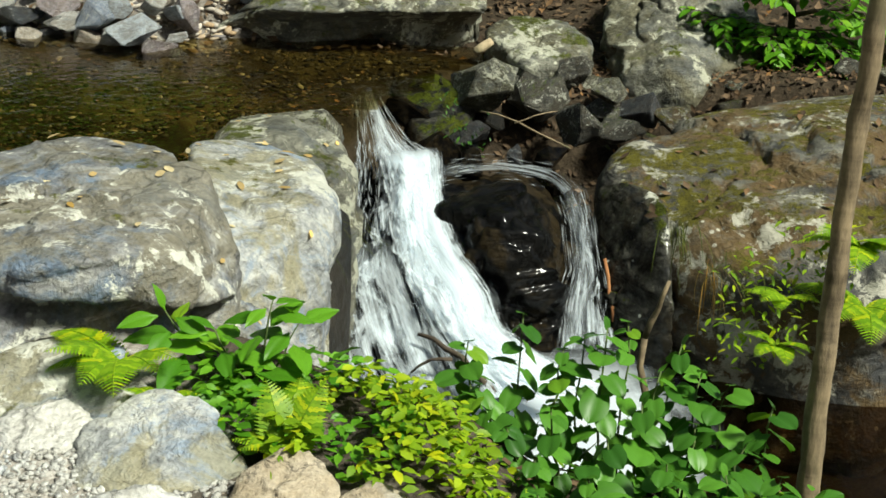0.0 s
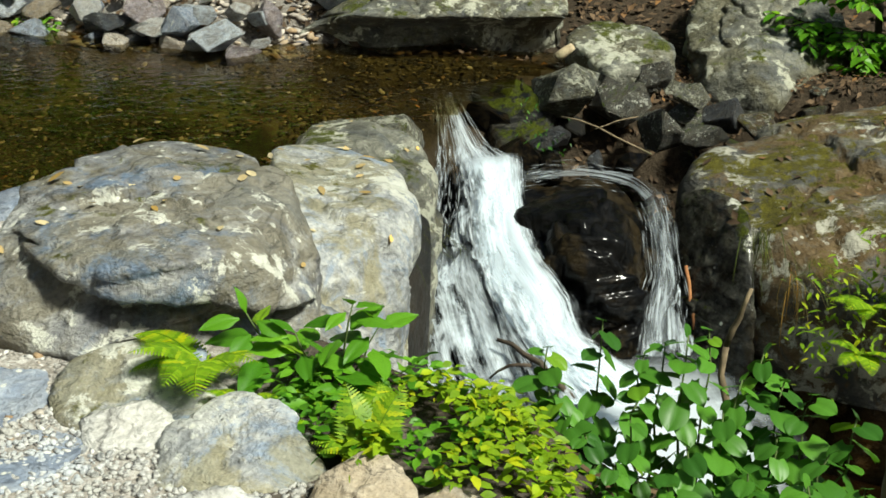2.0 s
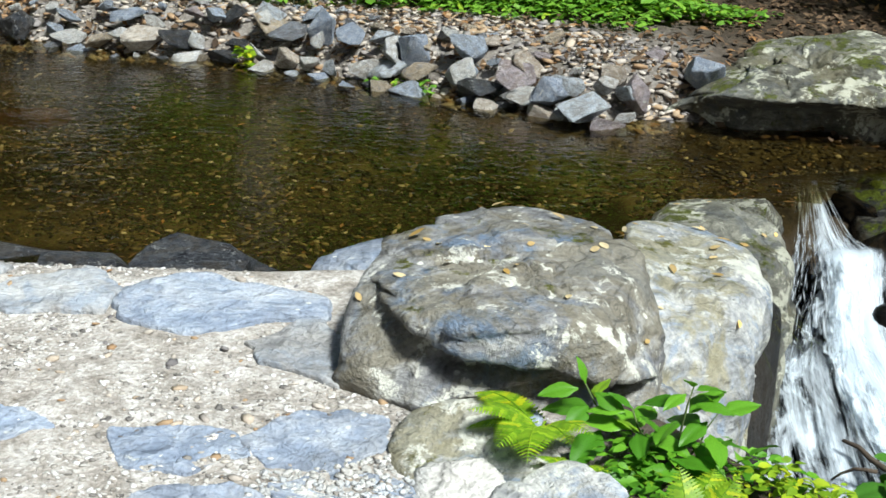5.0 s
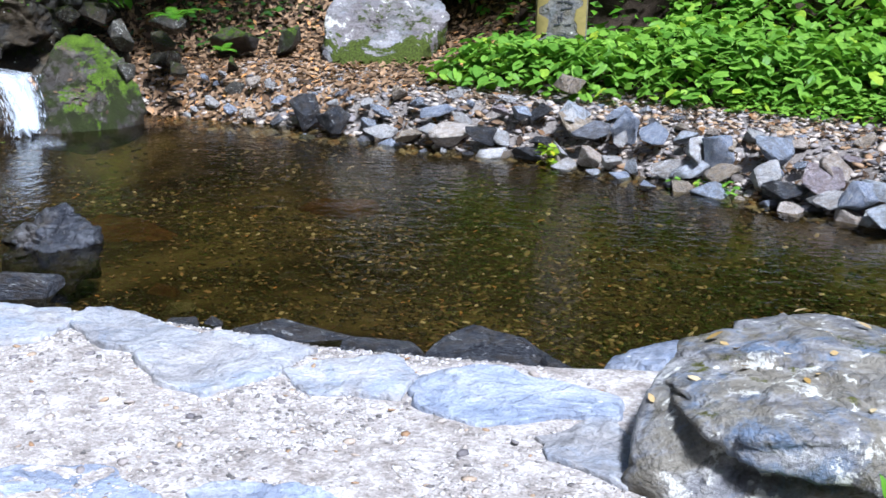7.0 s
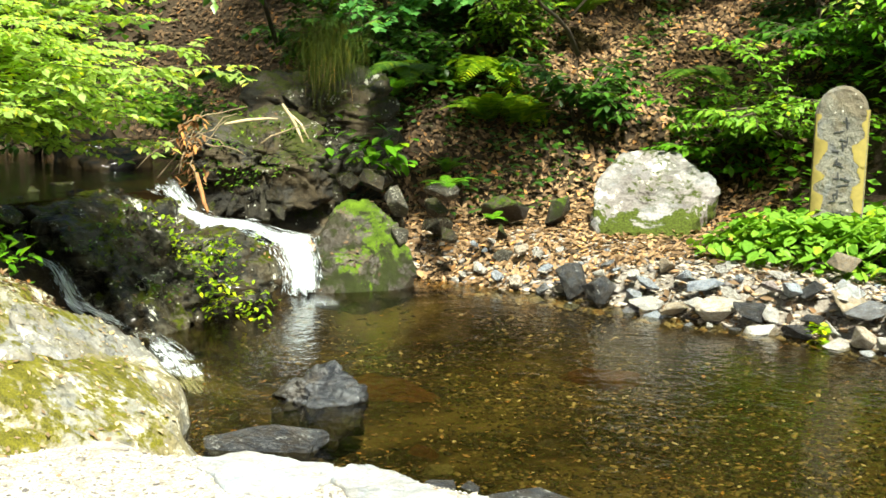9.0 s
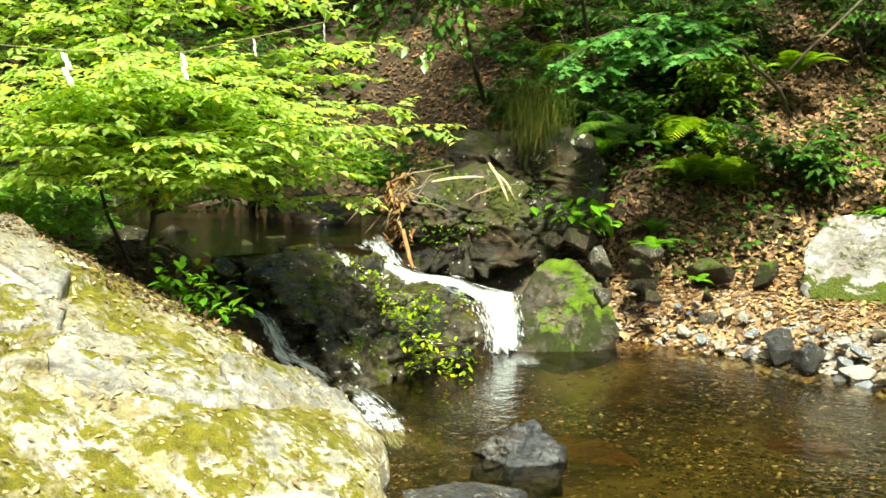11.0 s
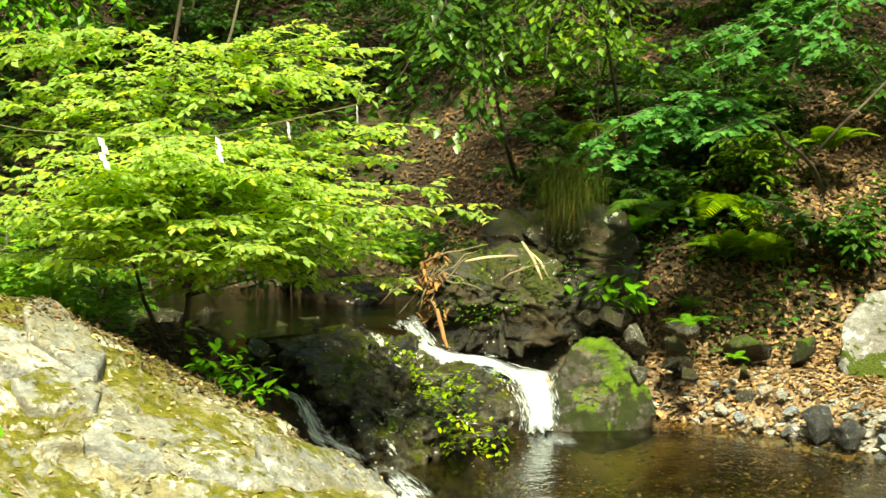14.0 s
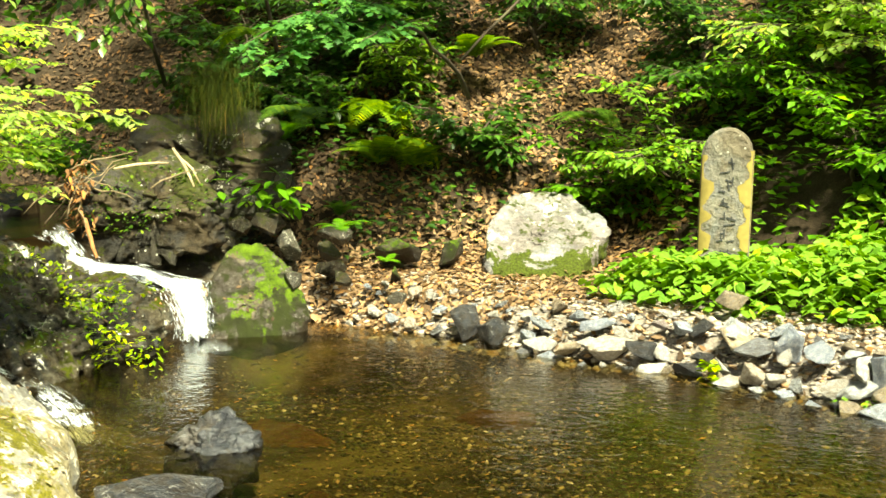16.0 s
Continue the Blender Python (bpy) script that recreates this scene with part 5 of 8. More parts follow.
boulder("boulder", [(-8.59, 6.61, 0.63), (-8.31, 7.29, 0.68), (-7.58, 7.26, 0.31), (-7.41, 6.91, 0.15), (-7.94, 6.5, 0.22), (-8.86, 6.91, 0.69), (-7.88, 7.56, 0.42)],
        ROCK_OLIVE, "dark mossy rock beside the cascade", base=0.0, level=6, seed=52, rough=0.13, inset=1.0, undercut=(-0.1, 0.52, 0.30, (0.75, -0.66, 0)))
boulder("boulder", [(-8.55, 6.45, 1.0), (-8.35, 7.3, 1.08), (-7.55, 7.2, 0.72), (-7.45, 6.85, 0.62), (-7.95, 6.45, 0.72), (-8.3, 6.3, 0.85)],
        ROCK_OLIVE, "mossy brown rock under the driftwood", base=0.2, level=6, seed=53, rough=0.24, inset=1.05, fracture=70, swell=0.97, undercut=(0.1, 0.62, 0.25, (0.75, -0.66, 0)))
boulder("boulder", [(-8.75, 7.15, 1.12), (-8.70, 7.42, 1.38), (-8.15, 8.05, 1.42), (-7.75, 8.05, 1.10), (-7.8, 7.7, 0.95), (-8.25, 7.2, 0.98)],
        ROCK_OLIVE, "brown rock beneath hanging grass", base=0.4, level=6, seed=54, rough=0.24, inset=1.05, fracture=70, swell=0.95)
boulder("boulder", [(-9.95, 6.35, 0.60), (-9.7, 6.9, 0.68), (-9.3, 6.8, 0.60), (-9.4, 6.3, 0.54)], ROCK_WET, "dark stone standing in the upper stream", base=0.3, level=5, seed=55)
boulder("boulder", [(-10.4, 6.5, 0.75), (-10.2, 7.0, 0.8), (-9.9, 6.9, 0.65), (-10.0, 6.5, 0.6)], ROCK_WET, "dark stone standing in the upper stream", base=0.3, level=5, seed=56)
LEDGE = [boulder("boulder", [(-6.22, 1.88, 1.02), (-6.50, 2.09, 1.06), (-6.62, 3.0, 0.82), (-6.55, 3.30, 0.55), (-6.10, 3.45, 0.36), (-5.95, 3.75, 0.26), (-5.36, 3.90, 0.02), (-4.75, 3.52, 0.0), (-4.45, 3.42, -0.10), (-4.75, 3.2, 0.10), (-4.45, 1.75, 0.14), (-4.35, 0.8, 0.28), (-6.1, 0.6, 1.0), (-5.3, 2.6, 0.46)],
        ROCK_SUNLIT, "broad sloping rock ledge with yellow moss and litter", base=-0.5, level=6, seed=57, rough=0.085, inset=1.0, sharp=34, chips=0, fracture=150)]
UPPER_SLABS = [[(-6.021, 2.047, 0.912), (-6.162, 2.202, 0.929), (-6.107, 2.409, 0.858), (-5.852, 2.425, 0.757), (-5.843, 2.57, 0.719), (-5.674, 2.414, 0.691), (-5.752, 2.239, 0.763), (-5.787, 1.976, 0.839)],
               [(-6.427, 2.496, 0.986), (-6.501, 2.686, 0.965), (-6.117, 2.695, 0.828), (-5.92, 2.688, 0.76), (-5.689, 2.527, 0.719), (-5.845, 2.408, 0.804), (-5.986, 2.36, 0.865)],
               [(-5.628, 2.139, 0.72), (-5.752, 2.343, 0.737), (-5.641, 2.532, 0.654), (-5.444, 2.415, 0.589), (-5.444, 2.139, 0.639)]]
LOWER_SLABS = [[(-5.395, 2.354, 0.568), (-5.499, 2.598, 0.558), (-5.441, 2.925, 0.471), (-5.231, 3.06, 0.366), (-4.924, 2.959, 0.272), (-5.009, 2.689, 0.357), (-5.123, 2.366, 0.464), (-5.265, 2.258, 0.539)],
               [(-5.256, 3.075, 0.427), (-5.345, 3.217, 0.409), (-5.49, 3.646, 0.267), (-5.472, 3.862, 0.135), (-5.347, 3.92, 0.019), (-5.276, 3.85, 0.009), (-4.89, 3.158, 0.134), (-5.074, 3.05, 0.319)]]
for k, corners in enumerate(UPPER_SLABS + LOWER_SLABS):
    LEDGE.append(boulder("boulder", corners, ROCK_PLATE, "flat grey slab lying on the mossy ledge", base=min(p[2] for p in corners) - 0.3, level=5, seed=60 + k, rough=0.05, sharp=60, chips=2, inset=1.0, group="slabs on the ledge"))
BANKLETS = [((-7.35, 8.05, 0.35), 0.16), ((-7.1, 7.75, 0.15), 0.12), ((-6.7, 8.0, 0.10), 0.10), ((-7.55, 7.6, 0.45), 0.14), ((-7.25, 7.35, 0.2), 0.15), ((-6.6, 8.55, 0.22), 0.18), ((-6.45, 7.75, -0.02), 0.08),
            ((-7.5, 7.2, 0.5), 0.12), ((-7.9, 4.1, 0.45), 0.16), ((-7.6, 3.95, 0.40), 0.12), ((-8.3, 4.05, 0.55), 0.15), ((-8.8, 4.2, 0.55), 0.14), ((-7.0, 4.25, 0.0), 0.14)]
for k, (at, s) in enumerate(BANKLETS):
    stone("stone", at, (s, s * 0.8, s * 0.7), (10, 5, 61 * k), k % 12, (ROCK_BROWN, ROCK_DAMP, ROCK_MOSS)[k % 3], "brown stone half sunk in the leaf litter", "stone", "stones at the foot of the slope", level=4)
# stones round the foot of the young tree and along the lip of the upper stream
LIP = [((-8.05, 4.35, 0.46), 0.22), ((-8.35, 4.15, 0.50), 0.18), ((-7.85, 4.62, 0.42), 0.16), ((-8.6, 4.55, 0.46), 0.20), ((-8.15, 4.85, 0.44), 0.15), ((-7.62, 4.22, 0.36), 0.17), ((-8.9, 4.35, 0.50), 0.22), ((-8.45, 5.2, 0.44), 0.14),
       ((-8.7, 5.6, 0.44), 0.16), ((-7.45, 4.02, 0.36), 0.15), ((-9.3, 4.7, 0.48), 0.20), ((-9.0, 5.2, 0.44), 0.14), ((-7.55, 4.5, 0.30), 0.13), ((-8.1, 5.3, 0.46), 0.12), ((-9.6, 5.2, 0.46), 0.18)]
for k, (at, s) in enumerate(LIP):
    stone("stone", at, (s, s * 0.85, s * 0.6), (8, -7, 73 * k), (k + 5) % 12, (ROCK_DAMP, ROCK_WET, ROCK_DAMP, ROCK_OLIVE)[k % 4], "dark wet stone at the lip of the upper stream", "stone", "stones at the lip of the upper stream", level=4)
WALL = [((-7.55, 7.35, 0.62), 0.14), ((-7.35, 7.3, 0.50), 0.12), ((-7.75, 7.45, 0.72), 0.15), ((-7.15, 7.35, 0.36), 0.16), ((-6.95, 7.55, 0.30), 0.10), ((-7.4, 7.6, 0.62), 0.12), ((-7.6, 7.7, 0.80), 0.13), ((-6.75, 7.5, 0.12), 0.11), ((-7.0, 7.2, 0.12), 0.12)]
for k, (at, s) in enumerate(WALL):
    stone("stone", at, (s, s * 0.85, s * 0.8), (14, -9, 53 * k), (k + 2) % 12, (ROCK_BROWN, ROCK_OLIVE, ROCK_BROWN)[k % 3], "brown-grey stone stacked below the hanging grass", "stone", "stones at the foot of the slope", level=4)

# ---- falling water ----
def fall(name, rows, mat, label, parent=None, cols=14, sub=6, rough=0.02, seed=0, bulge=0.05):
    """A sheet of falling water lofted through pairs of left and right edge points."""
    r = np.array(rows, float)
    n = len(r)
    t = np.linspace(0, n - 1, (n - 1) * sub + 1)
    i = np.clip(t.astype(int), 0, n - 2)
    f = (t - i)[:, None, None]
    p0, p1, p2, p3 = r[np.maximum(i - 1, 0)], r[i], r[i + 1], r[np.minimum(i + 2, n - 1)]
    c = 0.5 * (2 * p1 + (p2 - p0) * f + (2 * p0 - 5 * p1 + 4 * p2 - p3) * f ** 2 + (3 * p1 - p0 - 3 * p2 + p3) * f ** 3)
    u = np.linspace(0, 1, cols)
    g = c[:, 0][:, None] * (1 - u)[None, :, None] + c[:, 1][:, None] * u[None, :, None]
    uv = np.stack(np.meshgrid(u, np.cumsum(np.r_[0, np.linalg.norm(np.diff(c.mean(1), axis=0), axis=1)])), -1).reshape(-1, 2)
    wob = fbm(np.c_[uv[:, 0] * 6, uv[:, 1] * 5, np.full(len(uv), seed * 3.1)], 4, seed) - 0.5
    g = g.reshape(-1, 3) + np.array([0.1, -0.8, 0.6]) * (rough * 2 * wob + bulge * np.sin(np.pi * uv[:, 0]))[:, None]
    idx = np.arange(len(g)).reshape(-1, cols)
    q = np.stack([idx[:-1, :-1], idx[:-1, 1:], idx[1:, 1:], idx[1:, :-1]], -1).reshape(-1, 4)
    return piece(name, mesh_of(name, g, q, mat, uvs=uv), parent)


def waterfall(label, at, sheets):
    root = tagged(new("waterfall"), label, "waterfall")
    root.location = at
    for k, (rows, mat, *more) in enumerate(sheets):
        ob = fall("water_sheet", rows, mat, label, None, seed=k + 1, **(more[0] if more else {}))
        ob.parent = root
        ob.matrix_parent_inverse = Matrix.Translation(at).inverted()
    return root


def strands(rows, count, span, width, mat, seed, parent, lift=0.05, stray=0.012, middle=0.28, name="white_water"):
    """Threads of white water, each a slim ribbon drawn out along the fall."""
    rn = np.random.default_rng(seed)
    r = np.array(rows, float)
    n, steps = len(r), 9
    s0 = rn.uniform(-0.3 * span[0], n - 1 - 0.5 * span[0], count)
    s = np.clip(s0[:, None] + rn.uniform(*span, count)[:, None] * np.linspace(0, 1, steps)[None], 0, n - 1.001)
    i = s.astype(int)
    f = (s - i)[..., None]
    left, right = r[i, 0] * (1 - f) + r[i + 1, 0] * f, r[i, 1] * (1 - f) + r[i + 1, 1] * f
    u = np.clip(rn.normal(0.5, middle, count), 0.02, 0.98)[:, None] + rn.normal(0, 0.025, count)[:, None] * np.linspace(0, 1, steps)[None]
    mid = left * (1 - u[..., None]) + right * u[..., None]
    mid = mid + (np.array([0.1, -0.8, 0.6]) * (rn.uniform(0.1, 1, count) * lift)[:, None])[:, None, :] + rn.normal(0, stray, (count, 1, 3)) * np.linspace(0.7, 1, steps)[None, :, None]
    across = right - left
    across /= np.linalg.norm(across, axis=2, keepdims=True) + 1e-9
    w = rn.uniform(*width, count)[:, None] * np.sin(np.pi * np.linspace(0.04, 0.96, steps))[None] ** 0.6
    v = np.stack([mid - across * w[..., None], mid + across * w[..., None]], 2).reshape(-1, 3)
    base = (np.arange(count) * steps * 2)[:, None] + 2 * np.arange(steps - 1)[None]
    q = np.stack([base, base + 1, base + 3, base + 2], -1).reshape(-1, 4)
    uv = np.tile(np.stack(np.meshgrid((0.0, 1.0), np.linspace(0, 1, steps)), -1).reshape(-1, 2), (count, 1))
    ob = piece(name, mesh_of(name, v, q, mat, uvs=uv), parent)
    ob.matrix_parent_inverse = Matrix.Translation(parent.location).inverted()
    return ob


SPREAD = [((-0.44, 6.36, -0.262), (-0.34, 6.36, -0.245)),
          ((-0.42, 6.24, -0.315), (-0.29, 6.24, -0.290)),
          ((-0.40, 5.99, -0.398), (-0.17, 6.00, -0.379)),
          ((-0.39, 5.79, -0.462), (-0.05, 5.80, -0.395)),
          ((-0.38, 5.54, -0.526), (-0.02, 5.55, -0.465)),
          ((-0.37, 5.34, -0.625), (-0.00, 5.35, -0.564)),
          ((-0.37, 5.14, -0.689), (0.06, 5.15, -0.603)),
          ((-0.34, 4.94, -0.794), (0.15, 4.95, -0.680)),
          ((-0.27, 4.79, -0.937), (0.22, 4.80, -0.796)),
          ((-0.17, 4.66, -1.090), (0.35, 4.65, -0.928))]
CORE = [((-0.35, 6.09, -0.335), (-0.24, 6.10, -0.314)), ((-0.30, 5.84, -0.404), (-0.04, 5.85, -0.378)),
          ((-0.25, 5.54, -0.473), (-0.02, 5.55, -0.440)),
          ((-0.21, 5.30, -0.551), (-0.00, 5.30, -0.519)),
          ((-0.16, 5.10, -0.615), (0.06, 5.10, -0.558)),
          ((-0.10, 4.90, -0.669), (0.17, 4.90, -0.621)),
          ((-0.03, 4.78, -0.752), (0.22, 4.77, -0.715)),
          ((0.05, 4.65, -0.825), (0.36, 4.64, -0.758)),
          ((0.09, 4.53, -0.900), (0.58, 4.49, -0.789))]
OVER = [((-0.08, 5.78, -0.394), (-0.04, 5.68, -0.482)),
          ((0.09, 5.78, -0.351), (0.12, 5.68, -0.444)),
          ((0.28, 5.71, -0.321), (0.27, 5.61, -0.404)),
          ((0.45, 5.60, -0.318), (0.41, 5.55, -0.408)),
          ((0.55, 5.45, -0.346), (0.46, 5.46, -0.427)),
          ((0.59, 5.33, -0.455), (0.49, 5.34, -0.500)),
          ((0.62, 5.22, -0.609), (0.51, 5.24, -0.643)),
          ((0.64, 5.08, -0.718), (0.46, 5.10, -0.759)),
          ((0.66, 4.96, -0.855), (0.44, 4.98, -0.877))]


def widened(rows, s, d=(0, 0, 0)):
    """The same stream, its edges s times as far apart and moved by d."""
    r = np.array(rows, float)
    mid = r.mean(1, keepdims=True)
    return (mid + (r - mid) * s + np.array(d)).tolist()


FALL_LOWER = waterfall("white mountain stream fall splitting round a black rock", (0, 5.0, -1.0),
          [(SPREAD, FALL_THIN, dict(cols=24, rough=0.015)), (widened(SPREAD, 0.95, (0.01, -0.03, 0.02)), FALL_THIN, dict(cols=24, rough=0.02)), (widened(SPREAD[3:], 1.25), FALL_THIN, dict(cols=24, rough=0.03)),
           (widened(SPREAD[2:], 1.1, (0.02, -0.05, 0.03)), FALL_VEIL, dict(cols=24, rough=0.03)), (widened(CORE[1:], 1.45, (0, -0.02, 0.02)), FALL_CORE, dict(cols=18, rough=0.03)), (widened(CORE[1:], 1.35, (0.02, -0.05, 0.04)), FALL_CORE, dict(cols=18, rough=0.04)),
           (widened(OVER[:5], 0.9), FALL_THIN, dict(rough=0.02, bulge=0.01, cols=20)), (widened(OVER[4:], 1.9), FALL_BROKEN, dict(rough=0.04, bulge=0.015, cols=20)), (widened(OVER[3:], 1.6, (0.01, -0.03, 0.01)), FALL_VEIL, dict(rough=0.04, bulge=0.02, cols=20)),
           (widened(SPREAD[3:], 1.5, (0.02, -0.07, 0.03)), FALL_BROKEN, dict(cols=28, rough=0.05)), (widened(CORE[1:], 2.0, (0.02, -0.08, 0.03)), FALL_BROKEN, dict(cols=28, rough=0.05)), (widened(SPREAD[5:], 1.5, (-0.15, -0.05, 0.0)), FALL_BROKEN, dict(cols=28, rough=0.06)),
           (widened(SPREAD[5:], 1.3, (-0.10, -0.08, 0.02)), FALL_THIN, dict(cols=28, rough=0.06))])
for rows, count, span, width, mat, lift, stray, middle in (
        (CORE[1:], 900, (0.25, 1.0), (0.002, 0.008), STRAND, 0.09, 0.006, 0.34), (SPREAD[:4], 160, (0.4, 1.4), (0.001, 0.004), STRAND_FAINT, 0.02, 0.006, 0.34),
        (SPREAD[2:], 1500, (0.2, 0.8), (0.0012, 0.005), STRAND_FAINT, 0.10, 0.008, 0.36), (CORE[1:3], 260, (0.12, 0.5), (0.003, 0.010), STRAND, 0.06, 0.008, 0.30),
        (OVER[:4], 70, (0.2, 0.6), (0.0012, 0.004), STRAND_FAINT, 0.02, 0.004, 0.34), (widened(OVER[4:], 1.2), 230, (0.2, 0.8), (0.0010, 0.004), STRAND_FAINT, 0.04, 0.006, 0.32)):
    strands(rows, count, span, width, mat, 1 + count, FALL_LOWER, lift, stray, middle)
FROTH = [((-0.25, 4.85, -0.88), (0.85, 5.15, -0.90)), ((-0.2, 4.6, -0.92), (1.0, 4.9, -0.93)), ((-0.1, 4.3, -0.94), (1.05, 4.5, -0.945)), ((0.0, 4.0, -0.95), (1.05, 4.1, -0.955)), ((0.1, 3.6, -0.96), (1.0, 3.7, -0.96))]
tagged(fall("foam", FROTH, FOAM, "", cols=24, bulge=0.02, seed=8), "white foam spreading over the basin", "foam")

UPPER = [((-7.994, 5.755, 0.496), (-7.928, 6.045, 0.521)), ((-7.855, 5.776, 0.454), (-7.84, 5.997, 0.479)), ((-7.694, 5.775, 0.285), (-7.682, 5.988, 0.355)), ((-7.612, 5.882, 0.198), (-7.598, 6.095, 0.307)), ((-7.451, 6.148, 0.176), (-7.475, 6.306, 0.25)), ((-7.367, 6.279, 0.127), (-7.338, 6.495, 0.169)), ((-7.33, 6.323, 0.068), (-7.204, 6.644, 0.143)), ((-7.27, 6.331, -0.015), (-7.175, 6.617, 0.039)), ((-7.212, 6.336, -0.141), (-7.13, 6.606, -0.111)), ((-7.198, 6.307, -0.236), (-7.093, 6.602, -0.223))]
SIDE = [((-7.548, 4.427, 0.284), (-7.461, 4.572, 0.238)), ((-7.444, 4.406, 0.256), (-7.357, 4.549, 0.199)), ((-7.235, 4.461, 0.198), (-7.168, 4.569, 0.196)), ((-7.138, 4.467, 0.107), (-7.064, 4.582, 0.111)), ((-7.038, 4.493, -0.02), (-6.966, 4.605, -0.008)), ((-6.876, 4.648, -0.126), (-6.811, 4.743, -0.137)), ((-6.712, 4.71, -0.164), (-6.606, 4.858, -0.192)), ((-6.305, 4.557, -0.205), (-6.185, 4.719, -0.225)), ((-5.987, 4.4, -0.218), (-5.882, 4.54, -0.212)), ((-5.7, 4.3, -0.27), (-5.6, 4.42, -0.27))]
FALL_UPPER = waterfall("narrow white cascade stepping over dark bedrock", (-7.3, 6.0, -0.2),
          [(widened(UPPER, 1.2, (0.02, -0.03, 0.03)), FALL_MID, dict(bulge=0.02, rough=0.08)), (widened(UPPER, 1.5, (0.01, -0.01, 0.02)), FALL_BROKEN, dict(bulge=0.02, rough=0.11)), (widened(UPPER[5:], 1.25, (0.03, -0.02, 0.03)), FALL_MID, dict(bulge=0.04, rough=0.10, cols=20)), (widened(UPPER[5:], 1.3, (0.05, -0.03, 0.01)), FALL_BROKEN, dict(bulge=0.06, rough=0.12, cols=20))])
FALL_SIDE = waterfall("thin side rill running down beside the ledge", (-7.2, 4.6, -0.2), [(widened(SIDE[:6], 1.7), FALL_BROKEN, dict(bulge=0.01, rough=0.04)), (widened(SIDE[:6], 1.5, (0.01, -0.01, 0.02)), FALL_BROKEN, dict(bulge=0.02, rough=0.06)), (widened(SIDE[6:], 1.7), FALL_BROKEN, dict(bulge=0.02, rough=0.06)), (widened(SIDE[6:], 2.2, (0.03, 0.03, 0.0)), FALL_BROKEN, dict(bulge=0.01, rough=0.06))])
strands(UPPER, 420, (0.15, 0.7), (0.002, 0.007), STRAND, 8, FALL_UPPER, 0.07, 0.006, 0.30)
strands(UPPER[5:], 320, (0.2, 0.9), (0.002, 0.008), STRAND, 9, FALL_UPPER, 0.07, 0.006, 0.32)
strands(SIDE, 220, (0.2, 0.8), (0.002, 0.006), STRAND_FAINT, 10, FALL_SIDE, 0.03, 0.010, 0.34)
FOOT = [((-7.20, 6.25, -0.208), (-7.02, 6.66, -0.208)), ((-7.02, 6.10, -0.208), (-6.84, 6.58, -0.208)), ((-6.80, 5.98, -0.209), (-6.62, 6.42, -0.209)), ((-6.45, 5.85, -0.210), (-6.30, 6.20, -0.210))]
tagged(fall("foam", widened(FOOT[:3], 1.1), FALL_VEIL, "", cols=16, sub=6, bulge=0.0, rough=0.004, seed=31), "white foam drifting from the foot of the cascade", "foam")

# ---- stone lantern ----
def lathe(profile, sides=40, phase=0.0, flat=False):
    """A turned solid from (radius, height) pairs; few sides make a prism."""
    a = np.linspace(0, 2 * np.pi, sides, endpoint=False) + phase
    v = np.vstack([np.stack([r * np.cos(a), r * np.sin(a), np.full(sides, z)], 1) for r, z in profile])
    f = []
    for i in range(len(profile) - 1):
        for j in range(sides):
            p, q = i * sides + j, i * sides + (j + 1) % sides
            f.append((p, q, q + sides, p + sides))
    f += [tuple(range(sides))[::-1], tuple((len(profile) - 1) * sides + j for j in range(sides))]
    return v, f


def worn(name, v, f, mat, parent, amount=0.004, bevel=0.006, seed=0, cuts=0, smooth=True):
    """A stone part with worn edges."""
    me = mesh_of(name, v, f, mat, smooth=False)
    bm = bmesh.new()
    bm.from_mesh(me)
    bpy.data.meshes.remove(me)
    bmesh.ops.remove_doubles(bm, verts=bm.verts, dist=1e-5)
    if bevel:
        sharp = [e for e in bm.edges if len(e.link_faces) == 2 and e.calc_face_angle(0) > 0.35]
        bmesh.ops.bevel(bm, geom=sharp, offset=bevel, segments=2, affect="EDGES", clamp_overlap=True)
    if cuts:
        bmesh.ops.subdivide_edges(bm, edges=[e for e in bm.edges if e.calc_length() > 0.03], cuts=cuts, use_grid_fill=True)
    bm.normal_update()
    p = np.array([x.co[:] for x in bm.verts])
    off = (fbm(p * 22, 4, seed) - 0.5) * 2 * amount
    for x, o in zip(list(bm.verts), off):
        x.co += x.normal * o
    for face in bm.faces:
        face.smooth = smooth and len(face.verts) <= 4
    return part(name, bm, mat, parent)


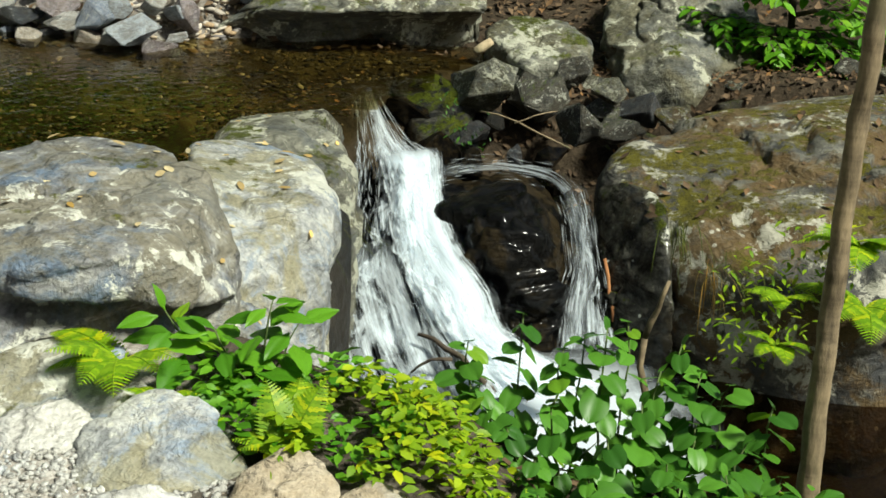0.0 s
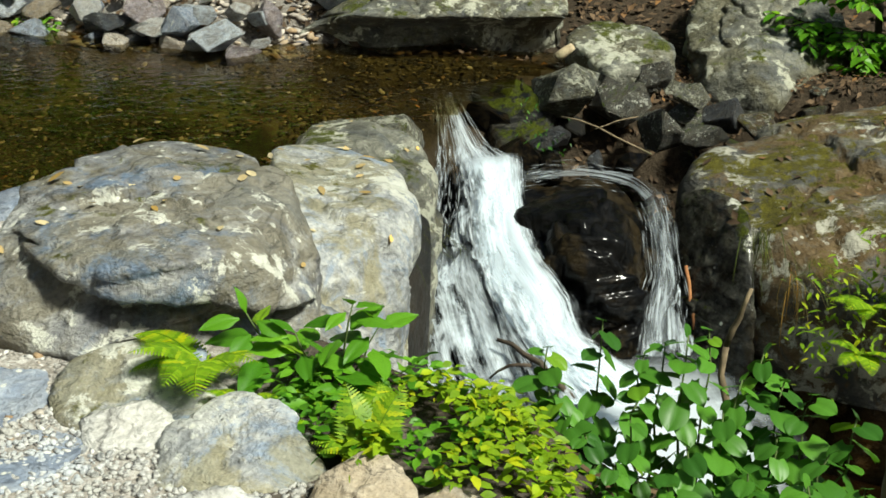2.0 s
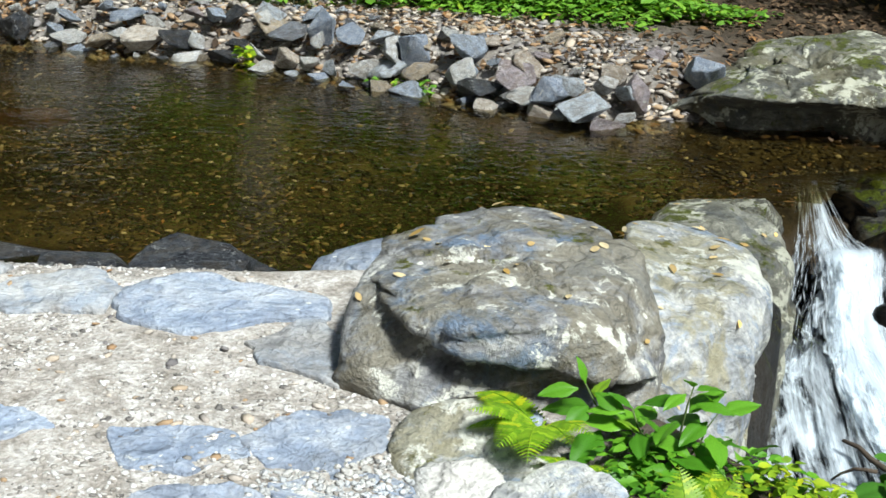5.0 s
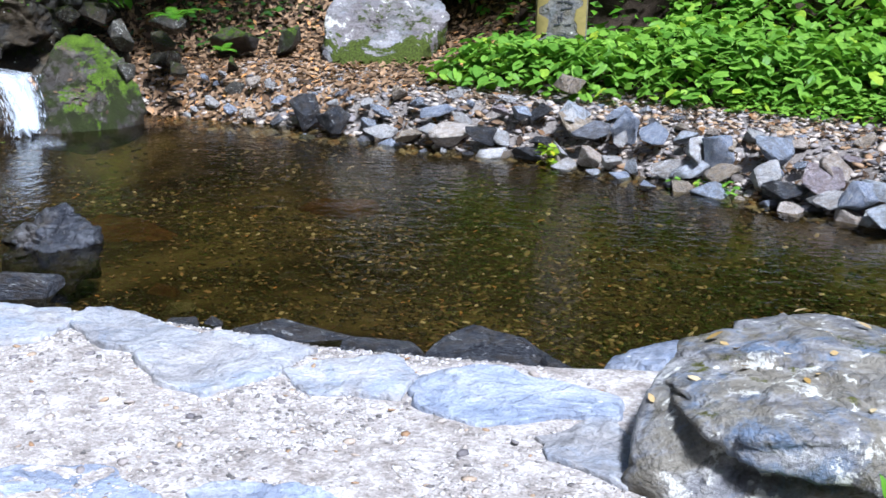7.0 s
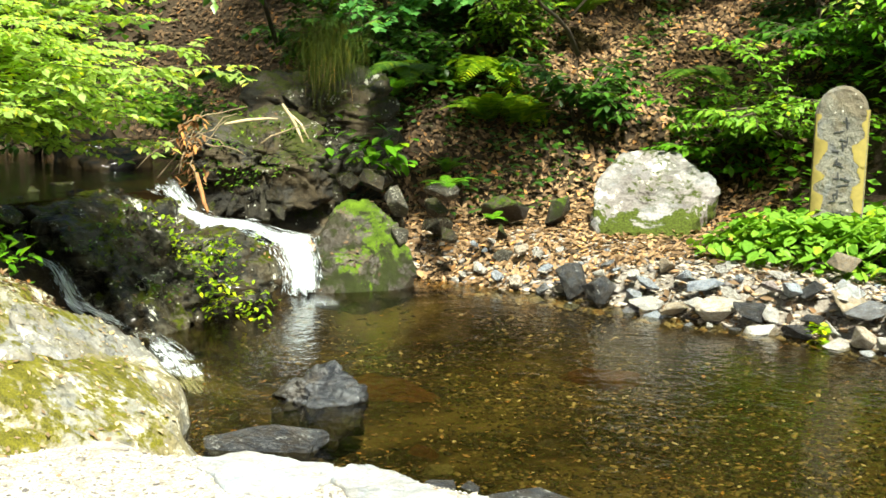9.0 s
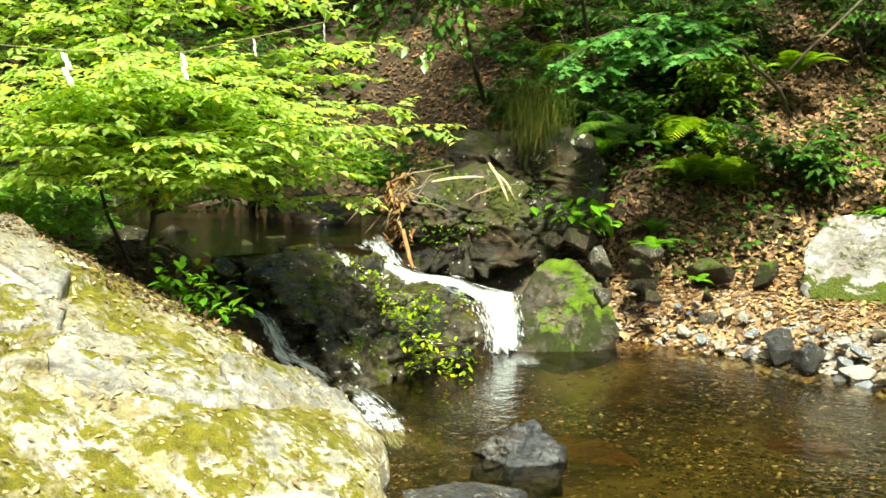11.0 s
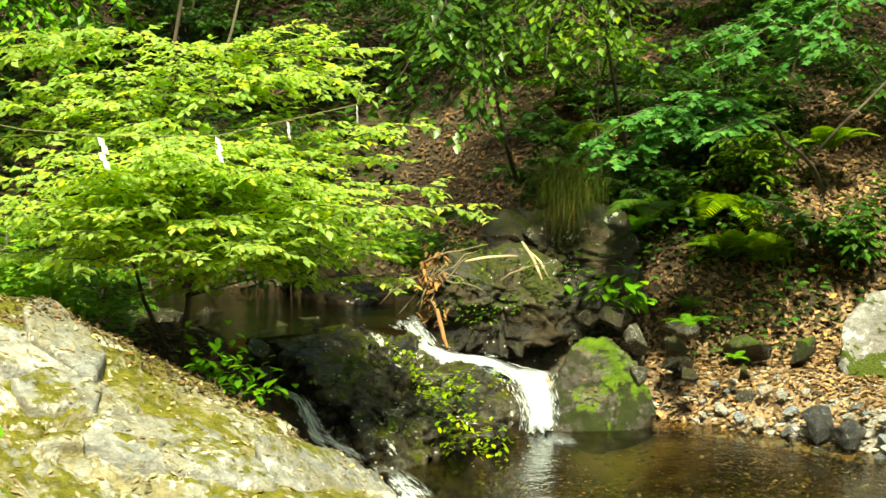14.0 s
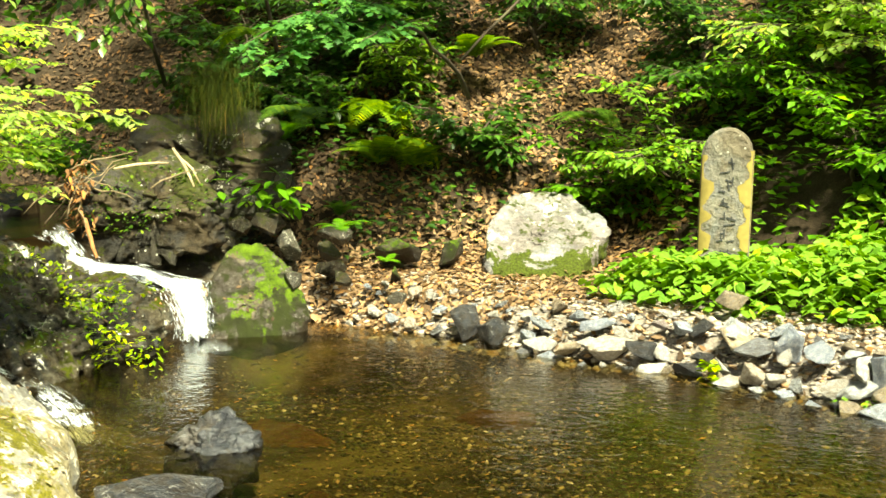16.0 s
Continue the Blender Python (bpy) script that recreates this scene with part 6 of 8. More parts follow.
def stone_lantern(at):
    root = tagged(new("stone_lantern"), "weathered pale granite garden lantern with scrolled roof corners", "lantern")
    root.location = at
    hexa = radians(6.2)
    worn("base", *lathe([(0.30, -0.3), (0.30, 0.10), (0.24, 0.16), (0.225, 0.30), (0.215, 0.38), (0.212, 0.49)]), LANTERN_STONE, root, seed=1, cuts=1)
    worn("column", *lathe([(0.205, 0.49), (0.218, 0.51), (0.222, 0.55), (0.212, 0.585), (0.190, 0.60), (0.180, 0.66), (0.174, 0.72), (0.172, 0.77), (0.176, 0.80)]), LANTERN_STONE, root, seed=2, cuts=1)
    worn("platform", *lathe([(0.178, 0.79), (0.205, 0.815), (0.222, 0.83), (0.247, 0.845), (0.247, 0.905), (0.235, 0.925), (0.19, 0.935)], 6, hexa), LANTERN_STONE, root, bevel=0.008, seed=3, cuts=2)
    for k in range(6):
        a = hexa + radians(60 * k + 30)
        ap = 0.247 * math.cos(radians(30))
        t, o = np.array([-math.sin(a), math.cos(a), 0]), np.array([math.cos(a), math.sin(a), 0])
        for i in range(9):
            c = o * ap + t * (i - 4) * 0.024 + np.array([0, 0, 0.882])
            quad = [c + t * sx * 0.0075 + np.array([0, 0, sz * 0.011]) + o * oy for oy in (-0.01, 0.004) for sx, sz in ((-1, -1), (1, -1), (1, 1), (-1, 1))]
            piece("carved_block", mesh_of("carved_block", np.array(quad), [(4, 5, 6, 7), (0, 1, 5, 4), (1, 2, 6, 5), (2, 3, 7, 6), (3, 0, 4, 7)], LANTERN_STONE, smooth=False), root)
    box = worn("light_box", *lathe([(0.186, 0.93), (0.184, 0.96), (0.174, 1.10), (0.174, 1.15)], 6, hexa), LANTERN_STONE, root, bevel=0.006, seed=4, cuts=2)
    # Closed dark discs; the shade inside each round opening is their colour.
    for k in (0, 1, 2, 3, 4, 5):
        a = hexa + radians(60 * k + 30)
        ap = 0.1805 * math.cos(radians(30))
        o, t = np.array([math.cos(a), math.sin(a), 0]), np.array([-math.sin(a), math.cos(a), 0])
        ang = np.linspace(0, 2 * np.pi, 20, endpoint=False)
        ring = [o * (ap + 0.004) + t * 0.026 * math.cos(b) + np.array([0, 0, 1.045 + 0.028 * math.sin(b)]) for b in ang]
        deep = [p - o * 0.05 for p in ring]
        fs = [tuple(range(20))] + [(i, (i + 1) % 20, 20 + (i + 1) % 20, 20 + i) for i in range(20)]
        piece("window_hole", mesh_of("window_hole", np.array(ring + deep), fs, HOLLOW, smooth=False), box, None, "round dark disc coloured as the shade of an opening")
    worn("roof", *lathe([(0.19, 1.125), (0.215, 1.135), (0.245, 1.160), (0.248, 1.195), (0.222, 1.245), (0.180, 1.285), (0.140, 1.310), (0.095, 1.320), (0.07, 1.325)], 6, hexa), LANTERN_STONE, root, bevel=0.02, seed=5, cuts=2)
    for k in range(6):
        a = hexa + radians(60 * k)
        o, t = np.array([math.cos(a), math.sin(a), 0]), np.array([-math.sin(a), math.cos(a), 0])
        turns = np.linspace(-0.6, 4.6, 22)
        rad = np.linspace(0.058, 0.010, 22)
        path = np.array([o * (0.205 - r * math.cos(b)) + np.array([0, 0, 1.215 + r * math.sin(b)]) for b, r in zip(-turns + 2.6, rad)])
        v, f = tube(path, np.linspace(0.044, 0.022, 22), 12)
        v = v + ((v - path.mean(0)) @ t)[:, None] * t * 0.8
        worn("scroll", v, f, LANTERN_STONE, root, bevel=0, seed=6 + k, amount=0.002)
    worn("collar", *lathe([(0.075, 1.318), (0.088, 1.325), (0.085, 1.345), (0.060, 1.362), (0.066, 1.385), (0.098, 1.405), (0.100, 1.43), (0.080, 1.452), (0.05, 1.458)], 32), LANTERN_STONE, root, seed=14)
    worn("finial", *lathe([(0.04, 1.452), (0.060, 1.468), (0.070, 1.500), (0.066, 1.535), (0.048, 1.562), (0.020, 1.578), (0.004, 1.584)], 32), LANTERN_STONE, root, bevel=0, seed=15)
    return root


stone_lantern((-3.885, 1.035, 0.0))


# ---- inscribed marker stone ----
def marker_stone(at, turn):
    root = tagged(new("marker_stone"), "upright inscribed stone marker with yellow lichen among green leaves", "stone marker")
    root.matrix_basis = pose(*at, 0, 1.5, turn)
    w, d, h = 0.178, 0.10, 0.86
    arch = [(-w, -0.3), (w, -0.3), (w * 0.985, h)] + [(w * 0.97 * math.cos(a), h + 0.19 * math.sin(a)) for a in np.linspace(0.15, math.pi - 0.15, 11)] + [(-w * 0.985, h)]
    n = len(arch)
    v = np.array([(x, -d, z) for x, z in arch] + [(x, d, z) for x, z in arch])
    f = [tuple(range(n)), tuple(range(2 * n - 1, n - 1, -1))] + [(i, i + n, (i + 1) % n + n, (i + 1) % n) for i in range(n)]
    worn("slab", v, f, MARKER_STONE, root, bevel=0.018, amount=0.006, seed=3, cuts=3)
    # sunk panel; a worn column of unreadable strokes, dark bars for the carving's shadow
    rnd = random.Random(4)
    for k in range(6):
        zc = 0.78 - 0.125 * k
        for i in range(5):
            wid, tall = rnd.uniform(0.03, 0.085), rnd.uniform(0.006, 0.011)
            if i % 2:
                wid, tall = tall, wid
            bm = bmesh.new()
            bmesh.ops.create_cube(bm, size=1.0, matrix=pose(rnd.uniform(-0.03, 0.05), -d - 0.004, zc + rnd.uniform(-0.045, 0.045), 0, rnd.uniform(-18, 18), 0) @ Matrix.Diagonal((wid, 0.006, tall, 1)))
            part("carved_stroke", bm, CARVED, root, "plain worn stroke in shadow colour")
    for side, top, low in ((-1, 0.86, 0.12), (1, 0.90, 0.50), (1, 0.52, 0.20)):
        zs = np.linspace(low, top, 60)
        wid = 0.008 + 0.085 * ease(0.25, 0.75, fbm(np.c_[zs * 14, 0 * zs, 0 * zs], 4, int(top * 100))) * np.sin(np.linspace(0.05, 3.09, 60)) ** 0.4
        v = np.array([(side * (w - 0.012), -d - 0.003, z) for z in zs] + [(side * (w - 0.012 - q), -d - 0.003, z) for z, q in zip(zs, wid)] + [(side * (w + 0.002), -d + 0.05, z) for z in zs])
        f = [(i, i + 1, 61 + i, 60 + i) for i in range(59)] + [(i, 120 + i, 121 + i, i + 1) for i in range(59)]
        piece("lichen_patch", mesh_of("lichen_patch", v, f, YELLOW_LICHEN), root, None, "yellow lichen crust")
    return root


marker_stone((-4.44, 8.87, 0.18), 25.5)

# ---- rope with folded paper streamers ----
ROPE_ENDS = [(-6.89, 2.12, 1.93), (-6.21, 1.93, 1.86), (-5.99, 2.34, 1.76), (-5.79, 2.62, 1.73), (-5.56, 3.07, 1.73), (-5.4, 3.34, 1.8), (-5.23, 3.6, 1.87), (-5.54, 3.86, 2.1), (-6.13, 3.44, 2.18)]
tagged(piece("rope", tubes("rope", [(np.array(ROPE_ENDS), [0.0022] * len(ROPE_ENDS))], ROPE)), "thin straw rope strung across the stream", "rope")
for k, (x, y, z) in enumerate(((-5.79, 2.62, 1.73), (-5.56, 3.07, 1.73), (-5.4, 3.34, 1.8), (-5.23, 3.6, 1.87))):
    vv, ff, ax, s = [], [], 0.0, (0.6, 0.48, 0.32, 0.32)[k]
    for i in range(4):
        a = len(vv)
        z0, z1 = -0.055 * i * s, -0.055 * (i + 1) * s - 0.012
        vv += [(ax - 0.022 * s, 0.004 * (i % 2), z0), (ax + 0.022 * s, 0.004 * (i % 2), z0 - 0.01), (ax + 0.034 * s, 0.004 * (i % 2) + 0.002, z1), (ax - 0.010 * s, 0.004 * (i % 2) + 0.002, z1 + 0.01)]
        vv += [(p[0], p[1] + 0.0015, p[2]) for p in vv[a:a + 4]]
        ff += [(a, a + 1, a + 2, a + 3), (a + 7, a + 6, a + 5, a + 4)] + [(a + j, a + 4 + j, a + 4 + (j + 1) % 4, a + (j + 1) % 4) for j in range(4)]
        ax += (0.022, -0.016, 0.026, 0.0)[i] * s
    tagged(piece("paper_streamer", mesh_of("paper_streamer", np.array(vv), ff, PAPER, smooth=False), None, pose(x, y, z - 0.004, 0, 0, 62 + 20 * k)), "white folded paper streamer hanging from the rope", "streamer", "streamers on the rope")

# ---- dead wood ----
def branch(name, stems, mat, label, category="branch", group=""):
    """A bare branch; each fork is a part of its own."""
    if len(stems) == 1:
        return tagged(piece(name, tubes(name, stems, mat, 8)), label, category, group)
    root = tagged(new(name), label, category, group)
    at = np.array(stems[0][0][0], float)
    root.location = at
    for path, radii in stems:
        piece("fork", tubes("fork", [(np.array(path) - at, radii)], mat, 8), root)
    return root


branch("branch", [(bend((-7.86, 6.34, 0.93), (-7.70, 6.70, 0.96), 0.01, 6, 0.006, 1), [0.009, 0.011, 0.012, 0.011, 0.009, 0.006])], DEADWOOD, "pale barkless branch lying on the rock")
branch("branch", [(bend((-7.74, 6.78, 1.06), (-7.48, 6.74, 0.80), 0.02, 6, 0.006, 2), [0.010, 0.013, 0.014, 0.013, 0.010, 0.006]), (bend((-7.72, 6.80, 1.03), (-7.46, 6.78, 0.82), 0.02, 6, 0.006, 22), [0.006, 0.010, 0.010, 0.009, 0.006, 0.004])], DEADWOOD, "split pale plank of driftwood on the rock")
branch("branch", [(bend((-7.83, 6.06, 0.60), (-7.60, 5.97, 0.36), 0.0, 5, 0.004, 3), [0.014, 0.016, 0.016, 0.014, 0.010])], REDWOOD, "wet orange stick hanging into the cascade")
DRIFT = []
for k, (p, q) in enumerate([((-8.0, 6.05, 0.62), (-7.75, 6.3, 0.98)), ((-8.05, 6.1, 0.70), (-7.85, 6.45, 1.0)), ((-7.95, 6.0, 0.60), (-8.05, 6.3, 1.02)), ((-8.1, 6.2, 0.85), (-7.7, 6.2, 0.80)), ((-8.0, 6.1, 0.75), (-7.75, 6.0, 0.55)), ((-8.15, 6.15, 0.9), (-7.8, 6.5, 1.05)),
                             ((-8.2, 6.0, 0.55), (-7.9, 6.2, 0.92)), ((-8.0, 6.2, 0.9), (-8.3, 5.9, 0.62)), ((-7.95, 6.1, 0.8), (-7.65, 6.35, 0.72)), ((-8.1, 6.05, 0.58), (-7.85, 6.12, 0.86)), ((-7.6, 6.45, 0.80), (-7.45, 6.8, 0.92))]):
    DRIFT.append((bend(p, q, 0.03, 6, 0.014, 40 + k), np.linspace(0.007, 0.003, 6)))
branch("twig", DRIFT, BARK, "tangle of drift twigs caught above the cascade", "driftwood")
branch("twig", [(bend((0.54, 3.13, -0.35), (0.51, 3.16, 0.05), 0.0, 6, 0.006, 11), [0.012, 0.011, 0.010, 0.010, 0.009, 0.008]), (bend((0.51, 3.16, 0.05), (0.555, 3.15, 0.21), 0.0, 5, 0.004, 12), [0.008, 0.009, 0.007, 0.006, 0.005])],
       BARK, "bare dead stem standing in the leafy plants")
branch("twig", [(bend((0.70, 5.13, -0.85), (0.655, 5.26, -0.60), 0.0, 5, 0.003, 13), [0.008] * 5)], REDWOOD, "reddish twig leaning on the huge boulder")
branch("branch", [(bend((0.25, 4.46, -0.84), (-0.08, 4.70, -0.70), 0.03, 7, 0.008, 14), [0.012, 0.014, 0.013, 0.012, 0.011, 0.009, 0.007]), (bend((0.05, 4.60, -0.75), (-0.10, 4.62, -0.82), 0.02, 5, 0.006, 15), [0.008, 0.007, 0.006, 0.005, 0.004])], BARK_DARK, "dark wet branch caught in the fall")
branch("twig", [(bend((0.15, 6.20, -0.28), (0.55, 5.98, -0.37), 0.02, 6, 0.006, 16), [0.0045] * 6), (bend((0.30, 6.1, -0.3), (0.50, 6.22, -0.27), 0.01, 5, 0.005, 17), [0.003] * 5)], BARK, "brown twig lying on the tumbled stones")
branch("twig", [(bend((0.12, 6.74, -0.14), (0.20, 6.78, -0.09), 0.0, 4, 0.0, 18), [0.022, 0.024, 0.024, 0.020])], DEADWOOD, "pale broken stick end on the slab")
branch("branch", [(bend((-6.45, 8.5, 1.70), (-6.0, 9.4, 2.55), 0.05, 6, 0.01, 19), [0.011] * 6)], BARK_DARK, "fallen stick leaning on the leafy slope")

# ---- leaves and plants ----
HEART = broad_leaf(0.92)
LANCE = broad_leaf(0.50, 0.12, 0.30, 9, 0.0, 0.42, 0.95)
OVAL = leaf_shape(0.55, 0.15, 0.10, 0.42, 3)
BED_LEAF = broad_leaf(0.62, 0.10, 0.18, 4, 0.05, 0.42, 0.85)
SLIM = leaf_shape(0.34, 0.16, 0.08, 0.40, 3)
FAR_OVAL, FAR_SLIM = leaf_shape(0.60, 0.18, 0.10, 0.42, 2), leaf_shape(0.46, 0.20, 0.08, 0.42, 2)
PINNA = leaf_shape(0.24, 0.10, 0.04, 0.22, 7, teeth=0.34)
HEART_ME, LANCE_ME = mesh_of("leaf", HEART[0], HEART[1], LEAF_HEART), mesh_of("leaf", LANCE[0], LANCE[1], LEAF_HERB)


def leaf_matrix(at, way, size, roll=0.0, up=(0, 0, 1)):
    fr = frames_along(np.array([way], float), up, np.array([roll]))[0]
    return Matrix.Translation(at) @ Matrix(fr.tolist()).to_4x4() @ Matrix.Diagonal((size, size, size, 1))


def stalked_plant(name, base, stems, leaf_me, sizes, label, category="plant", group="", pairs=4, droop=0.25, seed=0, start=0.3, whorl=2):
    """Upright stems with leaves in pairs; every leaf is a piece of its own."""
    root = tagged(new(name), label, category, group)
    root.location = base
    rnd = random.Random(seed)
    b = np.array(base, float)
    for k, (foot, tip) in enumerate(stems):
        path = bend(np.array(foot) - b, np.array(tip) - b, 0.0, 6, 0.006, seed * 31 + k)
        piece("stem", tubes("stem", [(path, np.linspace(0.004, 0.002, 6))], STEM, 5), root)
        turn = rnd.uniform(0, 6.28)
        for i in range(pairs):
            s = start + (1 - start) * (i + 0.6) / pairs
            j = min(int(s * 5), 4)
            p = path[j] + (path[j + 1] - path[j]) * (s * 5 - j)
            turn += 1.57 + rnd.uniform(-0.4, 0.4)
            for q in range(whorl):
                a = turn + q * 6.283 / whorl + rnd.uniform(-0.3, 0.3)
                size = rnd.uniform(*sizes) * (1.0 - 0.35 * max(0, s - 0.75) / 0.25)
                way = (math.cos(a), math.sin(a) - 0.35, rnd.uniform(-droop, 0.15) - (0.1 if s < 0.6 else -0.15))
                stalk = size * 0.22
                piece("leaf", leaf_me, root, leaf_matrix(p + np.array(way) * stalk, way, size, rnd.uniform(-0.5, 0.5)))
        piece("leaf", leaf_me, root, leaf_matrix(path[-1], (rnd.uniform(-1, 1), rnd.uniform(-1, 0.2), 0.7), sizes[0] * 0.7))
    return root


def frond_mesh(length, width, mat, arch=0.5, pairs=16, name="frond", slim=0.26):
    """A fern frond from the origin along y, arching over, with toothed leaflets on both sides."""
    t = np.linspace(0.08, 1, pairs)
    ang = 0.9 * (1 - t) + arch * -t
    yy, zz = np.cumsum(np.cos(ang)) / pairs * length, np.cumsum(np.sin(ang)) / pairs * length
    mid = np.stack([0 * yy, yy, zz], 1)
    w = width * np.sin(np.pi * (0.12 + 0.88 * t) ** 0.75) ** 0.8 + 0.02 * width
    at = np.vstack([mid, mid])
    way = np.vstack([np.stack([s * np.ones(pairs), 0.45 * np.cos(ang), 0.45 * np.sin(ang) - 0.12], 1) for s in (-1, 1)])
    turns = frames_along(way)
    leaves = scatter(name, [PINNA], at, turns, np.stack([np.r_[w, w] * 1.0, np.r_[w, w], np.r_[w, w]], 1), mat)
    sv, sf = tube(np.vstack([[0, 0, 0], mid]), np.linspace(0.004, 0.001, pairs + 1) * (length / 0.3), 4)
    lv = np.zeros(len(leaves.vertices) * 3)
    leaves.vertices.foreach_get("co", lv)
    lf = [tuple(p.vertices) for p in leaves.polygons]
    n = len(leaves.vertices)
    bpy.data.meshes.remove(leaves)
    return mesh_of(name, np.vstack([lv.reshape(-1, 3), sv]), lf + [tuple(n + i for i in q) for q in sf], mat)


FROND_LIME, FROND_DEEP, FROND_SMALL = frond_mesh(0.24, 0.070, LEAF_FERN, 0.45, 24), frond_mesh(0.55, 0.15, LEAF_MID, 0.55, 24), frond_mesh(0.30, 0.085, LEAF_HERB, 0.5, 20)
FROND_SLOPE = frond_mesh(0.60, 0.16, LEAF_YOUNG, 0.8, 26)
FROND_BROAD = frond_mesh(0.60, 0.20, LEAF_FERN, 0.9, 20)


def fern(at, me, count, scale, label, seed, facing=None, spread=6.283, lift=0.0, group="ferns"):
    root = tagged(new("fern"), label, "fern", group)
    root.location = at
    rnd = random.Random(seed)
    for k in range(count):
        a = (facing if facing is not None else 0) + (k / max(1, count) - 0.5) * spread + rnd.uniform(-0.2, 0.2)
        s = scale * rnd.uniform(0.75, 1.1)
        piece("frond", me, root, Matrix.Rotation(a, 4, "Z") @ pose(0, 0, 0, lift + rnd.uniform(-12, 14), rnd.uniform(-12, 12), 0) @ Matrix.Diagonal((s, s, s, 1)))
    return root


# plants in front of the fall
BACK_STEMS = [((0.2, 3.02), (0.2, 3.08, 0.14)), ((0.33, 3), (0.35, 3.06, 0.1)), ((0.08, 2.98), (0.07, 3.06, 0.07)), ((0.44, 2.98), (0.45, 3.06, 0.14)), ((0.52, 2.95), (0.58, 3.03, 0.1)), ((0.25, 2.92), (0.3, 3.02, 0.09)),
              ((0.13, 2.9), (0.1, 2.98, 0)), ((0.38, 2.9), (0.4, 3.04, 0.13)), ((0.48, 2.9), (0.52, 2.94, 0.07)), ((0.58, 2.88), (0.62, 2.96, 0.06)), ((0.64, 2.85), (0.68, 2.92, 0.05)), ((0.46, 2.82), (0.47, 2.86, 0.03)),
              ((0.3, 2.8), (0.26, 2.84, 0.02)), ((0.2, 2.8), (0.16, 2.84, -0.04)), ((0.7, 2.78), (0.76, 2.82, 0.05))]
FRONT_STEMS = [((0.56, 2.74), (0.58, 2.78, 0.02)), ((0.4, 2.7), (0.38, 2.74, 0)), ((0.26, 2.68), (0.22, 2.7, -0.03)), ((0.66, 2.68), (0.68, 2.7, 0.02)), ((0.5, 2.62), (0.5, 2.64, 0)), ((0.34, 2.6), (0.33, 2.62, -0.03)),
               ((0.6, 2.58), (0.62, 2.6, 0)), ((0.72, 2.58), (0.74, 2.6, 0)), ((0.24, 2.56), (0.22, 2.58, -0.05)), ((0.42, 2.54), (0.42, 2.56, -0.04)), ((0.52, 2.5), (0.52, 2.52, -0.04)), ((0.66, 2.5), (0.66, 2.52, -0.03)),
               ((0.79, 2.5), (0.8, 2.52, 0)), ((0.34, 2.48), (0.33, 2.5, -0.06)), ((0.92, 2.46), (0.95, 2.5, 0.02))]
for k, ((fx, fy), tip) in enumerate(BACK_STEMS + FRONT_STEMS):
    z = float(land(fx, fy))
    stalked_plant("leafy_plant", (fx, fy, z), [((fx, fy, z - 0.02), tip)], HEART_ME, (0.042, 0.086), "knee-high herb with dark green heart-shaped leaves", "plant", "heart-leaved plants before the fall", pairs=8 if tip[2] > 0.08 else 6, seed=40 + k, start=0.12, droop=1.0)
stalked_plant("leafy_plant", (-0.43, 2.94, 0.0), [((-0.43, 2.94, -0.05), (-0.39, 2.97, 0.20)), ((-0.43, 2.95, -0.05), (-0.33, 2.98, 0.14)), ((-0.44, 2.94, -0.05), (-0.52, 2.93, 0.14)), ((-0.42, 2.93, -0.05), (-0.46, 2.88, 0.06)), ((-0.43, 2.93, -0.05), (-0.36, 2.86, 0.04)),
                                                  ((-0.50, 2.97, -0.03), (-0.64, 2.96, 0.17))],
              LANCE_ME, (0.095, 0.15), "bright green broad-leaved herb against the pale block", pairs=4, seed=7, start=0.45, droop=0.35)
fern((-0.73, 2.90, 0.05), FROND_LIME, 7, 1.05, "lime-green fern growing at the foot of the boulder", 3, 3.0, 3.6)
fern((-0.62, 2.76, 0.03), FROND_LIME, 5, 0.45, "small lime-green fern between stones", 4, 3.1, 4.5)
fern((-0.31, 2.58, 0.0), FROND_LIME, 3, 0.85, "upright yellow-green young fern frond", 5, 0.0, 1.0, 38)
fern((-0.28, 2.60, 0.0), FROND_LIME, 3, 0.7, "yellow-green young fern beside the stones", 6, 2.6, 2.0, 10)
fern((1.55, 4.72, -0.55), FROND_LIME, 6, 1.3, "bright fern at the foot of the huge boulder", 8, 3.1, 4.0)
fern((1.50, 4.72, -0.30), FROND_LIME, 5, 1.2, "bright fern rooted in the huge boulder", 9, 3.1, 3.0)
fern((1.25, 4.68, -0.50), FROND_LIME, 5, 0.75, "small bright fern on the mossy rock face", 10, 3.1, 3.0)
fern((1.23, 4.62, -0.66), FROND_LIME, 4, 0.7, "small bright fern on the mossy rock face", 11, 3.1, 3.0)


def tuft(name, at, count, length, spread, mat, label, seed, lean=(0, -0.4, -0.5), category="grass", width=0.028, stray=0.35):
    """A tuft of long hanging blades."""
    rn = np.random.default_rng(seed)
    a = np.array(at) + rn.normal(0, 1, (count, 3)) * np.array(spread)
    way = np.array(lean) + rn.normal(0, stray, (count, 3))
    size = length * rn.uniform(0.5, 1.1, count)
    blade = leaf_shape(width, 0.55, 0.1, 0.3, 5)
    return tagged(piece(name, scatter(name, [blade], a, frames_along(way), np.stack([size * 0.7, size, size], 1), mat, seed)), label, category, kind="stuff")


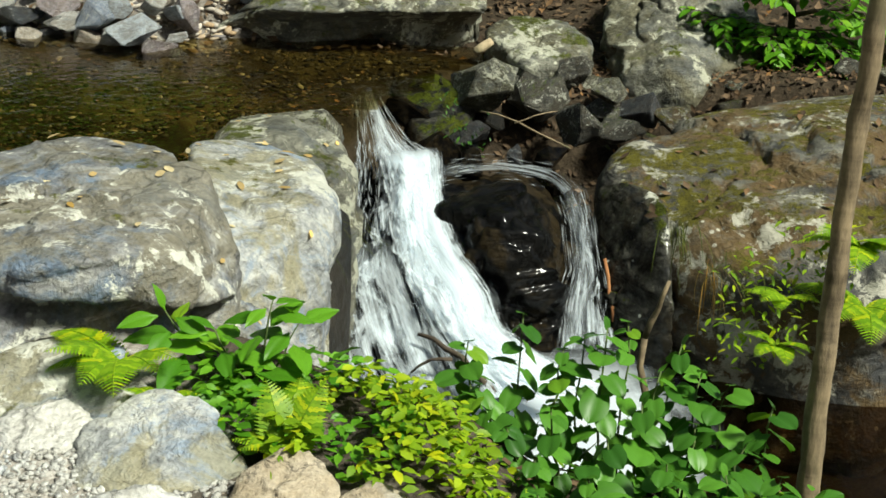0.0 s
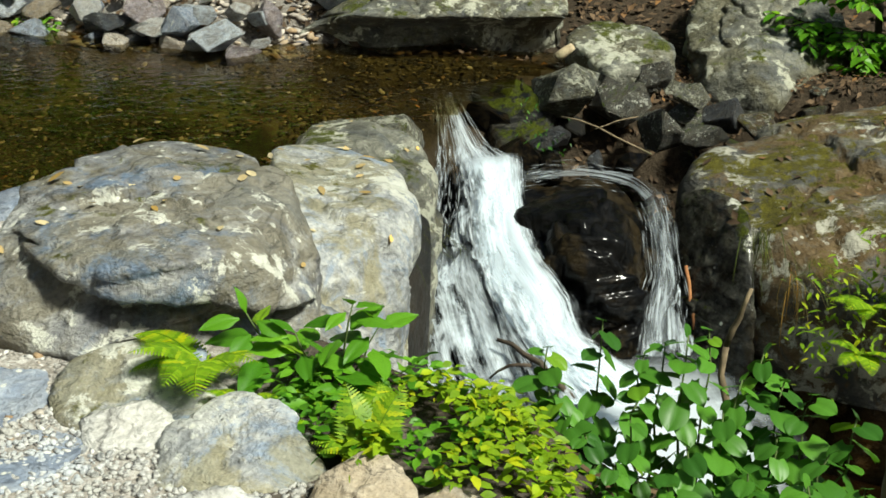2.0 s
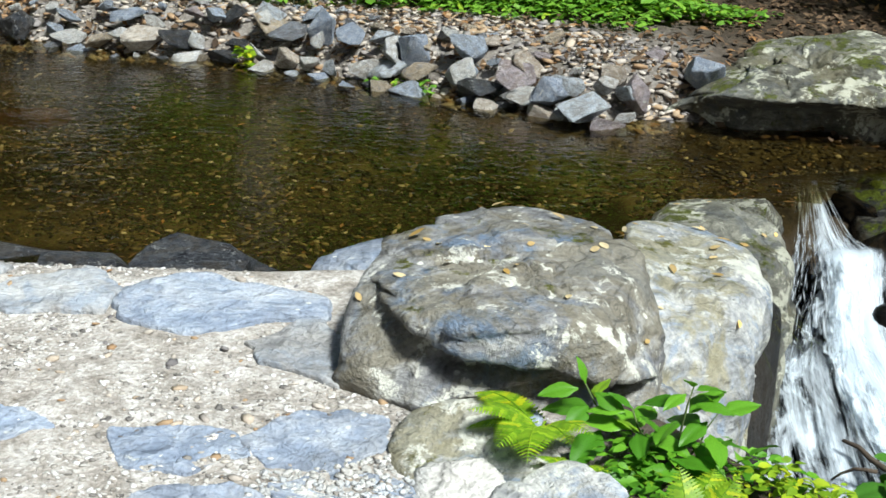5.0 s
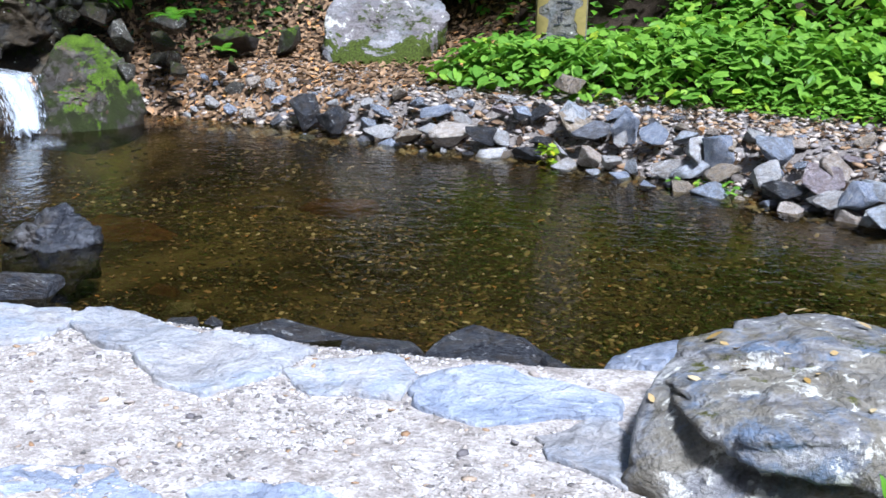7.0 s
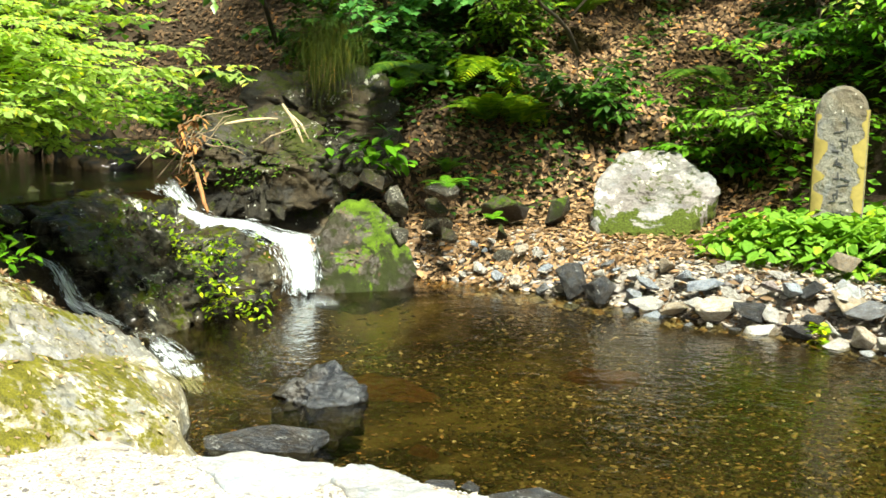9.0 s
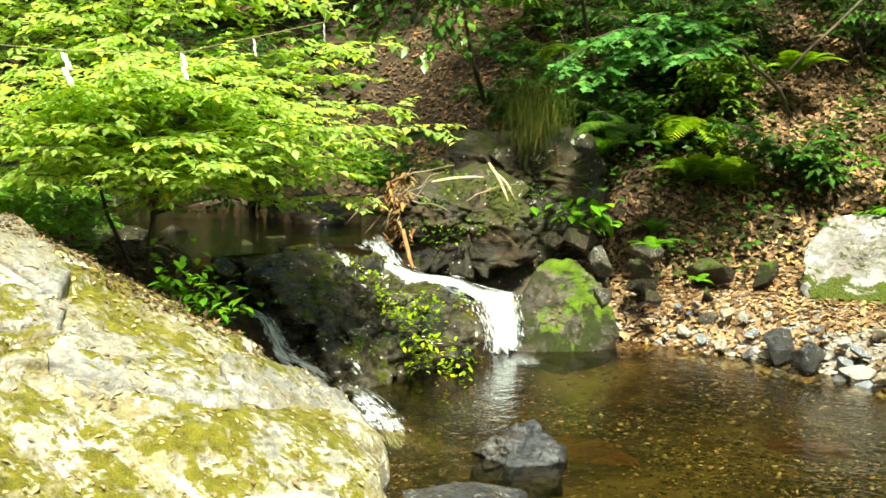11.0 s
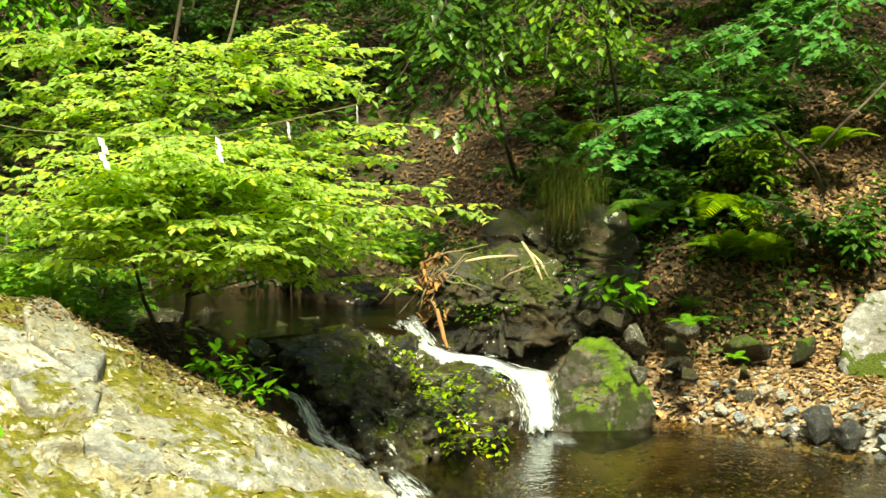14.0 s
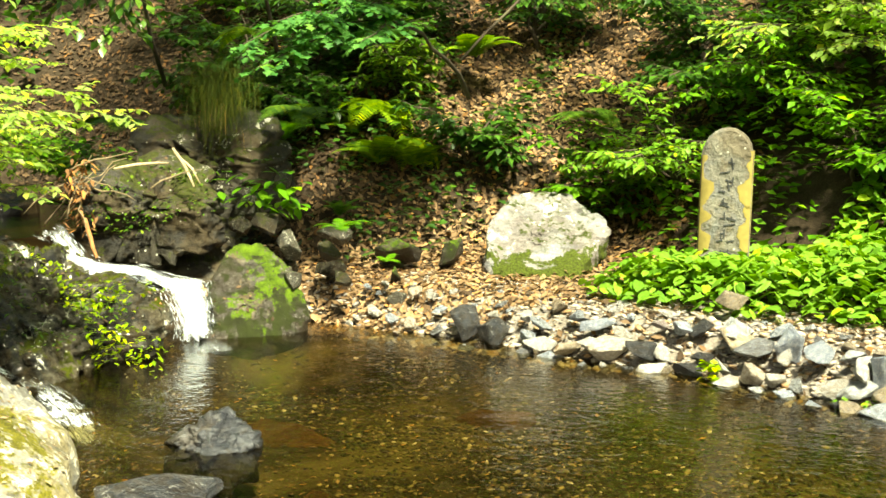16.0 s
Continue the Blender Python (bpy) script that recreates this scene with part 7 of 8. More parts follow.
tuft("grass_tuft", (0.90, 5.0, -0.34), 26, 0.20, (0.03, 0.01, 0.02), GRASS, "grass hanging over the rock face", 1)
tuft("straw_tuft", (1.01, 4.84, -0.46), 34, 0.22, (0.02, 0.01, 0.02), LEAF_STRAW, "dry straw tuft on the rock face", 2, (0.1, -0.3, -1))
tuft("grass_tuft", (1.05, 4.84, -0.44), 40, 0.20, (0.06, 0.02, 0.03), GRASS, "grass tuft on the rock face", 3, (0.3, -0.5, 0.1))
tuft("grass_tuft", (-0.33, 4.12, -0.08), 40, 0.10, (0.06, 0.06, 0.03), GRASS, "thin grass on the wet rock beside the fall", 4, (0.6, -0.3, 0.0))
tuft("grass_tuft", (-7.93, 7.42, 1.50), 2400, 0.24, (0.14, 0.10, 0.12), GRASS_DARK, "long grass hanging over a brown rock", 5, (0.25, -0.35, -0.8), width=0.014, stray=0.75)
tuft("straw_tuft", (-7.92, 7.36, 1.36), 60, 0.22, (0.12, 0.08, 0.06), LEAF_STRAW, "dry grass hanging under the green blades", 6, (0.3, -0.4, -1.3), width=0.012)
tuft("grass_tuft", (-5.9, 9.9, 2.55), 160, 0.5, (0.12, 0.1, 0.1), GRASS, "long grass tuft on the slope", 7, (0.2, -0.6, -0.6))


def carpet(name, poly, count, height, size, shape, mat, label, seed, droop=0.3, clump=1.2, skirt=0.3, category="plants", low=0.02):
    """Low leafy growth: leaves at uneven heights over a stretch of ground."""
    rn = np.random.default_rng(seed)
    xs, ys = [p[0] for p in poly], [p[1] for p in poly]
    x, y = rn.uniform(min(xs), max(xs), count * 3), rn.uniform(min(ys), max(ys), count * 3)
    den = fbm(np.stack([x * clump, y * clump, 0 * x + seed], 1), 3, seed)
    d = signed(x, y, poly)
    ok = (d < 0) & (den > 0.36) & (rn.uniform(0, 1, len(x)) < ease(0.0, -skirt, d) * 0.8 + 0.2)
    x, y, den, d = x[ok][:count], y[ok][:count], den[ok][:count], d[ok][:count]
    top = height * (0.35 + 1.1 * den) * (0.3 + 0.7 * ease(0.0, -skirt, d))
    z = land(x, y) + low + top * rn.uniform(0, 1, len(x)) ** 0.6
    a = rn.uniform(0, 6.283, len(x))
    way = np.stack([np.cos(a), np.sin(a), rn.uniform(-droop, 0.12, len(x))], 1)
    s = rn.uniform(size[0], size[1], len(x))
    return tagged(piece(name, scatter(name, [shape], np.stack([x, y, z], 1), frames_along(way, roll=rn.normal(0, 0.35, len(x))), s, mat, seed)), label, category, kind="stuff")


carpet("ground_plants", [(-0.42, 2.62), (-0.35, 2.45), (-0.05, 2.40), (0.15, 2.35), (0.20, 2.62), (0.05, 2.85), (-0.2, 2.95), (-0.32, 2.8)], 820, 0.11, (0.016, 0.044), OVAL, LEAF_LIME, "low lime-green herbs at the terrace edge", 11, skirt=0.08, clump=5)
carpet("ground_plants", [(0.15, 2.35), (1.2, 2.3), (1.2, 2.85), (0.75, 2.9), (0.15, 2.8)], 350, 0.06, (0.02, 0.055), OVAL, LEAF_HEART, "dark herbs under the heart-leaved plants", 12, skirt=0.1, clump=4)
carpet("ground_plants", [(0.05, 2.35), (0.6, 2.3), (0.6, 2.7), (0.1, 2.75)], 110, 0.06, (0.02, 0.04), OVAL, LEAF_LIME, "lime-green herbs along the stones", 13, skirt=0.08, clump=4)
carpet("ground_plants", [(-0.62, 2.75), (-0.40, 2.55), (-0.15, 2.48), (0.0, 2.6), (-0.1, 2.95), (-0.3, 3.02), (-0.55, 2.98)], 420, 0.08, (0.02, 0.05), OVAL, LEAF_HERB, "small green weeds between stones and herbs", 17, skirt=0.05, clump=5)
carpet("ground_plants", [(0.0, 2.30), (0.9, 2.25), (0.95, 2.5), (0.1, 2.6)], 320, 0.05, (0.015, 0.04), OVAL, LEAF_HERB, "small weeds at the feet of the heart-leaved plants", 18, skirt=0.06, clump=4)
carpet("leaf_bed", [(-5.25, 8.35), (-4.9, 8.05), (-4.2, 8.0), (-3.5, 8.1), (-2.4, 8.15), (-1.4, 8.2), (-1.2, 9.4), (-2.5, 10.0), (-3.6, 10.2), (-4.0, 9.5), (-4.6, 9.1), (-5.0, 8.9)], 5200, 0.34, (0.06, 0.12), BED_LEAF, LEAF_BED, "dense bed of bright broad-leaved herbs round the marker", 14, clump=0.9, droop=0.75)
carpet("leaf_bed", [(-3.4, 8.05), (-1.0, 7.95), (-0.8, 8.6), (-3.0, 8.7)], 2400, 0.12, (0.03, 0.06), BED_LEAF, LEAF_BED, "low bright herbs creeping over the bank", 15, clump=1.5)
carpet("bank_plants", [(-2.95, 7.22), (-2.55, 7.16), (-2.5, 7.3), (-2.9, 7.36)], 120, 0.08, (0.03, 0.055), OVAL, LEAF_BED, "small green herbs among bank stones", 16, skirt=0.04, clump=6)
carpet("bank_plants", [(-3.85, 7.42), (-3.68, 7.40), (-3.68, 7.54), (-3.85, 7.56)], 40, 0.14, (0.04, 0.07), OVAL, LEAF_LIME, "small yellow-green herb among bank stones", 17, skirt=0.02, clump=6)
carpet("stream_plants", [(-8.4, 2.6), (-7.3, 2.5), (-6.9, 3.2), (-7.4, 3.7), (-8.8, 3.9), (-9.4, 3.2)], 2600, 0.45, (0.05, 0.09), OVAL, LEAF_BED, "green herbs behind the ledge", 18, clump=1.0)


def on_rock(name, centres, count, spread, size, mat, label, seed, shape=None, hang=-0.2):
    """Small leaves rooted in a rock face, in clumps."""
    rn = np.random.default_rng(seed)
    c = np.array(centres)[rn.integers(0, len(centres), count)]
    at = c + rn.normal(0, 1, (count, 3)) * np.array(spread)
    a = rn.uniform(0, 6.283, count)
    way = np.stack([np.cos(a), np.sin(a) - 0.4, rn.uniform(-0.6, 0.4, count) + hang], 1)
    return tagged(piece(name, scatter(name, [shape or OVAL], at, frames_along(way), rn.uniform(size[0], size[1], count), mat, seed)), label, "plants", kind="stuff")


on_rock("rock_plants", [(-7.53, 5.47, 0.33), (-7.22, 5.44, 0.18), (-6.81, 5.29, 0.25), (-6.66, 5.38, 0.26), (-7.91, 6.63, 0.03), (-6.46, 5.18, 0.10), (-6.93, 5.51, -0.11), (-6.52, 5.42, -0.06), (-7.26, 5.41, 0.29), (-7.22, 5.51, 0.12)], 620, (0.08, 0.07, 0.06), (0.022, 0.055), LEAF_LIME, "yellow-green herbs hanging on the cascade rock", 21)
on_rock("rock_plants", [(-8.02, 6.45, 0.78), (-7.87, 6.53, 0.58), (-7.59, 6.66, 0.63), (-7.95, 6.44, 0.50), (-7.59, 6.93, 0.69), (-8.14, 6.93, 0.91), (-8.08, 6.34, 0.62), (-7.88, 7.03, 0.84)], 420, (0.14, 0.10, 0.03), (0.02, 0.05), LEAF_MID, "small green growth on the mossy rocks", 27)
on_rock("leaf_litter", [(-7.98, 6.12, 0.78), (-7.92, 6.10, 0.64), (-8.02, 6.16, 0.92)], 170, (0.05, 0.05, 0.06), (0.04, 0.09), LEAF_DRIFT, "brown dead leaves caught in the drift twigs", 29, SLIM, -0.6)
on_rock("rock_plants", [(-7.40, 5.06, 0.35), (-7.21, 5.09, 0.22), (-6.97, 5.10, 0.03), (-7.34, 4.85, 0.30), (-7.08, 5.45, 0.02), (-7.58, 5.28, 0.46), (-6.70, 5.33, 0.22)], 260, (0.10, 0.08, 0.04), (0.02, 0.045), LEAF_MID, "small creeping growth on the damp hump", 28)
on_rock("rock_plants", [(-6.40, 3.58, 0.52), (-6.32, 3.67, 0.46), (-6.45, 3.52, 0.62)], 190, (0.12, 0.10, 0.08), (0.045, 0.085), LEAF_HERB, "green herb rooted on the ledge", 22)
on_rock("rock_plants", [(1.14, 4.72, -0.42), (1.22, 4.60, -0.60), (1.08, 4.66, -0.62), (1.32, 4.72, -0.40), (1.42, 4.74, -0.30)], 300, (0.07, 0.03, 0.07), (0.025, 0.05), LEAF_LIME, "small ferny growth on the boulder's face", 23, SLIM)
on_rock("rock_plants", [(-4.14, 1.44, 0.62), (-4.10, 1.40, 0.50), (-4.3, 1.46, 0.78), (-4.2, 1.36, 0.66)], 90, (0.07, 0.06, 0.06), (0.05, 0.085), LEAF_HERB, "green weed growing beside the lantern", 24)
on_rock("rock_plants", [(-7.42, 7.41, 0.74), (-7.35, 7.5, 0.66), (-7.5, 7.3, 0.8)], 80, (0.10, 0.08, 0.08), (0.09, 0.15), LEAF_HERB, "green broad-leaved herb among slope stones", 25)
on_rock("rock_plants", [(0.02, 6.12, -0.28), (0.08, 6.05, -0.36)], 45, (0.05, 0.04, 0.05), (0.02, 0.04), LEAF_DEEP, "dark fern hanging in the wet recess", 26, SLIM, -0.5)

fern((-6.72, 7.44, 0.48), FROND_SMALL, 6, 0.9, "small fern in the leaf litter", 31, None)
fern((-7.60, 8.40, 0.46), FROND_SMALL, 7, 0.9, "small upright fern in the leaf litter", 40, 0.0, 6.0, 22)
fern((-6.48, 7.66, 0.25), FROND_SMALL, 4, 0.5, "small fern on the bank", 32)
fern((-7.62, 8.90, 0.86), FROND_SLOPE, 9, 0.75, "fern with long arching fronds on the slope", 33, 0.0, 6.0, 22)
fern((-7.35, 9.05, 0.84), FROND_SLOPE, 8, 0.70, "fern with long arching fronds on the slope", 34, 0.5, 6.0, 18)
fern((-7.91, 9.22, 1.34), FROND_BROAD, 9, 0.85, "bright fern with broad arching fronds on the slope", 44, -2.43, 3.6, -22)
fern((-7.49, 9.23, 1.06), FROND_BROAD, 7, 0.62, "bright fern with broad arching fronds on the slope", 45, -2.4, 3.0, -38)
fern((-7.35, 9.9, 1.75), FROND_SLOPE, 8, 0.75, "dark fern on the leafy slope", 35, 0.2, 6.0, 18)
fern((-8.0, 9.0, 1.1), FROND_SLOPE, 7, 0.65, "fern among the undergrowth of the slope", 42, 0.4, 6.0, 20)
fern((-8.25, 8.45, 1.05), FROND_SMALL, 7, 1.2, "small fern beside the hanging grass", 43, 0.3, 6.0, 20)
fern((-7.80, 7.60, 1.90), FROND_SLOPE, 6, 0.55, "olive fern above the hanging grass", 36, 3.0, 4.0, -18)
fern((-5.9, 9.5, 1.25), FROND_DEEP, 6, 0.9, "fern at the edge of the shrubs", 37, 3.1, 4.0, -18)
fern((-7.5, 7.9, 1.3), FROND_DEEP, 6, 0.9, "fern on the shaded slope", 38, 3.1, 4.0, -18)
fern((-9.3, 7.6, 1.2), FROND_DEEP, 6, 1.0, "fern over the upper stream", 39, 3.1, 4.0, -18)


# ---- trees and shrubs ----
def sprays(branches, twig, per_metre, leaf, rn, flat=0.18, twigs=9, droop=0.1, hang=0.3, inner=0.15):
    """Leaves set along side twigs of the given branch paths, in level layers. Returns places, directions, sizes and twig paths."""
    at, way, size, stems = [], [], [], []
    for path in branches:
        p = np.array(path)
        seg = np.diff(p, axis=0)
        length = np.linalg.norm(seg, axis=1).sum()
        n = max(3, int(length * twigs))
        for i in range(n):
            s = inner + (1 - inner) * (i + rn.uniform(0, 1)) / n
            j = min(int(s * (len(p) - 1)), len(p) - 2)
            o = p[j] + seg[j] * (s * (len(p) - 1) - j)
            d = seg[j] / np.linalg.norm(seg[j])
            side = np.cross(d, (0, 0, 1.0))
            side /= np.linalg.norm(side) + 1e-9
            t = d * rn.uniform(0.3, 0.9) + side * (1 if i % 2 else -1) * rn.uniform(0.5, 1.0)
            t[2] += rn.normal(0, flat) - droop * 0.4
            t /= np.linalg.norm(t)
            l = twig * rn.uniform(0.5, 1.1) * (1.1 - 0.5 * s)
            m = max(3, int(l * per_metre))
            u = (np.arange(m) + 0.5) / m
            q = o + t[None] * (u * l)[:, None] + np.array([0, 0, -droop * l])[None] * (u ** 2)[:, None]
            stems.append((np.array([o, q[m // 2], q[-1]]), [0.004, 0.003, 0.0015]))
            ts = np.cross(t, (0, 0, 1.0))
            alt = np.where(np.arange(m) % 2, 1, -1)[:, None]
            w = t[None] * 0.7 + ts[None] * alt * 0.8 + rn.normal(0, 0.22, (m, 3))
            w[:, 2] -= hang
            at.append(q)
            way.append(w)
            size.append(rn.uniform(0.65, 1.1, m) * leaf)
    return np.vstack(at), np.vstack(way), np.concatenate(size), stems


def tree(name, trunk, limbs, leaf_mat, bark, label, seed, twig=0.4, per_metre=34, leaf=0.075, shape=None, category="tree", twigs=9, droop=0.1, flat=0.18, hang=0.3, inner=0.15, thick=0.014):
    """A tree or shrub: tapered trunk with limbs, and a crown of single leaves."""
    rn = np.random.default_rng(seed)
    root = tagged(new(name), label, category)
    base = np.array(trunk[0][0][0] if isinstance(trunk[0][0], (list, np.ndarray)) else trunk[0][0], float)
    root.location = base
    for p, r in trunk:
        piece("trunk", tubes("trunk", [(np.array(p) - base, r)], bark, 8), root)
    for p in limbs:
        piece("limb", tubes("limb", [(np.array(p) - base, np.linspace(thick, thick * 0.36, len(p)))], bark, 6), root)
    at, way, size, tw = sprays(limbs, twig, per_metre, leaf, rn, flat, twigs, droop, hang, inner)
    piece("twig_work", tubes("twig_work", [(p - base, np.array(r) * thick / 0.014) for p, r in tw], bark, 3), root)
    crown = scatter("crown", [shape or SLIM], at - base, frames_along(way, roll=rn.normal(0, 0.25, len(at))), size, leaf_mat, seed)
    piece("crown", crown, root, None, "")
    return root


def limb(a, b, sag=0.06, seed=0, wob=0.02, n=6):
    return bend(a, b, sag, n, wob, seed)


# young tree in front of the upper stream
STEM_A = np.array([(-7.29, 3.76, 0.45), (-7.27, 3.80, 0.75), (-7.25, 3.83, 1.03), (-7.32, 3.72, 1.28), (-7.40, 3.73, 1.9), (-7.36, 3.85, 2.6), (-7.3, 3.9, 3.4)])
STEM_B = np.array([(-7.31, 3.72, 0.5), (-7.37, 3.58, 0.85), (-7.40, 3.50, 1.2), (-7.30, 3.95, 1.9), (-7.31, 4.14, 2.4), (-7.3, 4.3, 3.0)])
LOW_TIER = [(-6.64, 4.09, 1.05), (-6.48, 4.69, 1.1), (-6.54, 3.67, 1.13), (-6.34, 4.19, 1.15), (-6.46, 2.71, 1.16), (-6.06, 3.09, 1.2), (-6.32, 4.4, 1.2), (-6.86, 3.04, 1.21),
            (-5.85, 3.47, 1.22), (-6.53, 3.27, 1.27), (-6.24, 2.7, 1.29), (-6.97, 2.77, 1.3), (-5.87, 3.24, 1.32), (-5.81, 3.72, 1.32), (-6.26, 4.65, 1.32), (-6.06, 2.86, 1.39),
            (-5.8, 3.92, 1.39), (-6.41, 2.55, 1.4), (-6.27, 3.94, 1.4)]
MIDDLE_TIER = [(-6.75, 2.52, 1.43), (-6.79, 2.95, 1.45), (-6.38, 3.33, 1.47), (-6.17, 4.27, 1.48), (-6.24, 4.85, 1.49), (-6.35, 3.61, 1.52), (-5.86, 3.65, 1.55), (-7.09, 2.74, 1.55),
               (-6.48, 3.13, 1.56), (-5.87, 3.43, 1.58), (-6.21, 2.76, 1.59), (-5.9, 3.17, 1.61), (-6.39, 4.65, 1.65), (-6.01, 2.96, 1.66), (-6.69, 4.21, 1.67), (-6.27, 3.74, 1.75),
               (-6.47, 3.38, 1.76), (-6.96, 3.06, 1.76), (-6.67, 3.19, 1.82)]
TOP_TIER = [(-6.52, 4.63, 1.83), (-7.22, 2.95, 1.84), (-6.87, 4.48, 1.87), (-7.44, 2.66, 1.94), (-6.5, 3.54, 1.97), (-6.78, 4.05, 1.99), (-7.19, 2.75, 2.05), (-6.76, 4.64, 2.06),
            (-7.29, 3.05, 2.06), (-7.14, 3.6, 2.07), (-6.36, 3.97, 2.08), (-6.73, 3.07, 2.09), (-6.47, 3.39, 2.13), (-7.51, 2.75, 2.23), (-6.44, 4.58, 2.26), (-6.7, 3.79, 2.29),
            (-7.2, 2.99, 2.3), (-6.93, 3.36, 2.32), (-6.58, 4.37, 2.34)]
YOUNG_LIMBS = []
for k, tip in enumerate(LOW_TIER + MIDDLE_TIER + TOP_TIER):
    rise = min(3.3, max(0.8, tip[2] - 0.12 - 0.12 * (k % 3)))
    fork = tuple(float(np.interp(rise, STEM_A[:, 2], STEM_A[:, c])) for c in range(3))
    YOUNG_LIMBS.append(limb(fork, tip, 0.08, k + 1))
    more = random.Random(500 + k)
    YOUNG_LIMBS.append(limb(fork, (tip[0] + more.uniform(-0.30, 0.15), tip[1] + more.uniform(-0.3, 0.3), tip[2] + more.uniform(-0.22, 0.20)), 0.06, k + 101))
tree("tree", [(STEM_A, [0.020, 0.018, 0.017, 0.016, 0.014, 0.011, 0.006]), (STEM_B, [0.014, 0.013, 0.012, 0.011, 0.009, 0.005])], YOUNG_LIMBS, LEAF_TREE, BARK_DARK, "slender young tree with layered sprays of bright leaves", 5, twig=0.40, per_metre=46, leaf=0.068, twigs=13, shape=FAR_OVAL, flat=0.17, droop=0.09, hang=0.22, inner=0.34, thick=0.006)

# trunk beside the plants before the fall
TRUNK = np.array([(0.90, 2.86, -0.5), (0.885, 2.88, -0.21), (0.89, 2.92, 0.12), (0.90, 2.96, 0.40), (0.905, 2.98, 0.70), (0.91, 2.98, 0.95), (0.93, 3.0, 1.8), (0.98, 3.05, 3.0), (1.0, 3.1, 4.4)])
STEP = np.linspace(0, 8, 120)
TRUNK_R = np.interp(STEP, range(9), [0.036, 0.028, 0.027, 0.024, 0.024, 0.022, 0.020, 0.016, 0.01]) * (0.86 + 0.28 * fbm(np.c_[STEP * 9, 0 * STEP, 0 * STEP], 3, 4))
TRUNK_LINE = np.stack([np.interp(STEP, range(9), TRUNK[:, c]) + 0.016 * (fbm(np.c_[STEP * 2.5, 0 * STEP + 7 * c, 0 * STEP], 3, 5) - 0.5) for c in range(3)], 1)
tree("tree", [(TRUNK_LINE, TRUNK_R)],
     [limb((0.95, 3.02, 2.6), (1.9, 3.6, 3.2), 0.1, 31), limb((0.97, 3.04, 2.9), (0.4, 4.0, 3.5), 0.1, 32), limb((0.98, 3.05, 3.3), (1.5, 2.2, 3.8), 0.1, 33), limb((0.98, 3.05, 3.6), (0.2, 2.8, 4.1), 0.1, 34), limb((1.0, 3.1, 4.2), (1.3, 3.9, 4.6), 0.1, 35)],
     LEAF_TREE, BARK, "slim brown tree trunk standing among the leafy plants", 6, twig=0.5, per_metre=22, leaf=0.085, twigs=8)
tree("bush", [(limb((1.75, 7.25, -0.4), (1.75, 7.2, 0.4), 0, 41), [0.02] * 6)],
     [limb((1.75, 7.25, -0.2), (1.30, 7.0, 0.0), 0.05, 42), limb((1.75, 7.25, -0.1), (1.55, 6.85, -0.08), 0.05, 43), limb((1.75, 7.25, -0.1), (1.95, 6.8, -0.12), 0.05, 44), limb((1.75, 7.2, 0.0), (2.3, 6.9, 0.05), 0.05, 45), limb((1.75, 7.2, 0.1), (1.45, 6.9, 0.2), 0.05, 46),
      limb((1.75, 7.2, 0.2), (2.0, 6.85, 0.25), 0.05, 47), limb((1.75, 7.2, 0.3), (1.7, 6.8, 0.42), 0.05, 48), limb((1.8, 7.2, -0.2), (1.75, 6.75, -0.24), 0.04, 49), limb((1.9, 7.2, -0.2), (2.3, 6.7, -0.22), 0.04, 50)],
     LEAF_HERB, BARK_DARK, "leafy green bush behind the boulders", 7, twig=0.32, per_metre=44, leaf=0.085, twigs=30, shape=OVAL, category="bush")

# overhanging shrubs of the slope
def overhang(name, root, fork, tips, leaf_mat, label, seed, **more):
    """A shrub rooted on the slope whose boughs hang out from one fork over the stream."""
    stem = limb(root, fork, 0.1, seed)
    limbs = [limb(fork, tip, 0.10, seed * 20 + k, 0.03) for k, tip in enumerate(tips)]
    return tree(name, [(stem, np.linspace(0.022, 0.010, 6))], limbs, leaf_mat, BARK_DARK, label, seed, inner=0.3, thick=0.010, **more)


MAPLE = leaf_shape(0.85, 0.18, 0.05, 0.45, 5, teeth=0.5)
overhang("shrub", (-9.9, 8.6, 1.5), (-8.94, 7.30, 3.30), [(-8.30, 6.09, 2.26), (-8.24, 6.30, 2.56), (-8.13, 6.48, 2.35), (-8.05, 6.68, 2.07), (-8.14, 6.72, 1.88), (-7.99, 6.85, 2.32), (-8.49, 6.38, 2.03), (-7.94, 7.09, 2.58)],
         LEAF_GLOSS, "glossy drooping shrub overhanging the slope", 8, twig=0.45, per_metre=28, leaf=0.11, twigs=13, droop=0.2, flat=0.3, hang=0.28, shape=FAR_OVAL, category="shrub")
overhang("tree", (-9.0, 9.2, 1.4), (-7.82, 7.50, 3.35), [(-7.62, 6.64, 2.49), (-7.46, 6.76, 2.37), (-7.21, 6.81, 2.39), (-7.27, 7.20, 2.46), (-7.08, 7.29, 2.37), (-7.34, 6.77, 2.64), (-7.15, 7.08, 2.68)],
         LEAF_SLOPE, "light green broad-leaved boughs hanging over the slope", 19, twig=0.36, per_metre=32, leaf=0.095, twigs=10, droop=0.15, flat=0.2, hang=0.2, shape=FAR_OVAL)
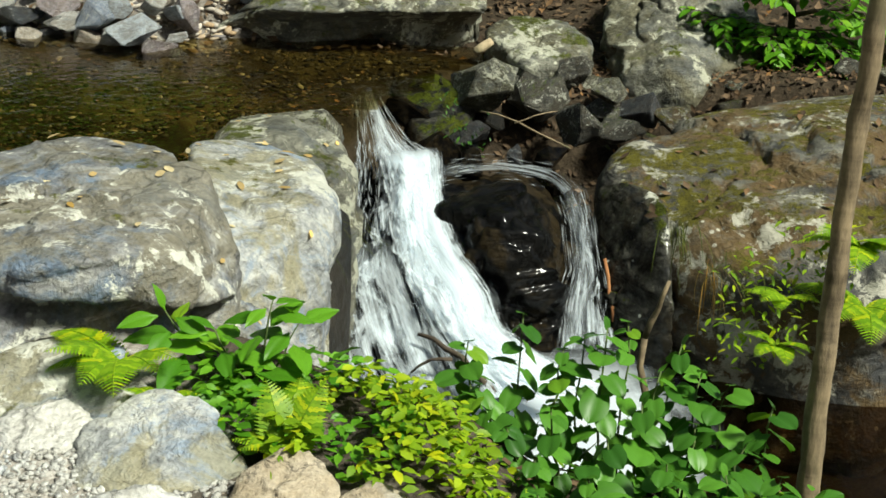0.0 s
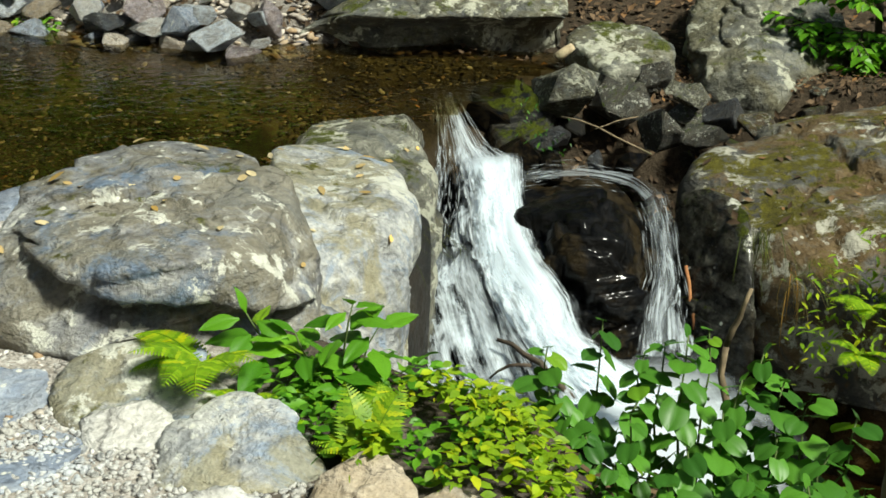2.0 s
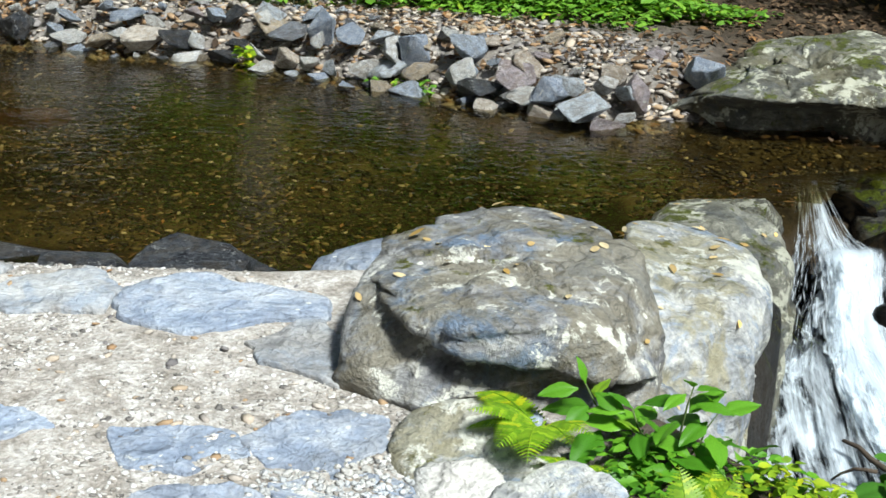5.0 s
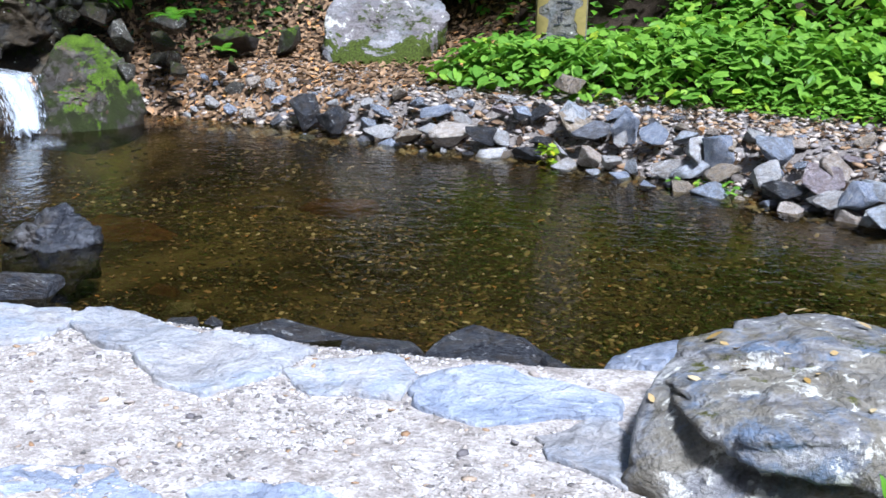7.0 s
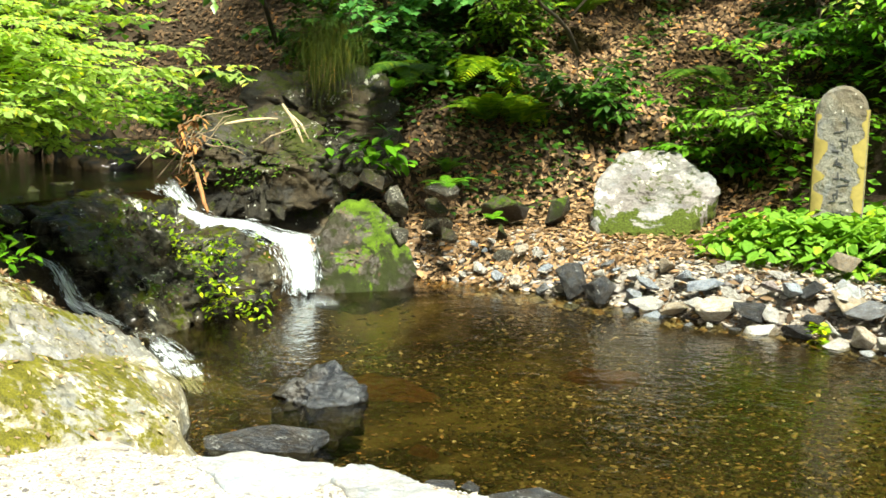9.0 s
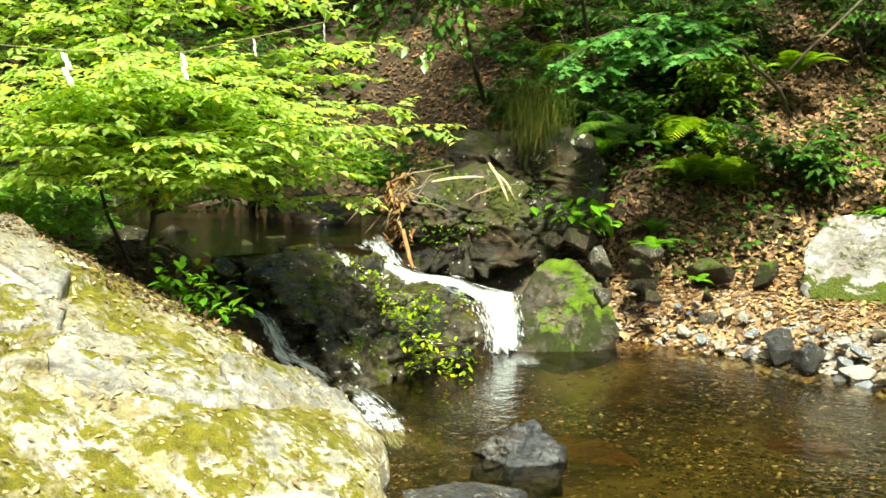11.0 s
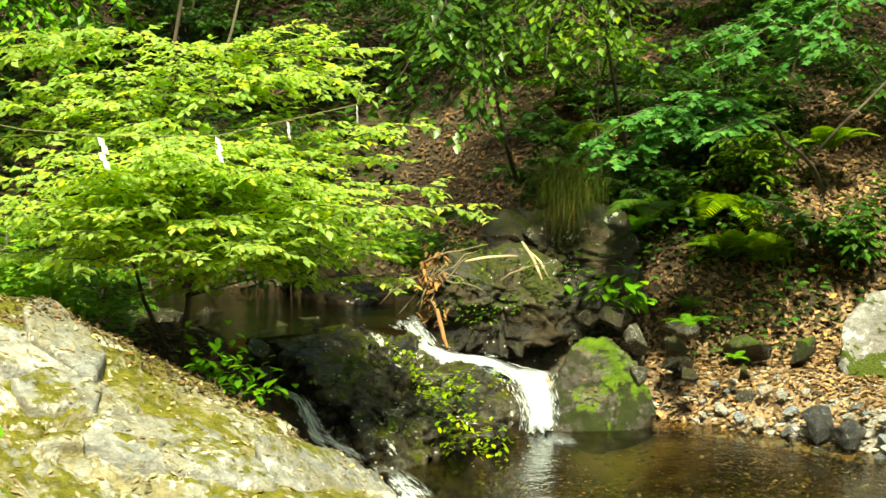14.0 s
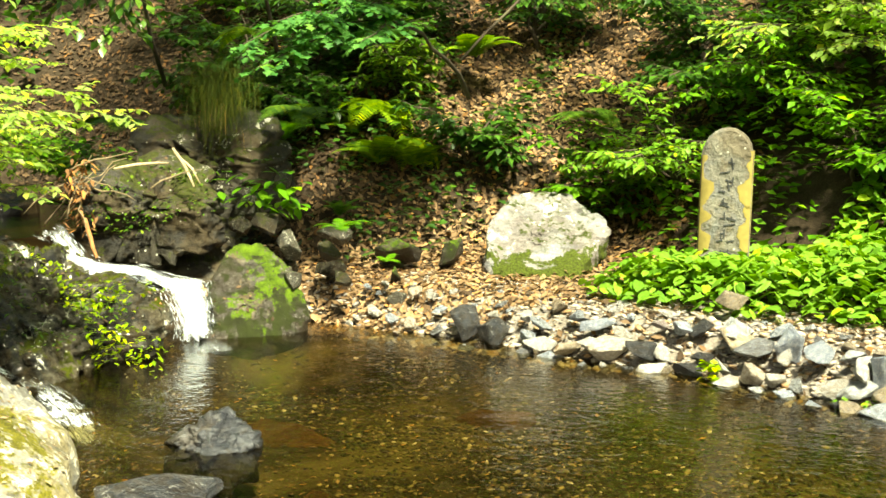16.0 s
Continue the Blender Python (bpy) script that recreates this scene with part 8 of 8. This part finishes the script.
overhang("tree", (-12.2, 2.9, 1.2), (-9.88, 3.41, 3.53), [(-9.45, 3.48, 2.61), (-9.07, 3.54, 2.73), (-9.06, 3.73, 2.51), (-9.22, 4.01, 2.69), (-9.16, 4.19, 2.5), (-8.95, 3.52, 2.34), (-8.85, 3.72, 2.27), (-9.39, 3.53, 2.22), (-9.12, 4.31, 2.74), (-8.93, 3.88, 2.39)],
         LEAF_HERB, "soft green tree hanging over the upper stream", 21, twig=0.42, per_metre=34, leaf=0.09, twigs=12, droop=0.1, flat=0.15, hang=0.25, shape=FAR_OVAL)
overhang("maple", (-6.9, 10.4, 2.4), (-6.15, 8.62, 2.95), [(-6.70, 7.24, 2.40), (-6.54, 7.35, 2.26), (-6.29, 7.41, 2.32), (-6.40, 7.78, 2.15), (-6.13, 7.82, 2.25), (-5.84, 7.81, 2.41), (-6.04, 7.82, 2.48), (-6.48, 7.52, 2.46)],
         LEAF_MAPLE, "small maple with layered blue-green sprays over the slope", 9, twig=0.36, per_metre=40, leaf=0.078, twigs=10, shape=MAPLE, flat=0.10, droop=0.05, hang=0.2)
overhang("maple", (-7.2, 9.6, 1.4), (-6.80, 8.30, 1.95), [(-7.03, 6.80, 1.79), (-6.86, 6.79, 1.64), (-6.75, 6.85, 1.94), (-6.77, 7.15, 2.03), (-6.50, 7.08, 2.09), (-6.87, 7.02, 1.72), (-6.41, 7.33, 1.82), (-6.62, 7.15, 1.83)],
         LEAF_MAPLE, "young maple holding blue-green leaves low over the bank", 20, twig=0.30, per_metre=44, leaf=0.075, twigs=13, shape=MAPLE, flat=0.2, droop=0.2, hang=0.3)


def hill_shrub(at, size, mat, label, seed, leaf=0.09, shape=None, count=13):
    rnd = random.Random(seed)
    x, y, z = at
    limbs = []
    for k in range(count):
        a = rnd.uniform(0, 6.283)
        r = size * rnd.uniform(0.5, 1.0)
        h = size * rnd.uniform(0.1, 1.1)
        limbs.append(limb((x, y, z + 0.3 * h), (x + r * math.cos(a), y + r * math.sin(a) - 0.25 * size, z + h), 0.1 * size, seed * 50 + k))
    return tree("shrub", [(limb((x, y, z - 0.2), (x, y - 0.1, z + 0.5 * size), 0, seed), [0.02, 0.02, 0.018, 0.016, 0.014, 0.01])], limbs, mat, BARK_DARK, label, seed, twig=0.50 * size, per_metre=30, leaf=leaf, twigs=18 / max(0.6, size), shape=shape, category="shrub")


SLOPE_SHRUBS = [(-14.2, 9.0, 1.4, LEAF_DEEP), (-13.2, 10.6, 1.4, LEAF_DEEP), (-11.8, 11.4, 1.4, LEAF_DEEP), (-15.6, 8.2, 1.5, LEAF_DEEP), (-10.2, 12.0, 1.3, LEAF_DEEP), (-9.0, 11.4, 1.2, LEAF_HERB),
                (-13.2, 7.8, 1.2, LEAF_DEEP), (-10.6, 10.4, 1.1, LEAF_HERB),
                (-15.2, 3.2, 1.2, LEAF_DEEP), (-9.8, 9.6, 0.9, LEAF_DEEP), (-12.2, 4.6, 0.8, LEAF_HERB), (-10.2, 8.2, 0.9, LEAF_HERB), (-11.2, 6.9, 0.9, LEAF_DEEP),
                (-12.4, 6.2, 1.1, LEAF_DEEP), (-10.4, 4.6, 0.7, LEAF_HERB), (-10.8, 3.2, 0.7, LEAF_BED), (-9.2, 3.4, 0.6, LEAF_HERB), (-14.0, 2.2, 1.2, LEAF_DEEP),
                (-8.7, 10.0, 1.0, LEAF_DEEP)]
BANK_SHRUBS = [(-6.0, 9.95, 0.7, LEAF_HERB), (-5.4, 10.0, 0.9, LEAF_BED), (-5.7, 10.9, 1.1, LEAF_DEEP), (-4.9, 10.6, 1.0, LEAF_HERB), (-4.2, 10.9, 1.2, LEAF_TREE), (-3.4, 10.5, 1.1, LEAF_BED),
               (-3.9, 9.9, 0.6, LEAF_HERB), (-2.6, 10.3, 1.0, LEAF_DEEP), (-1.6, 10.2, 1.0, LEAF_HERB), (-0.3, 10.0, 1.0, LEAF_DEEP), (0.15, 9.3, 0.7, LEAF_DEEP), (0.75, 9.0, 0.7, LEAF_SLOPE), (1.2, 9.8, 1.1, LEAF_DEEP), (2.8, 8.6, 1.0, LEAF_HERB),
               (3.2, 6.9, 0.9, LEAF_DEEP), (-4.6, 11.8, 1.3, LEAF_DEEP), (-3.0, 11.9, 1.3, LEAF_TREE), (-7.4, 10.9, 1.0, LEAF_DEEP), (-8.3, 9.7, 0.8, LEAF_DEEP), (-7.9, 9.5, 0.55, LEAF_SLOPE), (-7.1, 9.5, 0.5, LEAF_DEEP),
               (-8.35, 8.95, 0.45, LEAF_DEEP), (-8.75, 9.25, 0.6, LEAF_DEEP)]
for k, (x, y, s, mat) in enumerate(SLOPE_SHRUBS + BANK_SHRUBS):
    hill_shrub((x, y, float(land(x, y))), s, mat, "leafy green understorey shrub on the slope", 200 + k, 0.10 if mat is not LEAF_DEEP else 0.11, FAR_OVAL if k % 2 else FAR_SLIM)


# tall trees, mostly out of view, added so their crowns shade the slope
def tall_tree(x, y, height, lean, seed, label, mat=LEAF_HERB, spread=3.0, boughs=7, low=0.55):
    z = float(land(x, y)) - 0.3
    rnd = random.Random(seed)
    top = (x + lean[0], y + lean[1], z + height)
    path = bend((x, y, z), top, 0, 8, 0.05, seed)
    limbs = []
    for k in range(boughs):
        s = rnd.uniform(low, 1.0)
        o = np.array((x, y, z)) * (1 - s) + np.array(top) * s
        a = rnd.uniform(0, 6.283)
        r = spread * rnd.uniform(0.5, 1.0)
        limbs.append(limb(o, (o[0] + r * math.cos(a), o[1] + r * math.sin(a), o[2] + rnd.uniform(0.0, 1.0)), 0.3, seed * 40 + k, 0.08))
    return tree("tree", [(path, np.linspace(0.15, 0.04, 8))], limbs, mat, BARK_DARK, label, seed, twig=1.2, per_metre=14, leaf=0.20, twigs=7, shape=OVAL)


tall_tree(-11.5, 15.0, 7.5, (1.0, -5.0), 301, "tall forest tree leaning over the slope", spread=4.2)
tall_tree(-8.5, 18.0, 7.5, (0.0, -5.0), 302, "tall forest tree on the slope", spread=4.2)
tall_tree(-15.5, 11.5, 7.5, (5.0, -4.0), 303, "tall forest tree above the stream", spread=4.2)
tall_tree(-3.0, 17.0, 7.5, (0.0, -7.5), 304, "tall forest tree on the slope", spread=4.2)
tall_tree(-18.5, 6.0, 7.5, (5.0, -0.6), 305, "tall forest tree beside the stream", spread=4.2, boughs=15)
tall_tree(2.5, 15.5, 7.5, (0.0, -6.0), 306, "tall forest tree behind the boulders", spread=4.2)
# The next three stand wholly out of view, added only for their shade.
tall_tree(-6.5, -2.0, 10.5, (1.8, 7.2), 307, "unseen tree added over the pool to shade the slope", spread=3.2, boughs=8, low=0.88)
tall_tree(-9.5, -2.5, 10.5, (0.4, 4.8), 308, "unseen tree added over the upper stream to shade the far slope", spread=3.4, boughs=16, low=0.88)
tall_tree(-2.5, 13.5, 8.0, (-0.9, -4.8), 309, "unseen tree added above the herb bed to shade the upper slope", spread=2.5, boughs=9, low=0.85)
branch("sapling", [(np.array([(-9.08, 2.70, 0.5), (-9.10, 2.74, 1.69), (-9.16, 2.87, 2.36), (-9.2, 3.0, 3.4)]), [0.011, 0.010, 0.009, 0.007])], BARK_DARK, "thin bare sapling stem behind the lantern", "sapling")

LEAF_LITTER = leaf_material("drifted_leaf", (0.095, 0.055, 0.027), (0.44, 0.29, 0.16), 0.75, 0.12, 0.1, 0.2)
LEAF_PALE = leaf_material("bleached_leaf", (0.18, 0.12, 0.06), (0.50, 0.40, 0.25), 0.75, 0.12, 0.1, 0.2)
# ---- loose cover: gravel, chips, leaf litter ----
PEBBLES = pebble_shapes(500, 6, 1)


def strewn(name, poly, count, size, shapes, mat, label, seed, tilt=0.5, lift=0.3, squash=(1.0, 0.8, 0.55), keep=None, category="gravel", z_of=None, power=2.0, slope=False):
    rn = np.random.default_rng(seed)
    xs, ys = [p[0] for p in poly], [p[1] for p in poly]
    x, y = rn.uniform(min(xs), max(xs), count * 3), rn.uniform(min(ys), max(ys), count * 3)
    ok = inside(x, y, poly)
    if keep is not None:
        ok &= keep(x, y, rn)
    x, y = x[ok][:count], y[ok][:count]
    s = size[0] + (size[1] - size[0]) * rn.uniform(0, 1, len(x)) ** power
    z = (land(x, y) if z_of is None else z_of(x, y)) + s * lift
    sc = s[:, None] * np.array(squash)[None] * rn.uniform(0.75, 1.25, (len(x), 3))
    turns = rotations(len(x), rn, tilt)
    if slope:
        e = 0.08
        n = np.stack([land(x - e, y) - land(x + e, y), land(x, y - e) - land(x, y + e), np.full(len(x), 2 * e)], 1)
        n /= np.linalg.norm(n, axis=1)[:, None]
        way = np.cross(n, rn.normal(size=(len(x), 3)))
        turns = np.einsum("nij,njk->nik", np.stack([np.cross(way / np.linalg.norm(way, axis=1)[:, None], n), way / np.linalg.norm(way, axis=1)[:, None], n], 2), rotations(len(x), rn, tilt * 0.6))
        z = z + 0.02
    return tagged(piece(name, scatter(name, shapes, np.stack([x, y, z], 1), turns, sc, mat, seed)), label, category, kind="stuff")


def dry(x, y, rn):
    return (signed(x, y, POOL) > 0.05) & (signed(x, y, RAVINE) > 0.12)


TERRACE = [(-0.35, 2.3), (-0.55, 3.0), (-1.5, 3.4), (-1.7, 3.75), (-2.4, 3.72), (-3.6, 3.6), (-4.2, 3.3), (-4.7, 2.6), (-4.4, 1.7), (-3.0, 1.9), (-2.0, 2.2), (-1.0, 2.2)]
strewn("gravel", TERRACE, 19000, (0.002, 0.011), PEBBLES, GRAVEL, "white and grey gravel of the terrace", 51, keep=lambda x, y, rn: dry(x, y, rn) & (rn.uniform(0, 1, len(x)) < 0.25 + ease(0.42, 0.55, fbm(np.stack([x * 2.5, y * 2.5, 0 * x], 1), 3, 41))), power=2.4, lift=0.10, squash=(1.2, 0.8, 0.35))
strewn("gravel", TERRACE, 420, (0.008, 0.020), PEBBLES, CHIPS, "loose grey and tan chips on the gravel", 66, keep=dry, power=2.5, lift=0.12, squash=(1.2, 0.8, 0.35))
strewn("gravel", [(-1.25, 2.2), (-0.4, 2.2), (-0.45, 2.7), (-0.9, 2.85), (-1.3, 2.6)], 2600, (0.004, 0.013), PEBBLES, ROCK_WHITE, "coarse white gravel round the pale stones", 64, keep=dry, power=1.5)
strewn("stone_chips", [(-7.3, 7.2), (-6.9, 7.4), (-5.7, 7.42), (-4.6, 7.38), (-3.8, 7.42), (-2.6, 7.1), (-1.2, 6.9), (-1.0, 7.6), (-2.4, 8.2), (-4.5, 8.3), (-5.5, 8.5), (-6.6, 8.5), (-7.4, 7.9)], 7000, (0.006, 0.036), PEBBLES, CHIPS, "pale stone chips strewn over the bank", 52, squash=(1.25, 0.75, 0.38), keep=lambda x, y, rn: signed(x, y, POOL) > -0.06)
strewn("bed_pebbles", POOL, 32000, (0.004, 0.020), PEBBLES, BED_PEBBLE, "brown pebbles on the pool bed", 53, lift=0.25, power=3.0, squash=(1.3, 0.8, 0.4), keep=lambda x, y, rn: rn.uniform(0, 1, len(x)) < ease(0.40, 0.58, fbm(np.stack([x * 0.9, y * 1.3, 0 * x], 1), 3, 77)) + 0.12)
DRY = [leaf_shape(0.5, c, 0.15, 0.42, 2) for c in (0.35, 0.1, -0.3)]
FLAT_DRY = [leaf_shape(w, c, 0.04, 0.45, 4) for w, c in ((0.5, 0.06), (0.38, 0.10), (0.62, -0.05))]
strewn("leaf_litter", [(-7.9, 7.0), (-7.3, 6.95), (-6.75, 7.3), (-6.3, 7.55), (-5.6, 7.7), (-5.0, 8.2), (-5.2, 9.4), (-5.4, 10.5), (-5.8, 13), (-8.6, 13), (-8.0, 10), (-7.9, 8.6)], 19000, (0.022, 0.085), DRY, LEAF_LITTER, "pale brown leaves drifted down the slope", 61, tilt=0.8, lift=0.12, squash=(1, 1, 1), category="leaf litter", power=1.0, slope=True)
SLOPE_AREA = [(-7.9, 7.6), (-6.9, 7.55), (-5.8, 7.75), (-4.8, 8.0), (-4.6, 9.3), (-4.8, 15), (-13, 15), (-18, 9), (-17.5, 2), (-15.0, 0.5), (-13.0, 5.2), (-11.6, 8.0), (-9.8, 8.1)]
strewn("leaf_litter", SLOPE_AREA, 22000, (0.04, 0.09), DRY, LEAF_DRY, "brown fallen leaves covering the slope", 55, tilt=0.9, lift=0.12, squash=(1, 1, 1), category="leaf litter", power=1.0, slope=True)
strewn("leaf_litter", [(-19.5, 0.5), (-14.8, 0.5), (-13.8, 5.5), (-15.0, 11), (-19.5, 10)], 9000, (0.06, 0.13), DRY, LEAF_DRY, "brown fallen leaves high above the upper stream", 67, tilt=0.9, lift=0.12, squash=(1, 1, 1), category="leaf litter", power=1.0, slope=True)
strewn("leaf_litter", [(-8.5, 7.6), (-7.7, 7.6), (-7.4, 9.0), (-7.4, 12.5), (-13.5, 12.5), (-12.2, 8.2), (-9.8, 8.3)], 15000, (0.04, 0.085), DRY, LEAF_DRY, "brown fallen leaves under the shrubs of the slope", 63, tilt=0.9, lift=0.12, squash=(1, 1, 1), category="leaf litter", power=1.0, slope=True)
strewn("leaf_litter", [(-0.9, 7.7), (0.9, 7.7), (1.0, 9.2), (-1.2, 9.2)], 1100, (0.025, 0.065), DRY, LEAF_DRY, "brown fallen leaves behind the long slab", 65, tilt=0.7, lift=0.12, squash=(1, 1, 1), category="leaf litter", power=1.0, slope=True)
carpet("slope_plants", [(0.25, 8.5), (1.7, 8.0), (2.0, 9.6), (0.1, 9.8), (-0.3, 9.2)], 1300, 0.40, (0.05, 0.11), FAR_OVAL, LEAF_DEEP, "dark undergrowth behind the boulders", 86, clump=1.2)
strewn("leaf_litter", [(-5.2, 7.6), (-1.0, 7.1), (2.2, 6.7), (2.2, 9.5), (-5.0, 9.5)], 4200, (0.03, 0.08), DRY, LEAF_DRY, "brown fallen leaves on the bank", 56, tilt=0.7, lift=0.12, squash=(1, 1, 1), category="leaf litter", power=1.0, slope=True)
strewn("leaf_litter", [(-9.4, 2.0), (-7.0, 2.6), (-6.9, 3.9), (-7.9, 4.3), (-9.5, 4.2)], 4500, (0.03, 0.07), DRY, LEAF_DRY, "brown fallen leaves behind the ledge", 57, tilt=0.7, lift=0.12, squash=(1, 1, 1), category="leaf litter", power=1.0, slope=True)
strewn("leaf_litter", [(0.2, 6.1), (2.4, 6.0), (2.4, 7.2), (0.2, 7.2)], 3600, (0.02, 0.05), DRY, LEAF_DRY, "brown fallen leaves between the boulders", 60, tilt=0.7, lift=0.1, squash=(1, 1, 1), category="leaf litter", power=1.0, slope=True)
strewn("leaf_litter", [(0.0, 2.3), (1.3, 2.3), (1.3, 2.95), (0.0, 2.9)], 240, (0.03, 0.07), DRY, LEAF_DRY, "brown fallen leaves under the plants", 58, tilt=0.7, lift=0.1, squash=(1, 1, 1), category="leaf litter", power=1.0, slope=True)
strewn("sunken_leaves", POOL, 3800, (0.014, 0.050), DRY, LEAF_LITTER, "sunken yellow and brown leaves in the pool", 59, tilt=0.3, lift=0.2, squash=(1, 1, 0.4), category="leaf litter", power=1.0)
settle("leaf_litter", DRY, LEDGE, [(-6.6, 0.8), (-4.4, 0.8), (-4.5, 3.4), (-5.4, 3.9), (-6.6, 3.2)], 1200, (0.016, 0.046), LEAF_PALE, "pale fallen leaves on the rock ledge", 71)
settle("leaf_litter", DRY, LEDGE, [(-6.75, 1.7), (-6.15, 2.0), (-6.2, 2.6), (-6.0, 3.0), (-5.75, 3.3), (-5.7, 3.75), (-6.3, 3.55), (-6.8, 3.0)], 1000, (0.022, 0.052), LEAF_DRY, "brown leaf litter drifted along the upper rim of the rock ledge", 75)
NEAR_BOULDERS = [o for o in scene.objects if o.name.startswith("boulder") and o.location.y < 5.2 and o.location.x > -2.2]
settle("fallen_leaves", FLAT_DRY, NEAR_BOULDERS, [(-1.4, 3.2), (-0.35, 3.3), (-0.3, 5.3), (-0.9, 5.3), (-1.4, 4.0)], 44, (0.022, 0.062), leaf_material("yellowed_leaf", (0.42, 0.27, 0.07), (0.72, 0.62, 0.38), 0.7, 0.15, 0.12), "yellow fallen leaves on the boulders", 72)
RIGHT_BOULDERS = [o for o in scene.objects if o.name.startswith("boulder") and o.location.x > 0.3]
settle("leaf_litter", DRY, RIGHT_BOULDERS, [(0.7, 5.0), (2.0, 5.2), (2.0, 6.2), (0.7, 6.1)], 70, (0.03, 0.07), LEAF_DRY, "brown fallen leaves on the huge boulder", 73)
CASCADE_ROCKS = [o for o in scene.objects if o.name.startswith("boulder") and o.location.x < -6.3 and o.location.y > 4.0]
settle("leaf_litter", DRY, CASCADE_ROCKS, [(-8.3, 4.4), (-6.5, 4.8), (-6.4, 7.0), (-8.5, 7.9)], 120, (0.025, 0.055), LEAF_DRY, "brown fallen leaves on the cascade rocks", 74)
carpet("slope_plants", [(-8.0, 7.9), (-7.0, 8.4), (-6.6, 9.4), (-7.0, 11.5), (-9.5, 12), (-11, 9.5), (-9.6, 8.5)], 5200, 0.40, (0.05, 0.11), FAR_OVAL, LEAF_DEEP, "dark undergrowth on the shaded slope", 81, clump=1.1)
carpet("slope_plants", [(-5.4, 9.3), (-4.4, 9.4), (-1.0, 9.5), (-1.0, 12.5), (-5.6, 12.5)], 5000, 0.5, (0.07, 0.13), FAR_OVAL, LEAF_HERB, "green undergrowth under the shrubs", 82, clump=0.8)
carpet("slope_plants", [(-13.5, 5.0), (-11.8, 8.0), (-13.5, 11), (-17.5, 6), (-16.5, 0), (-15.2, -1)], 3200, 0.5, (0.10, 0.20), FAR_OVAL, LEAF_DEEP, "dark undergrowth over the upper stream", 83, clump=0.8)
carpet("slope_plants", [(-10.8, 2.4), (-8.6, 2.0), (-8.4, 3.8), (-9.6, 4.2), (-11, 3.6)], 1500, 0.3, (0.05, 0.1), FAR_OVAL, LEAF_HERB, "green herbs along the upper stream", 84, clump=0.9)
carpet("slope_plants", [(-19.5, 1.5), (-15.6, 1.5), (-14.4, 6.5), (-15.0, 11.5), (-19.5, 10)], 3500, 0.6, (0.14, 0.26), FAR_OVAL, LEAF_DEEP, "dark undergrowth high above the upper stream", 85, clump=0.7)
